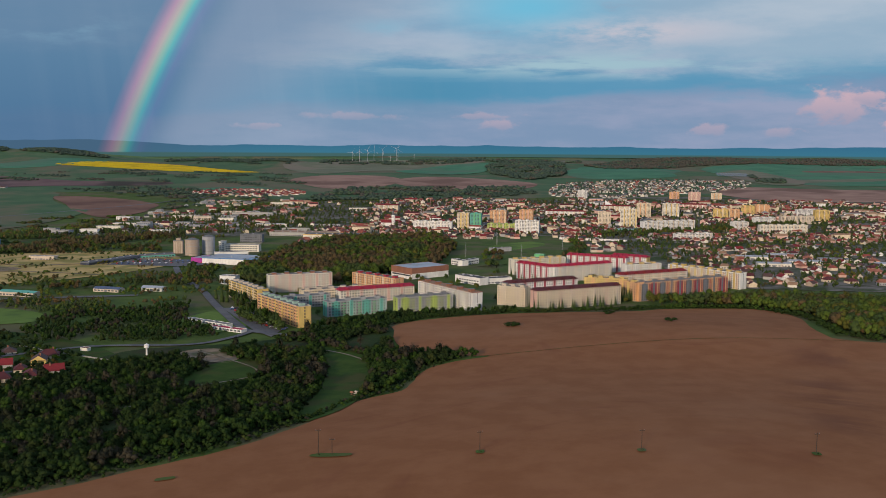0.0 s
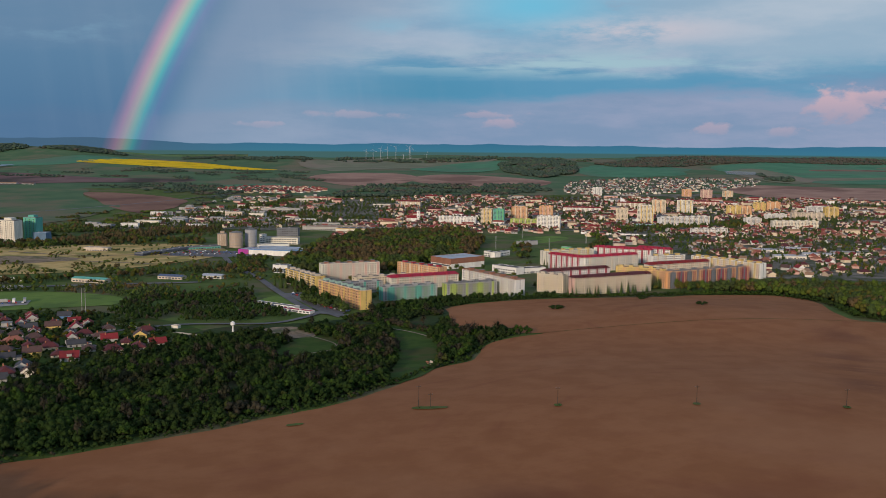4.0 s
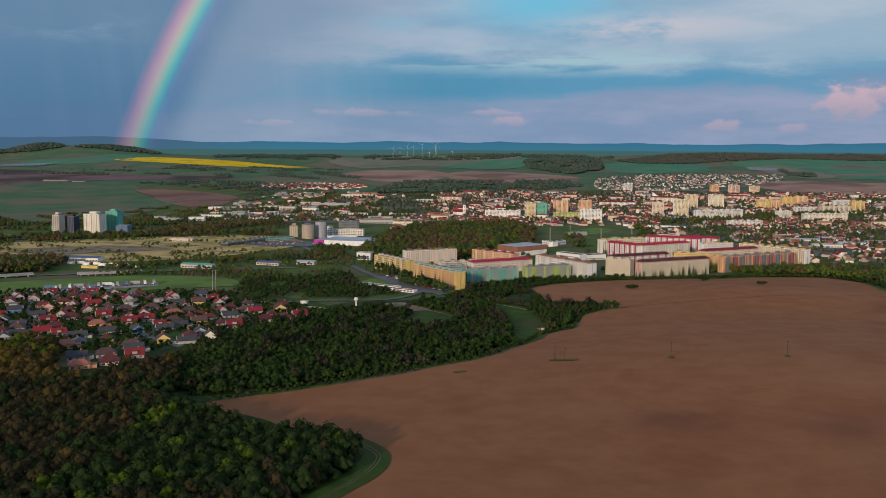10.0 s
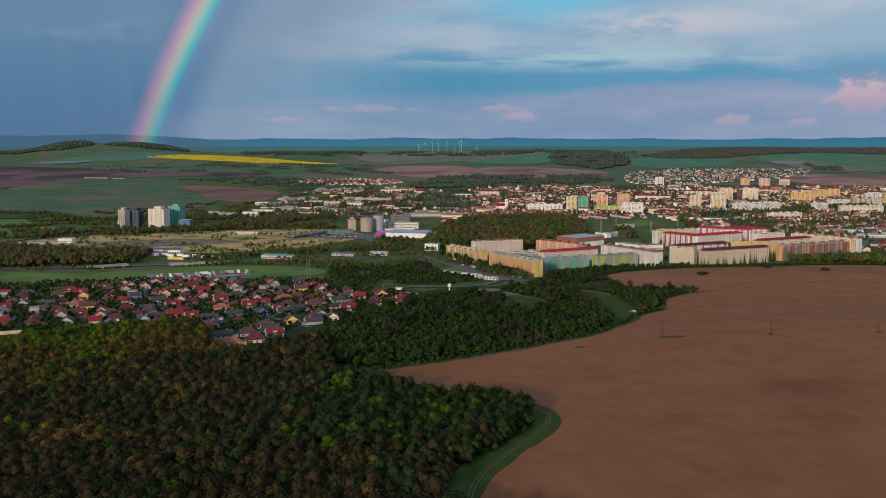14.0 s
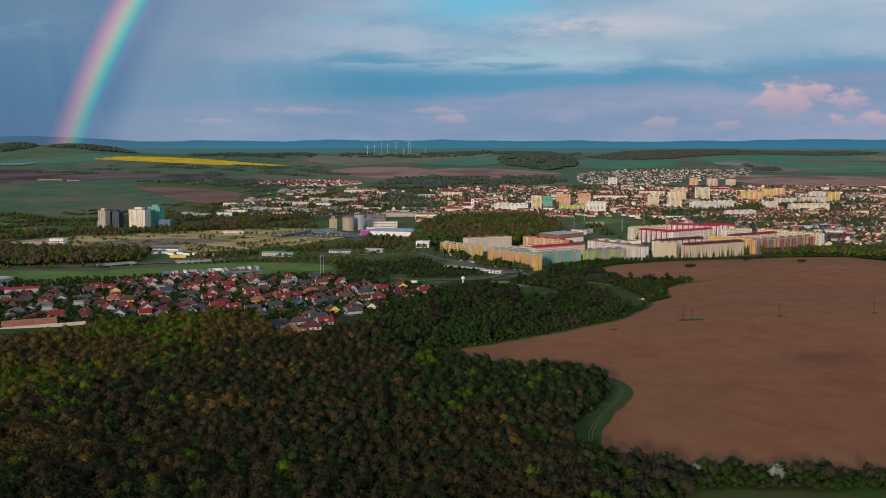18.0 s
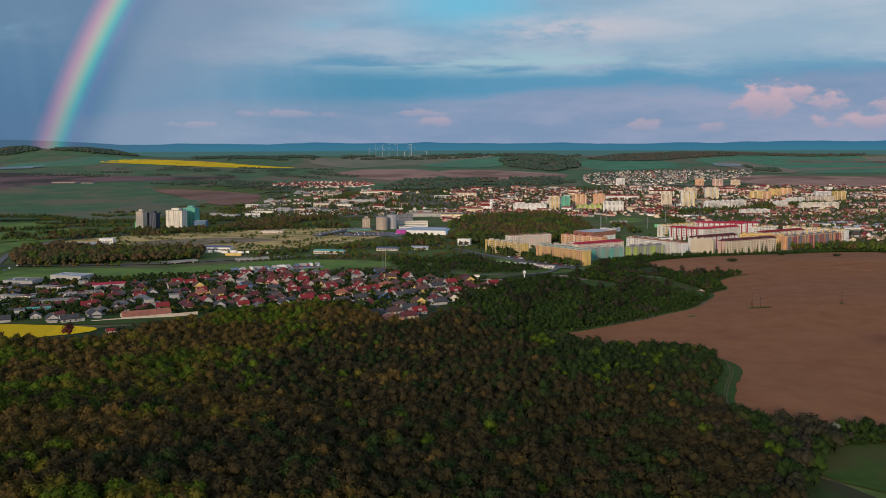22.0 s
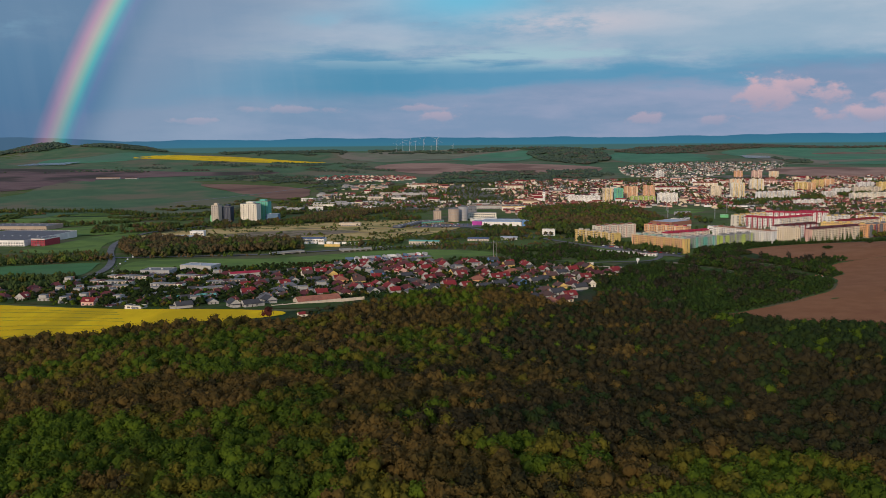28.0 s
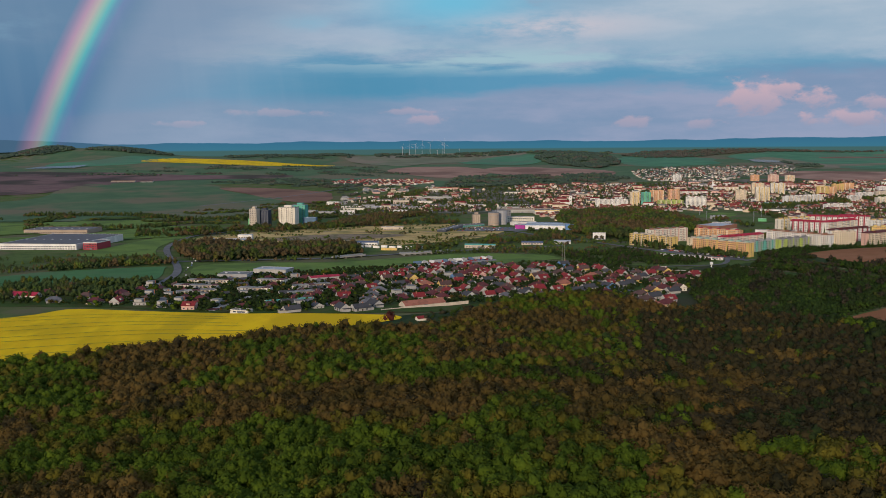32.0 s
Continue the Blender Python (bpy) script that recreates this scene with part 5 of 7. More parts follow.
for x, y in [(-368, 812)]:
    house("p", x, y)
for x, y in [(-510, 662), (-454, 828), (-417, 847), (-413, 682), (-407, 874), (-404, 900), (-382, 686), (-355, 836), (-341, 747), (-340, 880), (-339, 844), (-330, 806), (-325, 699), (-317, 873), (-306, 777), (-273, 744), (-264, 760), (-225, 850), (-185, 732), (-183, 805), (-141, 787)]:
    house("r", x, y)
for x, y in [(-467, 805), (-192, 682)]:
    house("w", x, y)
for x, y in [(-441, 801), (-412, 735), (-310, 791), (-245, 854), (-223, 668), (-217, 747), (-163, 817)]:
    house("y", x, y)
for kind, x, y in (("o", -250, 577), ("m", -235, 590), ("d", -262, 604), ("r", -226, 612), ("b", -246, 614), ("d", -233, 632)):
    house(kind, x, y, 22)
# further houses along the streets, behind and between those
rr = random.Random(5)
VILLAGE = [(-560, 660), (-470, 620), (-400, 640), (-330, 650), (-260, 655), (-160, 760), (-160, 830), (-240, 890), (-330, 935), (-420, 920), (-500, 850), (-560, 790)]
tries = 0
while tries < 600:
    tries += 1
    x, y = rr.uniform(-560, -150), rr.uniform(620, 940)
    if inside(VILLAGE, x, y) and all((x - a) ** 2 + (y - b) ** 2 > 15.5 ** 2 for a, b, _ in TAKEN):
        house(rr.choice("rrrrmmmmmmdddbbbg"), x, y, None, rr.uniform(.78, .92))
# the village's west end: row houses, single houses at the rapeseed, a farmstead and its long wall


def row_house(a, b, depth, units, label, tall=4.7):
    """A terrace of flat-roofed houses, each unit with its own wall, roof, windows and door."""
    m, span = facing(a, b)
    t = thing("terrace", m, label, "terraced houses", "terraces of the village")
    w = span / units
    for i in range(units):
        z = h1(a[0] + (b[0] - a[0]) * i / units, a[1] + (b[1] - a[1]) * i / units) - h1(*a) + 0.4
        z += 0.25 * (i % 2)
        # terrace walls greyed too, with the village's cloud shade in their colour
        wall = part("wall", Kit(("wall_plaster", "wall_ivory", "wall_tan", "wall_grey")[(i * 7 + units) % 4]).box(w * i, 0, -3, w * i + w - 0.02, depth, tall + z), t)
        part("roof", Kit(("concrete", "roof_felt", "concrete", "roof_maroon")[(i * 5 + units) % 4]).box(w * i - 0.15, -0.4, tall + z, w * i + w - 0.25, depth + 0.3, tall + z + 0.3), t)
        k = Kit("glass")
        for f in (0.9, 2.9):
            k.box(w * i + 0.8, -0.06, z + f, w * i + 3.0, 0.0, z + f + 1.4).box(w * i + w - 2.4, -0.06, z + f, w * i + w - 0.9, 0.0, z + f + 1.4)
        part("glazing", k, wall, "small dark window panes", "stuff")
    for i in range(units + 1):
        TAKEN.append((a[0] + (b[0] - a[0]) * i / units, a[1] + (b[1] - a[1]) * i / units, 8.0))


for a_, b_, d_, u_ in (((-616, 606), (-590, 700), 9, 11), ((-681, 768), (-636, 755), 9, 6), ((-675, 810), (-629, 796), 9, 6), ((-614, 735), (-582, 726), 9, 4), ((-603, 803), (-574, 790), 9, 4), ((-560, 742), (-524, 760), 9, 5), ((-560, 690), (-530, 706), 9, 4), ((-668, 716), (-632, 726), 9, 5)):
    row_house(a_, b_, d_, u_, "terrace of pale flat-roofed village houses")
hall("school", "long grey-blue flat village school", (-648, 838), (-616, 832), 22, 7, "wall_grey", "roof_felt", category="school")
hall("community_hall", "large white flat-roofed hall in the village", (-615, 884), (-578, 870), 22, 7, "wall_plaster", "metal_sheet", category="hall")
hall("greenhouse", "long green-roofed shed beside the last row", (-575, 628), (-535, 640), 12, 3.5, "wall_beige", "wall_teal", gable=1.2, windows=False, category="shed")
hall("farmhouse", "long white farmhouse with a bright red roof", (-822, 722), (-797, 714), 11, 4, "wall_ivory", "roof_crimson", gable=3.2, category="farmhouse")
hall("bungalow", "low white flat bungalow beside the rapeseed", (-601, 588), (-586, 581), 8, 3.2, "wall_ivory", "roof_grey", category="house")
for kind, x, y, a in (("m", -733, 679, -14), ("r", -712, 673, 76), ("f", -689, 664, -10), ("f", -665, 645, -14), ("p", -640, 626, -12), ("m", -638, 673, -14), ("f", -691, 715, -12), ("f", -671, 703, -12), ("m", -796, 746, -20), ("m", -723, 730, 70), ("m", -692, 757, 80), ("b", -752, 718, -10),
                      ("g", -774, 694, 20), ("d", -850, 738, -15), ("b", -880, 752, -15), ("f", -655, 668, -14), ("m", -655, 684, 70), ("f", -706, 790, -10), ("b", -570, 606, 20), ("d", -556, 622, 20), ("f", -620, 648, 70)):
    house(kind, x, y, a, 0.95)
WEST = [(-730, 690), (-700, 800), (-610, 860), (-520, 800), (-470, 640), (-540, 580), (-640, 628)]
rr = random.Random(52)
tries = 0
while tries < 420:
    tries += 1
    x, y = rr.uniform(-735, -470), rr.uniform(580, 860)
    if inside(WEST, x, y) and all((x - a) ** 2 + (y - b) ** 2 > 17 ** 2 for a, b, _ in TAKEN):
        house(rr.choice("ddggmmbbfd"), x, y, None, rr.uniform(.7, .88))
hall("farmstead", "long beige farmstead with an orange-brown roof", (-458, 573), (-424, 588), 13, 3.2, "wall_beige", "roof_orange", gable=3.4, category="farmhouse")
hall("school", "pale village school with a red roof", (-546, 801), (-516, 812), 12, 5.6, "wall_plaster", "roof_crimson", gable=1.6, category="school")
t = thing("garden_wall", pose(-478, 560, h1(-478, 560) - 0.4, 0, 0, 24), "long cream garden wall of the farmstead", "wall")
for i in range(9):
    part("wall_panel", Kit("wall_beige").box(9 * i, 0, -1.5, 9 * i + 8.6, 0.35, 1.1), t)
    part("post", Kit("wall_beige").box(9 * i - 0.35, -0.1, -1.5, 9 * i, 0.45, 1.5), t)
t = thing("water_tower", pose(-98, 849, h1(-98, 849) - 1.2), "small white tower with a round head", "tower")
part("shaft", Kit("wall_white").tube(0, 0, 0, 6.5, 0.8, 0.7, 12), t)
part("tank", Kit("wall_white").tube(0, 0, 6.5, 7.4, 0.7, 1.9, 14).tube(0, 0, 7.4, 9.4, 1.9, 1.8, 14).tube(0, 0, 9.4, 10.2, 1.8, 0.4, 14), t, "round white water tank")
for a_, b_ in (((-106, 824), (-93, 821)), ((-112, 806), (-100, 806)), ((-110, 795), (-91, 796))):
    hall("low_wall", "low white yard wall near the small tower", a_, b_, 0.5, 1.9, "wall_ivory", "concrete", windows=False, category="wall")
hall("shed", "small white shed with a flat roof", (-152, 864), (-146, 862), 4, 2.8, "wall_ivory", "roof_maroon", windows=False, category="shed")
t = thing("fence", pose(-204, 880, h1(-204, 880)), "long pale fence behind the village gardens", "fence")
for i in range(24):
    x, y = 91 * i / 24, -56 * i / 24
    z = h1(-204 + x, 880 + y) - h1(-204, 880)
    ob = part("panel", Kit("concrete").box(0, 0, -0.5, 4.3, 0.15, 1.5), t)
    ob.matrix_basis = pose(x, y, z, 0, 0, -31.6)
# houses of the town's near gardens
rr = random.Random(11)
for i in range(13):
    for j in range(12):
        x, y = 470 + 42 * i + rr.uniform(-12, 12) + 14 * j, 1230 + 46 * j - 8 * i + rr.uniform(-12, 12)
        if y > 1240 + 0.15 * (x - 470) and rr.random() < 0.5:
            house(rr.choice("rrmmbboow"), x, y, rr.choice((12, 102)) + rr.uniform(-6, 6), plain=True)

# ---- the rest of the town: too many houses to count ----


def far_houses(name, label, count, place, walls, roofs, seed, size=(9, 15), eaves=(2.4, 4.4)):
    """Plain gabled houses, joined; place(r) gives a spot or None."""
    r = random.Random(seed)
    k = Kit(*walls, *roofs)
    made = 0
    while made < count:
        p = place(r)
        made += 1
        if p is None:
            continue
        x, y = p
        w, d, e, up = r.uniform(*size), r.uniform(7.5, 10.5), r.uniform(*eaves), r.uniform(2.2, 3.6)
        a = 0.25 * round(noise.noise((x / 160, y / 160, 0)) * 6) + (math.pi / 2 if r.random() < 0.4 else 0) + r.uniform(-0.08, 0.08)
        c, s, z = math.cos(a), math.sin(a), h1(x, y)
        wm, rm = r.choice(walls), r.choice(roofs)
        q = lambda u, v, h: (x + c * u - s * v, y + s * u + c * v, z + h)
        W2, D2 = w / 2, d / 2
        lo = [q(-W2, -D2, -3), q(W2, -D2, -3), q(W2, D2, -3), q(-W2, D2, -3)]
        hi = [q(-W2, -D2, e), q(W2, -D2, e), q(W2, D2, e), q(-W2, D2, e)]
        for i in range(4):
            k.face((lo[i], lo[(i + 1) % 4], hi[(i + 1) % 4], hi[i]), wm)
        o = 0.5
        A, B, C, D = q(-W2 - o, -D2 - o, e - 0.2), q(W2 + o, -D2 - o, e - 0.2), q(W2 + o, D2 + o, e - 0.2), q(-W2 - o, D2 + o, e - 0.2)
        hip = r.choice((0, 0, 2.5))
        E_, F_ = q(-W2 - o + hip, 0, e + up), q(W2 + o - hip, 0, e + up)
        k.face((A, B, F_, E_), rm).face((C, D, E_, F_), rm).face((B, C, F_), rm if hip else wm).face((D, A, E_), rm if hip else wm)
        if w > 11:
            for u in (-W2 * 0.55, 0.0, W2 * 0.55):
                k.face((q(u - 0.9, -D2 - 0.05, 1), q(u + 0.9, -D2 - 0.05, 1), q(u + 0.9, -D2 - 0.05, 2.5), q(u - 0.9, -D2 - 0.05, 2.5)), "glass")
    ob = new(name, k.mesh(name))
    return tagged(ob, label, "houses", kind="stuff")


PARK = [(-104, 1640), (-60, 1900), (117, 1960), (160, 1716), (120, 1400), (20, 1330), (-90, 1330), (-115, 1460)]
PITCH = [(140, 1400), (140, 1860), (340, 1880), (360, 1500), (260, 1430)]


def in_town(r):
    x, y = r.uniform(-560, 1750), r.uniform(1650, 2760)
    if inside(PARK, x, y) or inside(PITCH, x, y) or x < -420 + 0.35 * (y - 1900) - 260 or (x < -120 and y < 1950) or (x > 440 and y < 1820 and x < 1100):
        return None
    if noise.noise((x / 190, y / 190, 4)) < -0.3 or (x < -120 + 0.12 * (y - 1900) and r.random() < 0.8):
        return None
    return x, y


SLOPE = [(431, 2853), (526, 3336), (715, 3560), (959, 3560), (1224, 3500), (1165, 3264), (838, 2969), (642, 2826)]
HAMLET = [(-590, 2930), (-526, 3060), (-313, 3040), (-244, 2918), (-336, 2820), (-490, 2810)]


def on_slope(r):
    x, y = r.uniform(430, 1230), r.uniform(2830, 3560)
    row = round((y - 0.12 * x) / 46) * 46 + 0.12 * x + r.uniform(-5, 5)
    return (x, row) if inside(SLOPE, x, row) and noise.noise((x / 120, row / 120, 8)) > -0.42 else None


def red_hamlet(r):
    x, y = r.uniform(-600, -240), r.uniform(2800, 3070)
    row = round((y + 0.1 * x) / 26) * 26 - 0.1 * x + r.uniform(-3, 3)
    return (x, row) if inside(HAMLET, x, row) else None


def valley_edge(r):
    x, y = r.uniform(-600, -180), r.uniform(1950, 2700)
    return (x, y) if x > -600 + 0.1 * (y - 1900) and noise.noise((x / 120, y / 120, 2)) > 0.02 else None


def right_town(r):
    x, y = r.uniform(900, 2300), r.uniform(1500, 2700)
    return (x, y) if noise.noise((x / 190, y / 190, 4)) > -0.15 else None


WALLS = ("wall_ivory", "wall_cream", "wall_beige", "wall_pink", "wall_plaster", "wall_grey", "wall_tan")
far_houses("town_houses", "crowded town houses with red and brown roofs", 4200, in_town, WALLS, ("roof_tile", "roof_tile", "roof_red", "roof_orange", "roof_maroon", "roof_brown", "roof_dark"), 1, (7, 12), (3, 5.5))
far_houses("hillside_houses", "white hillside houses in terraced rows", 860, on_slope, ("wall_ivory", "wall_plaster", "wall_plaster"), ("roof_felt", "roof_brown", "roof_grey", "roof_tile", "roof_tan"), 2, (7, 11), (3, 5))
far_houses("hamlet_houses", "far white houses with red roofs", 330, red_hamlet, ("wall_white", "wall_cream", "wall_plaster"), ("roof_tile", "roof_red", "roof_tile"), 3, (9, 13))
far_houses("industrial_houses", "pale houses and sheds along the valley", 260, valley_edge, WALLS, ("roof_felt", "roof_grey", "concrete", "roof_tan", "roof_maroon"), 4, (9, 22), (2.6, 5))
far_houses("town_houses", "town houses with red roofs among gardens", 1150, right_town, WALLS, ("roof_tile", "roof_tile", "roof_maroon", "roof_brown", "roof_orange", "roof_tan"), 5)



far_houses("town_buildings", "larger pale town buildings with shallow roofs", 330, in_town, ("wall_ivory", "wall_cream", "wall_white", "wall_pink", "wall_beige"), ("roof_tile", "roof_tile", "roof_red", "roof_maroon", "roof_felt", "roof_tan"), 8, (16, 38), (6, 10))
far_houses("town_buildings", "larger town buildings beside the gardens", 120, right_town, ("wall_ivory", "wall_cream", "wall_white", "wall_beige"), ("roof_red", "roof_felt", "roof_tan", "concrete"), 9, (18, 44), (5, 10))


def garden_town(r):
    x, y = r.uniform(470, 1250), r.uniform(1240, 1900)
    return (x, y) if y > 1235 + 0.15 * (x - 470) and all((x - a) ** 2 + (y - b) ** 2 > 144 for a, b, _ in TAKEN) else None


far_houses("garden_houses", "small garden houses with red and brown roofs", 430, garden_town, WALLS, ("roof_tile", "roof_maroon", "roof_brown", "roof_orange", "roof_tan"), 6, (8, 12))

# ---- trees ----
def ico(n=1):
    bm = bmesh.new()
    bmesh.ops.create_icosphere(bm, subdivisions=n, radius=1)
    v = np.array([p.co[:] for p in bm.verts])
    f = np.array([[q.index for q in fc.verts] for fc in bm.faces])
    bm.free()
    return v, f


ICO_V, ICO_F = ico()


OCTA_V = np.array([(1, 0, 0), (0, 1, 0), (-1, 0, 0), (0, -1, 0), (0, 0, 1), (0, 0, -0.8)], float)
OCTA_F = np.array([(0, 1, 4), (1, 2, 4), (2, 3, 4), (3, 0, 4), (1, 0, 5), (2, 1, 5), (3, 2, 5), (0, 3, 5)])


def tree_shape(seed, tall, wide, trunk, lobes, leaves, leaf, conifer=False, twigs=False, clumps=0, clump=1.0, core=0.78, rough=False):
    """Vertices, triangles and slots (0 bark, 1 foliage) of one tree: tapered trunk with limbs, lumpy crown of clumps and loose leaf sprays."""
    r = np.random.RandomState(seed)
    V, F, S, N = [], [], [], []

    def add(v, f, s, out=None):
        """out: the middle from which a crown's surface looks outwards."""
        k = sum(len(q) for q in V)
        v = np.asarray(v, float)
        V.append(v)
        F.append(np.asarray(f) + k)
        S.append(np.full(len(f), s))
        d = v - (v.mean(0) if out is None else np.asarray(out))
        d = d + r.normal(size=d.shape) * 0.16 * np.linalg.norm(d, axis=1, keepdims=True)
        N.append(d / (np.linalg.norm(d, axis=1, keepdims=True) + 1e-9))

    def limb(p, q, r0, r1):
        p, q = np.array(p), np.array(q)
        v = []
        for c, rad in ((p, r0), (q, r1)):
            v += [c + rad * np.array([math.cos(t), math.sin(t), 0]) for t in (0, 2.1, 4.2)]
        f = []
        for i in range(3):
            j = (i + 1) % 3
            f += [(i, j, 3 + j), (i, 3 + j, 3 + i)]
        add(v, f, 0)

    top = tall * (0.95 if conifer else 0.30 if trunk < 1 else 0.66)
    limb((0, 0, -0.8), (r.uniform(-.2, .2), r.uniform(-.2, .2), top), 0.028 * tall, 0.008 * tall)
    spots = []
    if conifer:
        for i in range(lobes):
            t = i / max(lobes - 1, 1)
            z = trunk + (tall - trunk) * t
            rad = wide * (1 - t) + 0.25
            n = 7
            ring = [(rad * r.uniform(.75, 1.15) * math.cos(2 * math.pi * (j + .3 * r.rand()) / n), rad * r.uniform(.75, 1.15) * math.sin(2 * math.pi * j / n), z - 0.12 * tall + r.uniform(-.3, .3)) for j in range(n)]
            add(ring + [(0, 0, z + 0.14 * tall)], [(j, (j + 1) % n, n) for j in range(n)], 1, (0, 0, z - 0.15 * tall))
    else:
        for i in range(lobes):
            t = 2.4 * i + r.uniform(-.5, .5)
            rad = wide * (0.15 if i == 0 else r.uniform(0.35, 0.6))
            c = np.array([rad * math.cos(t), rad * math.sin(t), trunk + (tall - trunk) * (0.72 if i == 0 else r.uniform(0.30, 0.66))])
            size = np.array([wide * r.uniform(.46, .62), wide * r.uniform(.46, .62), (tall - trunk) * r.uniform(.28, .36)])
            spots.append((c, size))
            if i and trunk > 1 and not rough:
                limb((0, 0, trunk * 0.8), c, 0.012 * tall, 0.004 * tall)
            IV, IF = (OCTA_V, OCTA_F) if rough or i % 2 else (ICO_V, ICO_F)
            v = IV * (1 + r.uniform(-.13, .13, (len(IV), 1)))
            keep = r.rand(len(IF)) > (0.55 if twigs else 0.0)
            add(v * size * (core if not twigs else 0.75) + c, IF[keep], 1, c * 0.8 + np.array([0, 0, trunk + 0.35 * (tall - trunk)]) * 0.2)
        for i in range(clumps):
            c, size = spots[i % len(spots)]
            d = r.normal(size=3)
            d[2] = abs(d[2]) * 1.1 - 0.3
            d /= np.linalg.norm(d)
            p = c + d * size * r.uniform(.72, .98)
            b = r.uniform(.8, 1.3) * clump
            o = OCTA_V * np.array([b, b, b * 0.9]) * r.uniform(.82, 1.18, (6, 1))
            t = r.uniform(0, 6.28)
            add(np.stack([o[:, 0] * math.cos(t) - o[:, 1] * math.sin(t), o[:, 0] * math.sin(t) + o[:, 1] * math.cos(t), o[:, 2]], 1) + p, OCTA_F, 1, c)
        for i in range(leaves):
            c, size = spots[r.randint(len(spots))]
            d = r.normal(size=3)
            d[2] = abs(d[2]) * 1.3 - 0.35
            d /= np.linalg.norm(d)
            p = c + d * size * r.uniform(.76, 1.06)
            u = np.cross(d, r.normal(size=3))
            u /= np.linalg.norm(u) + 1e-9
            w = np.cross(d, u) * r.uniform(.6, 1) + d * r.uniform(-.2, .5)
            L = leaf * r.uniform(.6, 1.3)
            if twigs:
                add([p - u * L * .12, p + u * L * .12, p + (d + 0.3 * w) * L], [(0, 1, 2)], 1, c)
            else:
                add([p - u * L * .5, p + u * L * .5, p + w * L * .9], [(0, 1, 2)], 1, c)
    return np.concatenate(V), np.concatenate(F).astype(np.int32), np.concatenate(S), np.concatenate(N)


def soften(me, normals):
    """Gives each leaf the outward look of its crown, so that crowns shade as one soft form."""
    a = me.attributes.new("custom_normal", "FLOAT_VECTOR", "POINT")
    a.data.foreach_set("vector", np.asarray(normals, np.float32).ravel())
    me.update()


NEAR = [tree_shape(i, 11.5 + 0.6 * (i % 3), 4.9 + 0.3 * (i % 4), 2.0, 6, 250, 1.1, core=0.72) for i in range(8)] + [tree_shape(20 + i, 14 + i, 3.8, 4.5, 5, 90, 1.6, twigs=True) for i in range(2)]
MID = [tree_shape(120 + i, 11.5 + 0.6 * (i % 3), 5.0 + 0.3 * (i % 3), 2.0, 5, 95, 1.4, core=0.76) for i in range(7)]
LITE = [tree_shape(40 + i, 10 + i % 3, 4.2, 0.3, 4, 40, 1.1, core=0.84) for i in range(6)]
FAR = [tree_shape(90 + i, 9 + i % 3, 4.4, 0.3, 3, 12, 1.7, core=0.95, rough=True) for i in range(5)]
BUSH = [tree_shape(60 + i, 4.2, 3.3, 0.0, 2, 30, 0.9, core=0.84) for i in range(4)]
BUSH_NEAR = [tree_shape(180 + i, 4.6, 3.4, 0.0, 5, 150, 0.55, core=0.74) for i in range(5)]
BUSH_MID = [tree_shape(190 + i, 4.6, 3.6, 0.0, 3, 80, 0.75, core=0.76) for i in range(5)]
WOODS = [tree_shape(140 + i, 11 + i % 2, 13, 0.2, 6, 8, 3.2, core=0.95, rough=True) for i in range(4)]
FILL = [tree_shape(160 + i, 8.5, 5.2, 0.2, 5, 16, 1.4, core=1.0, rough=True) for i in range(4)]
FIRS = [tree_shape(80 + i, 14 + i, 2.7, 1.2, 7, 0, 1, conifer=True) for i in range(3)]


def grove(name, label, shapes, x, y, species, scale, seed, category="trees", sink=0.0, soft=True, leafage=None):
    """Many trees joined; species: the foliage slot of each."""
    r = np.random.RandomState(seed)
    n = len(x)
    if not n:
        return None
    which = r.randint(len(shapes), size=n)
    turn, z = r.uniform(0, 6.283, n), height(x, y) - sink
    V, F, S, N, base = [], [], [], [], 0
    for k, (v, f, s, nn) in enumerate(shapes):
        sel = np.where(which == k)[0]
        if not len(sel):
            continue
        c, sn, sc = np.cos(turn[sel])[:, None], np.sin(turn[sel])[:, None], scale[sel][:, None]
        px = (v[None, :, 0] * c - v[None, :, 1] * sn) * sc + x[sel][:, None]
        py = (v[None, :, 0] * sn + v[None, :, 1] * c) * sc + y[sel][:, None]
        pz = v[None, :, 2] * sc * r.uniform(.92, 1.08, (len(sel), 1)) + z[sel][:, None]
        V.append(np.stack([px, py, pz], -1).reshape(-1, 3))
        N.append(np.stack([nn[None, :, 0] * c - nn[None, :, 1] * sn, nn[None, :, 0] * sn + nn[None, :, 1] * c, nn[None, :, 2] + 0 * c], -1).reshape(-1, 3))
        F.append((f[None] + (np.arange(len(sel)) * len(v))[:, None, None]).reshape(-1, 3) + base)
        S.append(np.where(s[None] == 0, 0, species[sel][:, None]).ravel())
        base += len(sel) * len(v)
    ob = new(name, mesh_from(name, np.concatenate(V), np.concatenate(F), leafage or FOLIAGE, np.concatenate(S), soft))
    soften(ob.data, np.concatenate(N))
    return tagged(ob, label, category, kind="stuff")


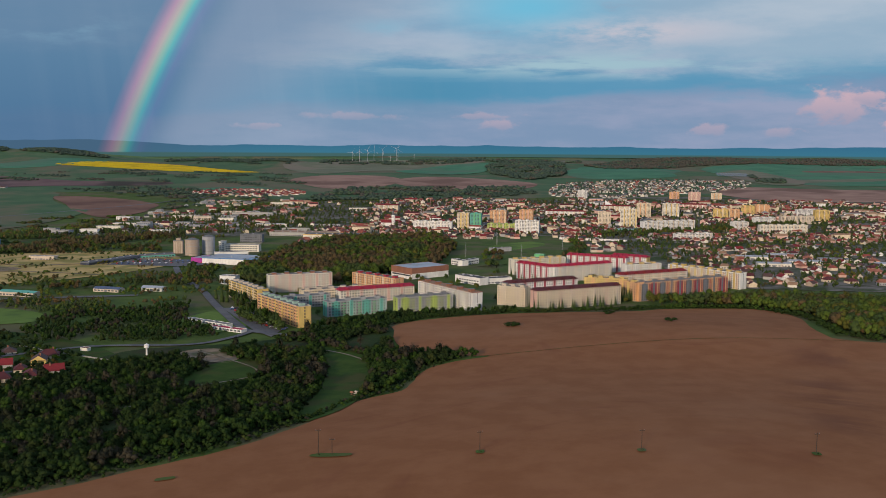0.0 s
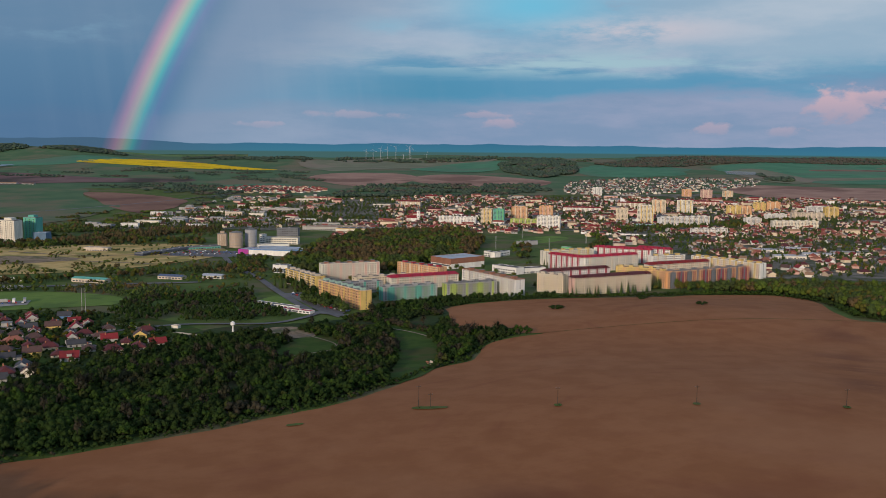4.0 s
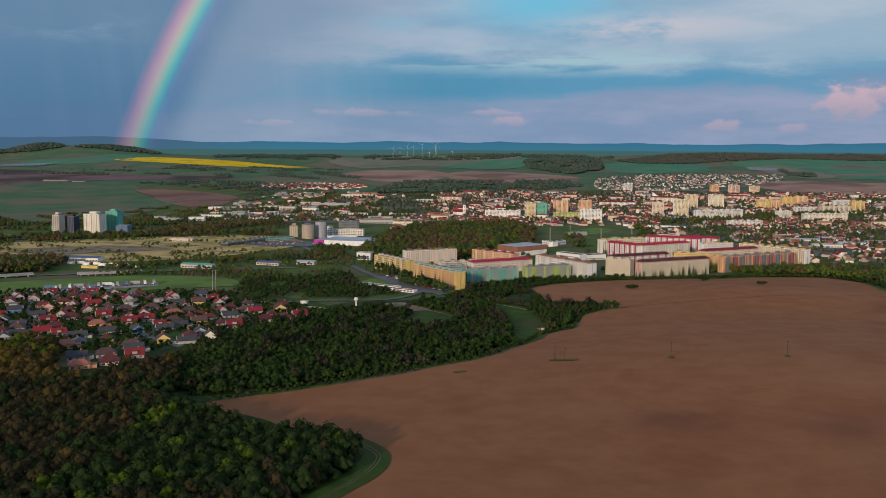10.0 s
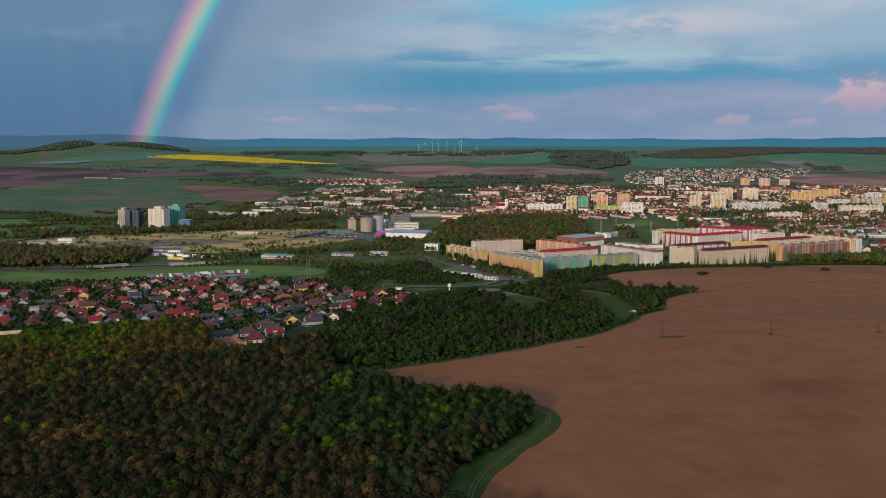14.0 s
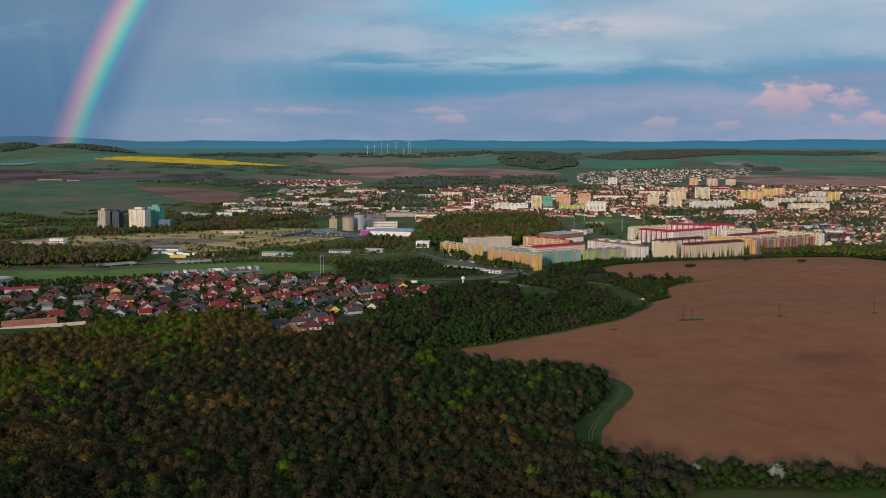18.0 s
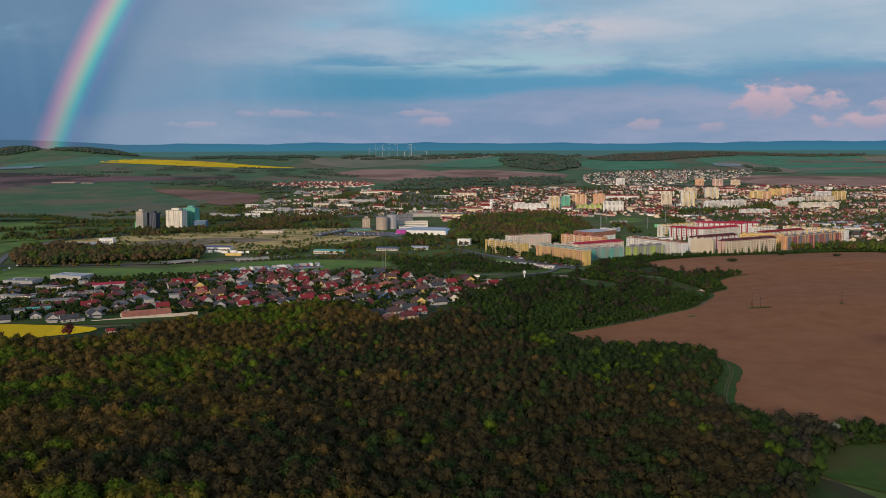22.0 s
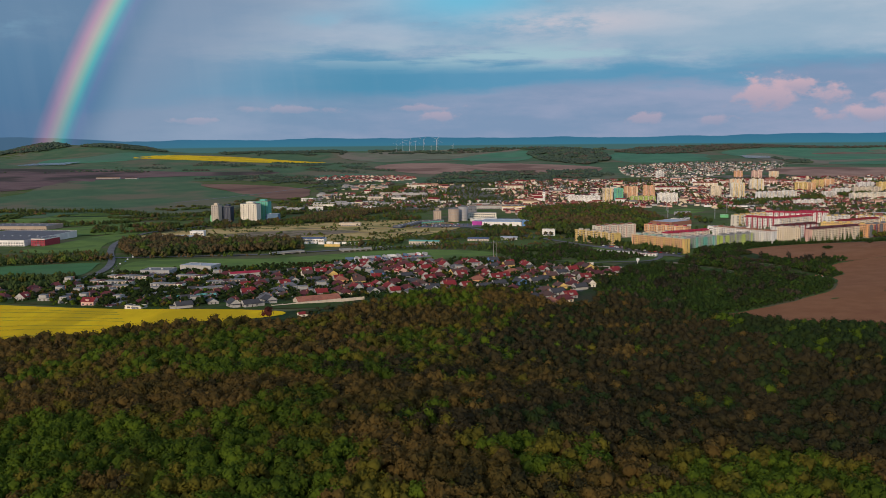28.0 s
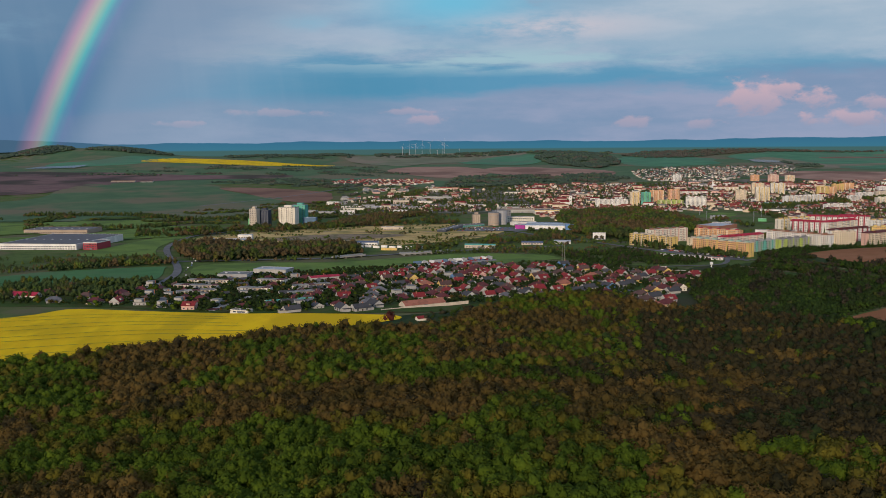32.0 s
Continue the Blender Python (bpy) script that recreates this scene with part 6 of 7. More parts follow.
def scatter(poly, step, seed, jitter=0.42):
    r = np.random.RandomState(seed)
    xs, ys = [p[0] for p in poly], [p[1] for p in poly]
    gx, gy = np.meshgrid(np.arange(min(xs), max(xs), step), np.arange(min(ys), max(ys), step * 0.87))
    gx = gx + (np.arange(gx.shape[0]) % 2)[:, None] * step / 2
    gx, gy = (gx + r.uniform(-jitter, jitter, gx.shape) * step).ravel(), (gy + r.uniform(-jitter, jitter, gy.shape) * step).ravel()
    ok = inside(poly, gx, gy)
    return gx[ok], gy[ok]


def patchy(x, y, size, seed):
    return np.array([noise.noise((a / size, b / size, seed)) for a, b in zip(x, y)])


def clear_of(x, y, far):
    """Keeps what stands clear of the houses."""
    ok = np.ones(len(x), bool)
    for hx, hy, hr in TAKEN:
        ok &= (x - hx) ** 2 + (y - hy) ** 2 > (hr + far) ** 2
    return ok


def pick(r, n, weights):
    """Foliage slots 1.. by weight."""
    return r.choice(np.arange(1, 1 + len(weights)), size=n, p=np.array(weights) / sum(weights))


def in_groups(x, y, weights, size, seed):
    """Foliage slots by weight, in patches: neighbours mostly share their colour."""
    r = np.random.RandomState(seed)
    v = patchy(x, y, size, seed * 1.7) + 0.6 * patchy(x, y, size * 0.4, seed * 0.7) + r.normal(size=len(x)) * 0.07
    rank = np.empty(len(x))
    rank[np.argsort(v)] = (np.arange(len(x)) + 0.5) / max(len(x), 1)
    order = (1, 5, 2, 3, 4)
    share = np.cumsum([weights[k - 1] for k in order]) / sum(weights)
    return np.array(order)[np.minimum(np.searchsorted(share, rank), 4)]


# the big wood on the hill
WOOD = [(-740, 230), (-810, 340), (-760, 368), (-693, 400), (-628, 434), (-583, 430), (-545, 456), (-502, 460), (-474, 446), (-456, 436), (-438, 462), (-412, 504), (-385, 545), (-362, 590), (-340, 610), (-305, 632), (-284, 630), (-270, 590), (-258, 540), (-230, 526), (-210, 560), (-192, 585),
        (-172, 520), (-168, 476), (-142, 455), (-120, 437), (-98, 417), (-70, 418), (-55, 398), (-56, 372), (-76, 330), (-95, 300), (-98, 262), (-100, 200), (-115, 140), (-200, 95), (-330, 45), (-520, 75), (-625, 110)]
x, y = scatter(WOOD, 7.2, 5)
r_ = np.random.RandomState(6)
green = patchy(x, y, 60, 1.5) + 0.5 * patchy(x, y, 22, 4.5)
lot = green + r_.uniform(-.07, .07, len(x))
sp = np.where(lot > 0.16, np.where(r_.rand(len(x)) < 0.72, 3, 2), np.where(lot > -0.05, np.where(r_.rand(len(x)) < 0.55, 2, 1), np.where(r_.rand(len(x)) < 0.9, 1, 5)))
lush = (x + 0.5 * y + r_.uniform(-60, 60, len(x)) < -320) & (green > -0.12) & (y < 330)
sp = np.where(lush, np.where(lot > 0.12, np.where(r_.rand(len(x)) < 0.75, 3, 2), np.where(r_.rand(len(x)) < 0.5, 2, 1)), sp)
knoll = ((x + 330) / 95) ** 2 + ((y - 350) / 48) ** 2 < 1 + 1.2 * green
sp = np.where(knoll, pick(r_, len(x), (1.0, 2.5, 4.0, 0.3, 0.1)), sp)
rim = (y > 415) & (x < -480)
sp = np.where(rim, pick(r_, len(x), (6.0, 1.4, 0.5, 0.2, 0.8)), sp)
# cloud shade over the wood's right part, put into darker, greyer crowns
cloud_dim = (x + 110 * green + r_.uniform(-45, 45, len(x)) > -345 + 0.25 * (y - 200)) & (y > 120)
sp = np.where(cloud_dim, pick(r_, len(x), (0.25, 0.03, 0.12, 1.6, 6.0)), sp)
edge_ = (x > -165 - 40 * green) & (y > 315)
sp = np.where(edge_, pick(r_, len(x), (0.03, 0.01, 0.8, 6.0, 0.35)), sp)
big = r_.uniform(.84, 1.06, len(x))
close = y < 255
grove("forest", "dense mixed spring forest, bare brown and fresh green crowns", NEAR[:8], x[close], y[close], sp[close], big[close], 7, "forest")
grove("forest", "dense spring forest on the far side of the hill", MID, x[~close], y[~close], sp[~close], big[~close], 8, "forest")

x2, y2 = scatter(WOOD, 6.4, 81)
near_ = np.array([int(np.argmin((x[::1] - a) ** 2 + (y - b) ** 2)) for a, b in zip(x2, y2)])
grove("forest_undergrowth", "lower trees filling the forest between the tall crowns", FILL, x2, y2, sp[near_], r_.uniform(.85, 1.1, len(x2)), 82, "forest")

x, y = scatter([(-700, -380), (-760, 120), (-625, 100), (-520, 65), (-330, 35), (-200, 85), (-120, 120), (-80, -60), (-120, -420)], 13, 9)
grove("forest", "spring forest going on behind the hill", WOODS, x, y, pick(r_, len(x), (4, 4, 2, 0.5, 0.5)), r_.uniform(.75, 1.0, len(x)), 10, "forest")

# the overgrown valley between village and field
SCRUB = [(-206, 590), (-190, 570), (-160, 505), (-140, 512), (-108, 530), (-58, 566), (-28, 592), (10, 626), (40, 680), (55, 722), (84, 752), (92, 778), (97, 802), (114, 829), (145, 844), (118, 856), (92, 862), (80, 880), (70, 972), (52, 985), (20, 960), (-10, 925),
         (-40, 870), (-70, 850), (-95, 830), (-130, 800), (-140, 750), (-160, 700), (-190, 660)]
x, y = scatter(SCRUB, 4.9, 15)
thin = patchy(x, y, 38, 2.0)
ok = (thin > -0.62) & clear_of(x, y, 3) & ~inside([(-50, 746), (-52, 784), (-44, 812), (-74, 842), (-70, 866), (-50, 870), (-34, 846), (-10, 828), (-4, 790), (-20, 740)], x, y)
ok &= ~inside([(26, 893), (58, 864), (68, 810), (70, 758), (61, 704), (44, 668), (34, 682), (39, 744), (37, 814)], x, y) & ((y < 880) | (thin > -0.1))
ok &= abs(y - 667 - 0.72 * (x + 103)) + 20 * ((x < -112) | (x > -58)) > 7
x, y = x[ok], y[ok]
r_ = np.random.RandomState(16)
sp = in_groups(x, y, (0.5, 1.0, 2.2, 6, 0.5), 24, 16)
low = (r_.rand(len(x)) < 0.5) | (y > 860)
grove("scrub_bushes", "dark green bushes filling the valley", BUSH_MID, x[low], y[low], sp[low], r_.uniform(.8, 1.35, low.sum()), 19, "bushes", leafage=VALE)
x2, y2 = scatter(SCRUB, 5.4, 84)
keep_ = np.array([((x - a) ** 2 + (y - b) ** 2).min() < 10 for a, b in zip(x2, y2)])
x2, y2 = x2[keep_], y2[keep_]
grove("scrub_thicket", "low dense thicket under the scrub trees", FILL, x2, y2, pick(r_, len(x2), (0.0, 0.0, 0.2, 8, 0.8)), r_.uniform(.30, .42, len(x2)), 85, "bushes", leafage=VALE)
grove("scrub_trees", "dark green scrub trees filling the valley", MID, x[~low], y[~low], sp[~low], r_.uniform(.42, .72, (~low).sum()), 17, "trees", leafage=VALE)
ok = patchy(x, y, 25, 7.0) > 0.15
grove("tall_bare_trees", "tall bare trees standing in the scrub", NEAR[8:], x[ok][::14], y[ok][::14], np.full(len(x[ok][::14]), 5), np.full(len(x[ok][::14]), 0.9), 18, "trees", leafage=VALE)

x, y = scatter([(-150, 500), (-104, 531), (-56, 567), (-26, 593), (12, 629), (44, 684), (58, 722), (86, 752), (93, 780), (99, 805), (116, 831), (120, 826), (103, 799), (96, 770), (89, 745), (61, 715), (47, 676), (16, 621), (-24, 584), (-56, 557), (-107, 521), (-139, 499)], 3.6, 23)
grove("verge_bushes", "low dark bushes along the field edge", BUSH, x, y, pick(r_, len(x), (0.1, 0.1, 0.6, 6, 0.4)), r_.uniform(.4, .8, len(x)), 24, "bushes", leafage=VALE)

# belts, copses and hedges
def copse(label, poly, step, weights, seed, shapes=None, size=(.6, 1.0), thin_=-1.0, patch=40, name="copse"):
    shapes = shapes or (WOODS if name in ("far_woods", "far_hedges") else LITE if seed in (32, 40, 42) else FAR)
    x, y = scatter(poly, step, seed)
    if not len(x):
        return
    ok = clear_of(x, y, -2.5 if name == "garden_trees" else 2)
    if thin_ > -1:
        ok &= patchy(x, y, patch, seed) > thin_
    x, y = x[ok], y[ok]
    r = np.random.RandomState(seed)
    leafage = VALE if seed in (31, 32, 40, 54, 64, 67, 68, 69, 86, 89) else FOLIAGE if poly[0][1] < 705 else HAZY_HILLS if poly[0][1] > 2600 else VALLEY
    grove(name, label, shapes, x, y, in_groups(x, y, weights, 55 if seed == 34 else 26 if leafage is not HAZY_HILLS else 90, seed), r.uniform(*size, len(x)), seed + 1, leafage=leafage)


copse("green bushes between the field and the blocks", [(20, 985), (60, 990), (100, 1028), (180, 1058), (296, 1070), (336, 1090), (424, 1096), (424, 1086), (338, 1081), (296, 1061), (181, 1049), (106, 1018), (72, 978)], 3.8, (0.1, .6, 2.4, 4, 0.1), 31, BUSH_MID, (.6, 1.0), name="hedge")
copse("green trees below the estate", [(0, 960), (20, 990), (60, 1022), (100, 1045), (150, 1052), (100, 1030), (60, 985)], 6.5, (0.2, .4, 1.6, 5, 0.2), 32, size=(.5, .85))
copse("dark wood at the field's upper edge", [(350, 1096), (372, 1120), (440, 1135), (520, 1135), (600, 1090), (640, 1000), (560, 960), (470, 905), (450, 920), (462, 1030), (430, 1090)], 7.2, (0.7, 1.2, 3.2, 3.4, 0.5), 33, MID, (.8, 1.25))
copse("dark trees standing close before the blocks", [(4, 960), (20, 1000), (70, 1036), (130, 1062), (190, 1072), (200, 1062), (120, 1042), (70, 1006), (30, 960), (10, 935)], 7.5, (0.3, 0.5, 1.2, 5, 0.1), 64, LITE, (.38, .66))
copse("dark trees between the car park and the yellow block", [(-112, 1186), (-86, 1104), (-60, 1040), (-32, 975), (-16, 973), (-24, 1008), (-50, 1062), (-75, 1124), (-104, 1198)], 7, (0.3, 1.4, 2.4, 5, 0.2), 86, MID, (.5, .95), -0.12, 16)
copse("brown and green trees round the sports ground", [(182, 1425), (186, 1600), (206, 1640), (232, 1625), (212, 1560), (206, 1430)], 9, (2.5, 1, 2, 2, 0.5), 87, MID, (.5, .95), 0.0, 30)
copse("trees along the far side of the sports ground", [(300, 1560), (345, 1700), (352, 1850), (368, 1850), (362, 1690), (318, 1550)], 8, (0.6, 1, 2, 4, 0.3), 88, MID, (.5, .9), -0.1, 30)
copse("mixed park trees behind the estate", [(-140, 1360), (-115, 1640), (-60, 1820), (117, 1880), (150, 1700), (115, 1420), (60, 1360), (10, 1250), (-100, 1230)], 9.6, (3.2, 1.4, 2.6, 2.4, 0.6), 34, MID, (.8, 1.4))
copse("bare brown wood beside the road", [(-772, 1240), (-728, 1268), (-637, 1235), (-500, 1200), (-492, 1090), (-608, 1050), (-700, 1030), (-735, 1100)], 8, (4, .8, 1.4, 1.0, 3.2), 35, MID, (.7, 1.2), -0.4, 30)
copse("green trees round the wasteland", [(-900, 1500), (-700, 1600), (-560, 1640), (-330, 1700), (-300, 1620), (-480, 1560), (-700, 1440), (-860, 1400)], 9, (1.6, 1.0, 1.8, 3, 1.2), 36, MID, (.5, .95), -0.05)
copse("garden trees and bushes of the village", [(-700, 700), (-700, 860), (-600, 900), (-430, 940), (-240, 940), (-130, 830), (-140, 740), (-230, 630), (-400, 600), (-560, 590)], 7, (.2, .2, .6, 6, 0.3), 37, BUSH, (.6, 1.3), -0.3, 30, name="garden_trees")
copse("line of trees behind the meadow", [(-880, 1000), (-740, 1050), (-720, 1010), (-860, 950)], 7, (1, 1.5, 1.5, 3, 0.3), 38)
copse("line of trees before the main road", [(-690, 1025), (-520, 1030), (-372, 1096), (-230, 1120), (-120, 1010), (-240, 1040), (-372, 1080), (-600, 1015)], 7.5, (0.8, 1.0, 1.6, 3, 0.4), 39, size=(.4, .8), thin_=-0.05)
copse("thicket between village and estate", [(-235, 950), (-240, 1040), (-130, 1100), (-110, 1010), (-60, 930), (-100, 900), (-200, 900)], 5.5, (1.0, 1.0, 1.8, 4, 0.6), 40, size=(.3, .65), thin_=-0.3, patch=30)
copse("trees between depots and car park", [(-420, 1120), (-330, 1180), (-120, 1240), (-100, 1360), (-210, 1420), (-260, 1250), (-330, 1210), (-450, 1140)], 9, (1.2, 1.0, 1.8, 3, 0.8), 41, MID, (.45, .85), thin_=0.0)
copse("dark garden trees beside the road", [(-900, 760), (-844, 844), (-715, 834), (-699, 760), (-731, 711), (-784, 719), (-880, 700)], 6.2, (0.2, .4, 1, 5, 0.2), 42, size=(.5, .85), thin_=-0.3)
copse("trees and bushes round the last gardens", [(-890, 690), (-809, 690), (-744, 668), (-661, 625), (-612, 590), (-540, 566), (-520, 600), (-590, 640), (-600, 720), (-690, 740), (-790, 715), (-890, 735)], 7, (0.3, .5, 1.2, 5, 0.2), 60, BUSH, (.7, 1.5), -0.2, 26, name="garden_trees")
copse("bushy belt behind the corn field", [(-1050, 1050), (-969, 1099), (-880, 1131), (-763, 1111), (-742, 1020), (-809, 995), (-905, 928), (-1020, 900)], 7.5, (0.8, 1.0, 1.6, 3.5, 0.5), 61, size=(.35, .65), thin_=-0.05)
copse("dark hedges between the pale green fields", [(-1120, 1600), (-981, 1590), (-860, 1630), (-850, 1660), (-1000, 1620), (-1110, 1640)], 9, (0.4, 1, 1, 5, 0.2), 62, size=(.6, 1.0))
copse("dark hedges below the far slope", [(-1250, 1990), (-1005, 1955), (-860, 1790), (-700, 1790), (-690, 1830), (-850, 1840), (-990, 1990), (-1240, 2040)], 10, (0.4, 1, 1, 5, 0.2), 63, size=(.7, 1.1))
copse("trees among the town houses", [(-500, 1900), (-300, 2650), (300, 2750), (1000, 2750), (1700, 2500), (1700, 1700), (1100, 1300), (480, 1230), (420, 1700), (360, 1900), (0, 1980)], 15.5, (0.2, .4, 1.4, 5, 0.3), 43, size=(.5, .95), thin_=-0.3, patch=90, name="town_trees")
copse("trees hiding the valley works", [(-760, 1760), (-690, 1960), (-560, 2250), (-420, 2480), (-300, 2650), (-180, 2500), (-150, 1950), (-330, 1760), (-520, 1680)], 13, (1.0, .8, 1.5, 4, 0.8), 65, FAR, (.5, .9), 0.0, 90, name="town_trees")
copse("low bushes dotted over the wasteland", [(-780, 1320), (-720, 1450), (-560, 1560), (-330, 1620), (-240, 1470), (-330, 1280), (-480, 1210), (-640, 1260)], 10, (0.6, 1.2, 1.6, 2.5, 0.6), 66, BUSH, (.5, 1.2), 0.18, 45, name="wasteland_bushes")
copse("garden trees between the terraces", [(-740, 690), (-700, 810), (-600, 870), (-520, 800), (-470, 640), (-540, 585), (-640, 630)], 7, (.3, .3, .8, 6, 0.3), 76, BUSH, (.7, 1.5), -0.3, 26, name="garden_trees")
copse("small trees between forest and village", [(-470, 470), (-455, 520), (-420, 560), (-360, 580), (-300, 612), (-330, 590), (-385, 530), (-425, 500), (-450, 460)], 9, (1.2, .8, 1, 2.5, 0.6), 67, BUSH, (.7, 1.3), -0.2, 30, name="garden_trees")
copse("low green bushes before the dark wood", [(345, 1092), (430, 1088), (460, 1028), (447, 920), (470, 903), (462, 898), (438, 918), (452, 1026), (424, 1082), (345, 1086)], 4.5, (0.1, .3, 2, 5, 0.1), 68, BUSH, (.7, 1.4), name="hedge")
copse("tree avenue through the town", [(420, 1960), (640, 2060), (740, 2170), (900, 2240), (910, 2200), (760, 2120), (650, 2010), (430, 1920)], 11, (0.6, 1, 2.4, 3.5, 0.1), 44, size=(.9, 1.4))
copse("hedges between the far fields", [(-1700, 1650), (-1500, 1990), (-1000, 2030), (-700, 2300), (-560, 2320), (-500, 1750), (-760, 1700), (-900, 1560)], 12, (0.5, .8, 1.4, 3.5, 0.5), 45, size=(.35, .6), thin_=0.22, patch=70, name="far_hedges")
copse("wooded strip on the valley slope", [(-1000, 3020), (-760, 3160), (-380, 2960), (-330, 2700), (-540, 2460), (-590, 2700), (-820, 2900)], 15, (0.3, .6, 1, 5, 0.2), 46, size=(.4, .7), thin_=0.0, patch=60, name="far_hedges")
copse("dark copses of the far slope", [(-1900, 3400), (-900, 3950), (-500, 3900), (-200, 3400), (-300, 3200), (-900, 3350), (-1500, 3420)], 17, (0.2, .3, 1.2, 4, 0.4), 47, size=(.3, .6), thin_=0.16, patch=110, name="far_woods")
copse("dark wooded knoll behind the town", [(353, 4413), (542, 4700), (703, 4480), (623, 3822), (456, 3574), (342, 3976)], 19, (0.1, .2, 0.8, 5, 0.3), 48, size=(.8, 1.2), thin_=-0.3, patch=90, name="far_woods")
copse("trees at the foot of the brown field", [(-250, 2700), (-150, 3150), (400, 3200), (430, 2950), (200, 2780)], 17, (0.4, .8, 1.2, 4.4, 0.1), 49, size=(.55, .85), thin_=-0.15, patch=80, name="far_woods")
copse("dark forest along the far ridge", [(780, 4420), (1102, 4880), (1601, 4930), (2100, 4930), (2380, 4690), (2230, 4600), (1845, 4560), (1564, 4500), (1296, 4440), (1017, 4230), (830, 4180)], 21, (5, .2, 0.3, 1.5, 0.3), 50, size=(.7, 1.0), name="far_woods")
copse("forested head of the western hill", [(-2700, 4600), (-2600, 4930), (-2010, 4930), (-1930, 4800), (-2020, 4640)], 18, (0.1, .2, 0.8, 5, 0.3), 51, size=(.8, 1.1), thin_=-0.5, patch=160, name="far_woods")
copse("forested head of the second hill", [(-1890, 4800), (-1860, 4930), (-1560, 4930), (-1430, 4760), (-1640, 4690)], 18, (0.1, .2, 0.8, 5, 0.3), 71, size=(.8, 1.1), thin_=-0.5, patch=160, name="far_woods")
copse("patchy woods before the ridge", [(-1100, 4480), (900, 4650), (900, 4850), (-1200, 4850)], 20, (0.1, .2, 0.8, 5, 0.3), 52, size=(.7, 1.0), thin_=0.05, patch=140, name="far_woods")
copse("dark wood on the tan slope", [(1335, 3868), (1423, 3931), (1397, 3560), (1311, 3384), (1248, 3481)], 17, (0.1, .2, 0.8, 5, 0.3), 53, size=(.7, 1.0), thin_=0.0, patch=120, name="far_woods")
copse("bushes at the lower field corner", [(-98, 250), (-70, 246), (-30, 240), (60, 236), (60, 226), (-30, 222), (-72, 222), (-100, 215)], 3.8, (.3, .1, .25, 4, 1.2), 54, BUSH_NEAR, (.6, 1.3), name="hedge")
copse("mixed hedge trees at the lower field corner", [(-98, 246), (-60, 242), (10, 236), (70, 232), (70, 227), (0, 228), (-60, 232), (-100, 230)], 7, (1.2, .3, 1.0, 3, 2.0), 69, NEAR[:8], (.45, .8), -0.3, 20, name="hedge")
copse("brown trees of the forest edge at the lower meadow", [(-112, 250), (-96, 262), (-78, 246), (-58, 240), (-58, 226), (-66, 208), (-84, 186), (-108, 150), (-125, 160)], 6.5, (1.6, .3, .5, 1.2, 3.5), 89, NEAR[:8], (.65, .95), name="forest_edge")

copse("scattered bushes and young trees between the depots", [(-430, 1080), (-460, 1230), (-350, 1400), (-200, 1400), (-120, 1260), (-105, 1110), (-230, 1060)], 9, (0.6, 1.6, 2.4, 2, 0.4), 72, BUSH, (.6, 1.4), 0.12, 45, name="valley_bushes")
copse("bare brown trees beside the railway", [(-570, 1585), (-470, 1590), (-400, 1790), (-330, 1900), (-420, 1900), (-500, 1790)], 8, (4, .8, 0.5, 0.6, 3), 73, FAR, (.7, 1.2), -0.25, 45)
copse("trees along the railway through the valley works", [(-700, 1800), (-560, 2000), (-470, 2250), (-330, 2600), (-290, 2580), (-420, 2230), (-480, 1980), (-600, 1780)], 10, (0.8, .8, 1.5, 4, 0.5), 74, FAR, (.6, 1.1), -0.2, 70)

copse("garden trees on the terraced slope", [(431, 2853), (526, 3336), (715, 3560), (959, 3560), (1224, 3500), (1165, 3264), (838, 2969), (642, 2826)], 26, (0.2, .4, 1.4, 5, 0.3), 75, FAR, (.6, 1.0), -0.3, 70, name="town_trees")

# single trees that stand apart
SINGLE = {}


def single(kind, slot, label):
    shape = FIRS[0] if kind == "conifer" else (BUSH_NEAR[0] if kind == "bush" else NEAR[len(SINGLE) % 8])
    v, f, s, nn = shape
    t = thing(kind if kind != "tree" else "tree", pose(0, 0, 0), label, "tree" if kind != "bush" else "bush", "single " + kind + "s")
    for nm, sel, mat in (("trunk", s == 0, "bark"), ("crown", s == 1, ((FOLIAGE if kind == "bush" else VALLEY) + ("leaf_plum",))[slot])):
        ob = new(nm, mesh_from(nm, v, f[sel], [mat], smooth=True))
        if nm == "crown":
            soften(ob.data, nn)
        ob.parent = t
    SINGLE[(kind, slot)] = [t, False]


for kind, slot, label in (("conifer", 4, "dark green conifer with a pointed crown"), ("tree", 3, "fresh green broadleaf tree in spring"), ("tree", 1, "bare brown tree with swelling buds"),
                          ("tree", 2, "olive green broadleaf tree"), ("bush", 4, "low dark green bush in the field"), ("blossom_tree", 6, "small tree covered in white blossom"), ("plum_tree", 7, "copper-red plum tree at the forest edge"), ("tree", 4, "dark green broadleaf tree")):
    single(kind, slot, label)


def plant(kind, slot, x, y, size=1.0, flat=1.0):
    t, used = SINGLE[(kind, slot)]
    r = random.Random(int(x * 31 + y * 17))
    m = pose(x, y, h1(x, y), 0, 0, r.uniform(0, 360))
    s = size * r.uniform(.85, 1.15)
    if not used:
        SINGLE[(kind, slot)][1] = True
        t.matrix_world = m
    else:
        t = copy_thing(t, m)
    t.scale = (s, s, s * flat)
    return t


rr = random.Random(21)
for i in range(10):                                   # conifers before the yellow block
    plant("conifer", 4, -62 + 50 * i / 10 + rr.uniform(-6, 6), 1026 - 72 * i / 10 + rr.uniform(-6, 4), rr.uniform(.8, 1.15))
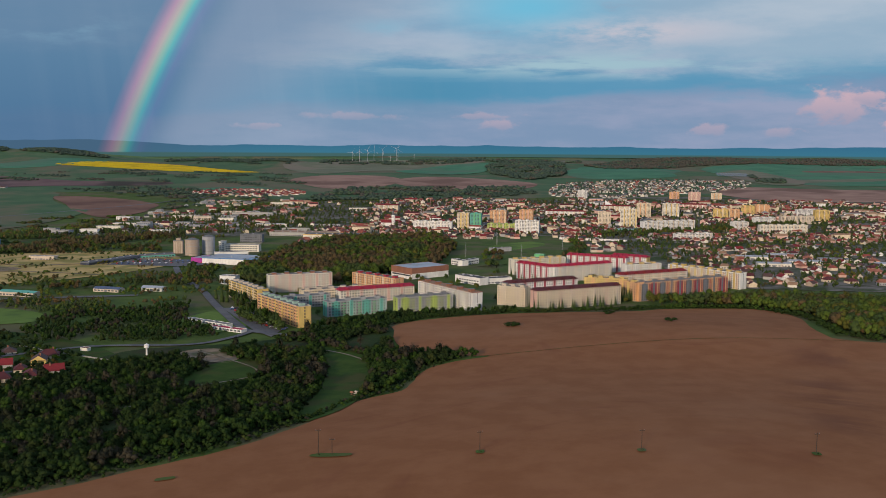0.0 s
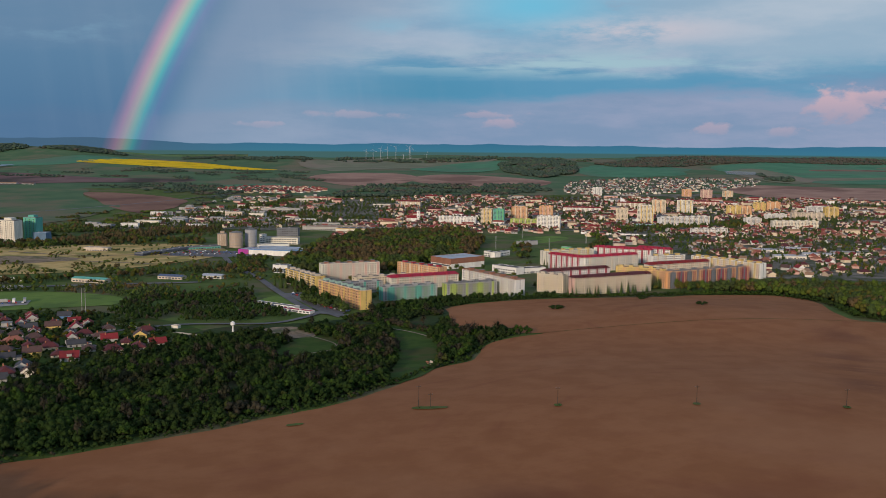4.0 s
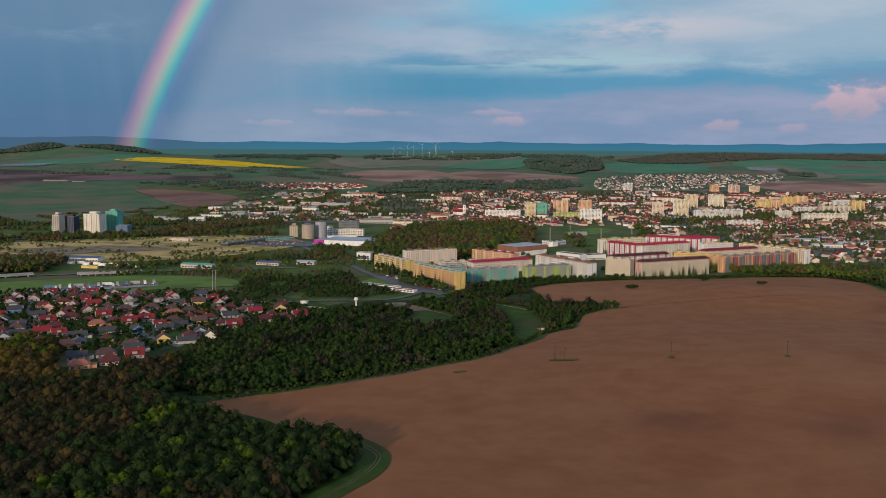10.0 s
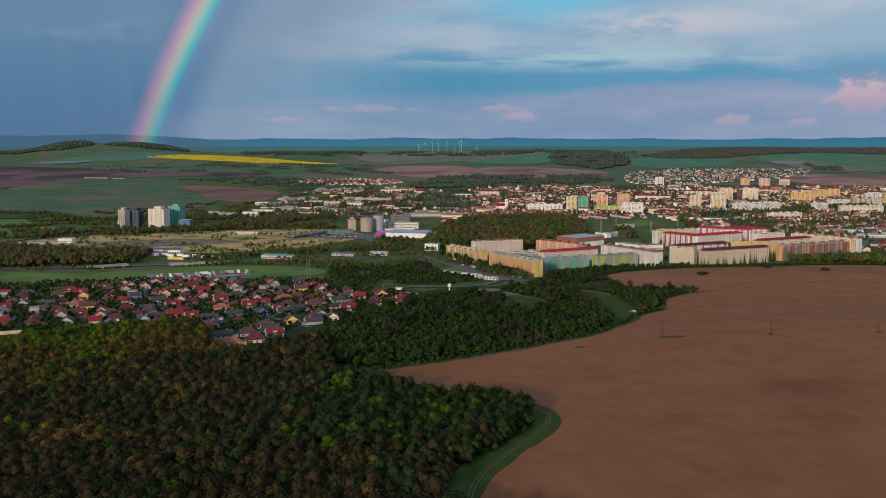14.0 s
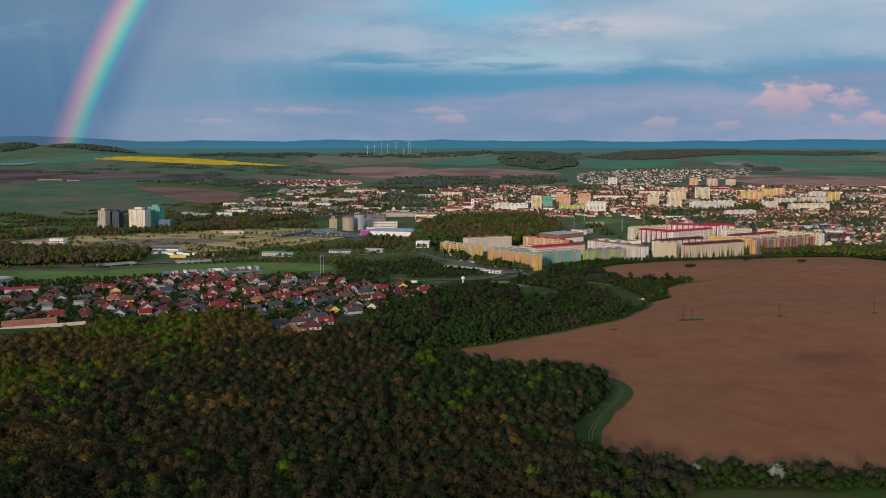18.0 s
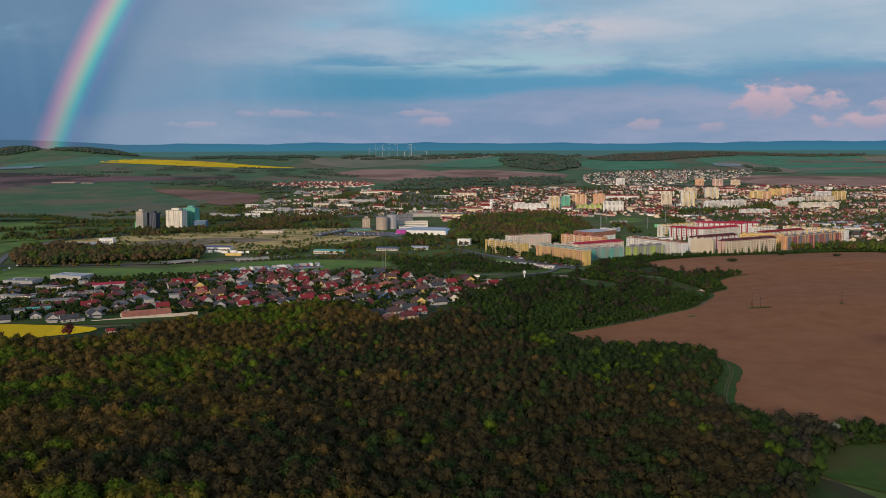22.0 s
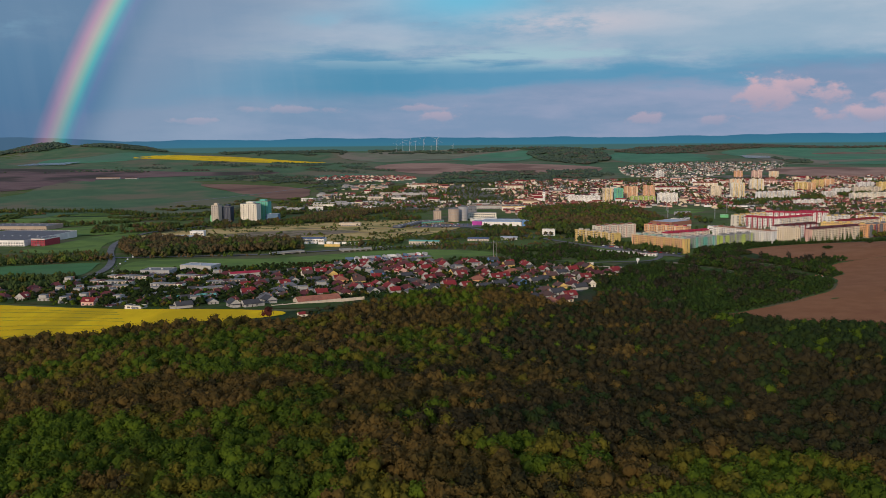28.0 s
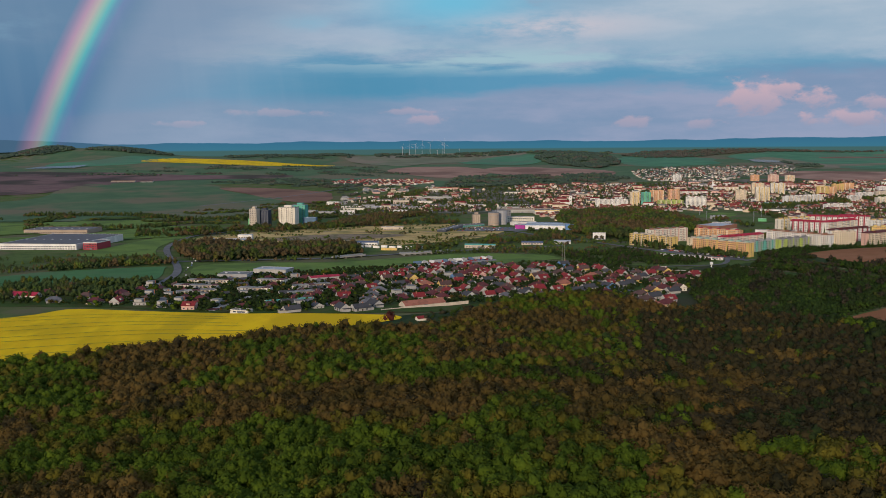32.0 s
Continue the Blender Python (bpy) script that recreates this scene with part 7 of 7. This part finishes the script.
for i in range(8):
    plant("conifer", 4, -108 + 40 * i / 8 + rr.uniform(-6, 2), 1140 - 55 * i / 8 + rr.uniform(-8, 0), rr.uniform(.8, 1.1))
for i in range(16):
    plant("conifer", 4, 204 + 95 * i / 16 + rr.uniform(-3, 3), 1062 + 44 * i / 16 + rr.uniform(-3, 3), rr.uniform(.55, .85))
for i in range(9):
    plant("conifer", 4, 206 + 12 * (i % 3), 1300 - 8 * i, rr.uniform(.7, 1))
for i in range(8):
    plant("conifer", 4, 303 + 3 * i, 1128 + 2 * i, rr.uniform(.7, 1.1))
def beside_blocks(x, y, gap=4.0):
    for inv, span, depth in BLOCKS:
        p = inv @ Vector((x, y, 0))
        if -gap < p.x < span + gap and -gap < p.y < depth + gap:
            return False
    return True


for i in range(210):                                  # courtyard trees
    x, y = rr.uniform(-75, 440), rr.uniform(1030, 1400)
    if y < 1240 + 0.5 * (x + 75) and y > 1000 + 0.3 * (x + 75) and beside_blocks(x, y):
        plant("tree", rr.choice((3, 2, 4, 4)), x, y, rr.uniform(.5, .8))
for i in range(16):                                   # broad trees before the yellow block
    f = i / 16
    plant("tree", rr.choice((3, 4, 4)), -66 + 52 * f + rr.uniform(-4, 3), 1024 - 74 * f + rr.uniform(-5, 3), rr.uniform(.65, .95))
for i in range(40):
    plant("tree", rr.choice((1, 2, 3, 4, 4)), rr.uniform(330, 480), rr.uniform(1098, 1140), rr.uniform(.6, .95))
for i in range(26):
    plant("bush", 4, rr.uniform(-95, 70), rr.uniform(224, 246), rr.uniform(.8, 1.6))
plant("plum_tree", 7, -474, 490, 0.9)
hall("shed", "small garden shed with a red roof", (-452, 505), (-445, 508), 5, 2.4, "wall_ivory", "roof_red", gable=1.8, windows=False, category="shed")
plant("blossom_tree", 6, -22, 230, 0.75)
plant("blossom_tree", 6, -52, 238, 0.45)
for x, y, s in ((176, 961, 1.5), (181, 962, 1.7), (313, 965, 1.6), (318, 966, 1.3), (274, 1036, 1.5), (279, 1038, 1.2)):
    plant("bush", 4, x, y, s, 0.6)
for i in range(60):
    x = rr.uniform(-640, -170)
    plant("tree", rr.choice((1, 2, 3, 4)), x, 640 + rr.uniform(0, 280), rr.uniform(.3, .5)) if rr.random() < .8 else None

# sheds and halls along the railway side of the valley
for i in range(15):
    f = i / 15
    x, y = -590 + 300 * f + rr.uniform(-60, 60), 1960 + 420 * f + rr.uniform(-70, 70)
    hall("works_hall", rr.choice(("pale flat-roofed works hall in the valley", "white low works hall with grey roof", "cream works building with window rows")), (x, y), (x + rr.uniform(22, 60), y - rr.uniform(0, 9)), rr.uniform(12, 22), rr.uniform(5, 11),
         rr.choice(("wall_grey", "wall_ivory", "wall_beige", "wall_grey")), rr.choice(("roof_felt", "metal_sheet", "roof_grey")), category="works", group="works halls of the valley")
for line in ([(-560, 1480), (-420, 1430), (-300, 1500), (-200, 1640)], [(-700, 1300), (-560, 1340), (-420, 1360), (-300, 1330)]):
    strip("dirt_track", line, 5, "gravel", 1.0, "pale dirt track over the wasteland", "track")
for k_ in (0, 0.8, 2.1, 2.9, 4.2, 5.0, 6.3, 7.4, 8.2):
    strip("tramline", [(-880 + 6 * k_, 575 - 22 * k_), (-780 + 8 * k_, 602 - 21 * k_), (-690 + 8 * k_, 606 - 20 * k_), (-600 + 6 * k_, 562 - 16 * k_)], 0.9, "grass_bright", 0.95, "narrow green wheel track through the rapeseed", "track")

# ---- poles, masts, turbines, cars ----


def pole(x, y, tall=9.5, lattice=False):
    t = thing("power_pole", pose(x, y, h1(x, y) + 0.2, 0, 0, 12), "dark wooden power pole standing in the ploughed field", "pole", "power poles in the field")
    part("mast", Kit("timber").tube(0, 0, -1, tall, 0.22, 0.15, 8), t)
    part("crossarm", Kit("timber").box(-1.3, -0.1, tall - 0.9, 1.3, 0.1, tall - 0.65), t)
    for u in (-1.1, 0.0, 1.1):
        part("insulator", Kit("steel").tube(u, 0, tall - 0.65, tall - 0.25, 0.1, 0.06, 6), t)
    if lattice:
        part("strut", Kit("timber").box(-0.12, 1.6, -1, 0.12, 1.85, 4.5).box(-0.1, 0.1, 4.3, 0.1, 1.8, 4.5), t)
    return t


for x, y, tall in ((57, 600, 13), (63.5, 599.5, 8.5), (133, 596, 10.5), (208, 592, 10.5), (288, 588, 10.5), (368, 584, 10.5)):
    pole(x, y, tall, tall > 12)
    if x != 63.5:
        drape("grass_patch", [(x - 1.6, y - 2.5), (x + 1.8, y - 2.2), (x + 1.9, y + 2.0), (x - 1.5, y + 1.6)], "meadow", 0.8, 8, "small tuft of grass round a pole", "grass", 4, 0.4)
        plant("bush", 4, x + 0.6, y - 0.8, 0.25)
drape("grass_patch", [(54, 597), (70, 596), (72, 600), (56, 601.5)], "meadow", 0.85, 10, "strip of grass round the poles", "grass", 4, 0.8)
drape("grass_patch", [(-10, 566), (-3, 569), (-4, 572), (-10, 570)], "meadow", 0.8, 8, "small weed patch in the field", "grass", 4, 1.0)


def mast(x, y, tall, label="slender grey lattice mast behind the village"):
    t = thing("lattice_mast", pose(x, y, h1(x, y)), label, "mast")
    k = Kit("steel")
    for u, v in ((-.6, -.6), (.6, -.6), (.6, .6), (-.6, .6)):
        part("leg", Kit("steel").box(u - .1, v - .1, -1, u + .1, v + .1, tall), t)
    for i in range(int(tall / 2)):
        k.box(-.6, -.65, 2 * i, .6, -.55, 2 * i + .12).box(-.6, .55, 2 * i, .6, .65, 2 * i + .12).box(-.65, -.6, 2 * i + 1, -.55, .6, 2 * i + 1.12).box(.55, -.6, 2 * i + 1, .65, .6, 2 * i + 1.12)
    part("bracing", k, t)


t = thing("antenna_mast", pose(-250, 935, h1(-250, 935)), "pair of slender pale masts behind the village", "mast")
for u in (-1.6, 1.6):
    part("pole", Kit("concrete").tube(u, 0, -1, 24, 0.3, 0.2, 8), t)
for z in (23,):
    part("crossbar", Kit("steel").box(-1.5, -0.06, z, 1.5, 0.06, z + 0.12), t)
for x, y in ((160, 1560), (240, 1530), (220, 1760), (320, 1680)):
    mast(x, y, 22, "slim floodlight mast at the sports ground")


def turbine(x, y, tall=62):
    z = h1(x, y)
    t = thing("wind_turbine", pose(x, y, z), "white wind turbine on the far plain", "wind turbine", "wind turbines")
    part("tower", Kit("turbine_white").tube(0, 0, -6, tall, 0.75, 0.45, 8), t)
    part("nacelle", Kit("turbine_white").box(-0.8, -3, tall - 0.6, 0.8, 2, tall + 1), t)
    for i in range(3):
        b = part("blade", Kit("turbine_white").box(-.3, -3.4, 0, .3, -3.1, tall * 0.5, taper=0.13), t)
        b.matrix_basis = pose(0, 0, tall + 0.5) @ pose(0, 0, 0, 0, 120 * i + (x % 60), 0)


for dx, up in ((-275, 44), (-240, 50), (-205, 54), (-172, 52), (-130, 60), (-92, 22), (-64, 60), (-56, 56), (22, 24)):
    turbine(dx, 4760 + dx % 40, up)

# rows of solar panels on the far slopes


def solar_park(x, y, rows, gap, width, length, label):
    t = thing("solar_park", pose(x, y, h1(x, y) + 3, 0, 0, -14), label, "solar park")
    for i in range(rows):
        u, v = x + gap * i, y
        z0, z1 = h1(u, v) - h1(x, y), h1(u + 0.24 * length, v + 0.97 * length) - h1(x, y)
        part("panel_row", Kit("solar_cell").face(((gap * i, 0, z0), (gap * i + width, 0, z0), (gap * i + width, length, z1 + 2), (gap * i, length, z1 + 2))), t)


solar_park(1195, 3760, 12, 10, 4, 230, "far rows of pale solar panels on the slope")
solar_park(-1900, 3950, 9, 26, 14, 120, "far pale solar field under the hill")
hall("farm", "long pale farm sheds on the far slope", (-1330, 3090), (-1250, 3082), 16, 3.5, "wall_plaster", "roof_tan", gable=3, category="farm")
hall("farm", "pale farm barn on the far slope", (-1230, 3078), (-1190, 3074), 14, 3.5, "wall_plaster", "roof_brown", gable=3, category="farm")


def car_kind(colour):
    t = thing("car", pose(0, 0, 0), {"white": "white", "silver": "silver grey", "black": "black", "red": "red", "blue": "dark blue"}[colour] + " parked car on the asphalt", "car", "parked cars")
    part("body", Kit("car_" + colour).box(-2.1, -.85, .35, 2.1, .85, .95), t)
    part("cabin", Kit("car_" + colour).box(-1.3, -.78, .95, 1.0, .78, 1.5, taper=0.18), t)
    part("windscreen", Kit("glass").box(-1.12, -.72, 1.0, .85, .72, 1.4), t)
    for u in (-1.3, 1.3):
        for v in (-.8, .8):
            part("wheel", Kit("rubber").box(u - .3, v - .1, 0.0, u + .3, v + .1, .62), t)
    return t


CARS = {c: [car_kind(c), False] for c in ("white", "silver", "black", "red", "blue")}


def park(x, y, turn, lift=0.95):
    r = random.Random(int(x * 91 + y * 37))
    c = r.choice(("white", "white", "silver", "silver", "black", "red", "blue"))
    m = pose(x, y, h1(x, y) + lift, 0, 0, turn)
    if CARS[c][1]:
        copy_thing(CARS[c][0], m)
    else:
        CARS[c][1] = True
        CARS[c][0].matrix_world = m


for i in range(44):
    f = i / 44
    park(-84 + 64 * f + rr.uniform(-2, 2) + 5 * (i % 3), 1074 - 120 * f, -60 + 90 * (i % 2), 0.8)
for i in range(34):
    park(-318 + 8 * (i % 17) + rr.uniform(-1, 1), 1450 + 22 * (i // 17) + 2 * (i % 17) * 0.5, 80, 1.0)
for i in range(12):
    park(-300 + 11 * (i % 6) + rr.uniform(-.8, .8), 1492 + 9 * (i // 6), 95, 1.0)
for i in range(18):
    park(-690 + rr.uniform(-3, 3) - 2.8 * i, 880 + 26 * i, 100, 0.95)
for i in range(22):
    park(-440 + 5.2 * i, 938 + 2.7 * i, 120, 0.85)


def lorry(x, y, turn, colour="wall_white"):
    t = thing("lorry", pose(x, y, h1(x, y) + 0.85, 0, 0, turn), "box lorry parked behind the village", "lorry", "parked lorries")
    part("cab", Kit("car_red" if int(x) % 3 == 0 else "car_white").box(4.2, -1.2, .5, 6.4, 1.2, 3.0, taper=0.1), t)
    part("box_body", Kit(colour).box(-6, -1.25, 1.0, 4, 1.25, 3.9), t)
    part("chassis", Kit("rubber").box(-6, -1, .5, 6, 1, 1.0), t)
    for u in (-5, -3.8, 5):
        part("wheel", Kit("rubber").box(u - .5, -1.2, 0, u + .5, 1.2, .95), t)


for i in range(12):
    lorry(-425 + 8.5 * i, 955 + 4.2 * i, 110 if i % 3 else 20, ("wall_steel", "wall_plaster", "wall_white", "wall_grey")[i % 4])

# the heap of rubble at the field corner
t = thing("rubble_heap", pose(63, 742, h1(63, 742)), "pale heap of rubble at the field edge", "rubble")
rr = random.Random(77)
for i in range(14):
    s = rr.uniform(0.6, 1.6)
    ob = part("stone", Kit(rr.choice(("concrete", "wall_beige", "wall_rust"))).box(-s, -s * 0.7, 0, s, s * 0.7, s * 0.7, taper=s * 0.25), t)
    ob.matrix_basis = pose(rr.gauss(0, 2.2), rr.gauss(0, 3.4), rr.uniform(0.3, 1.0), rr.uniform(-20, 20), rr.uniform(-20, 20), rr.uniform(0, 360))
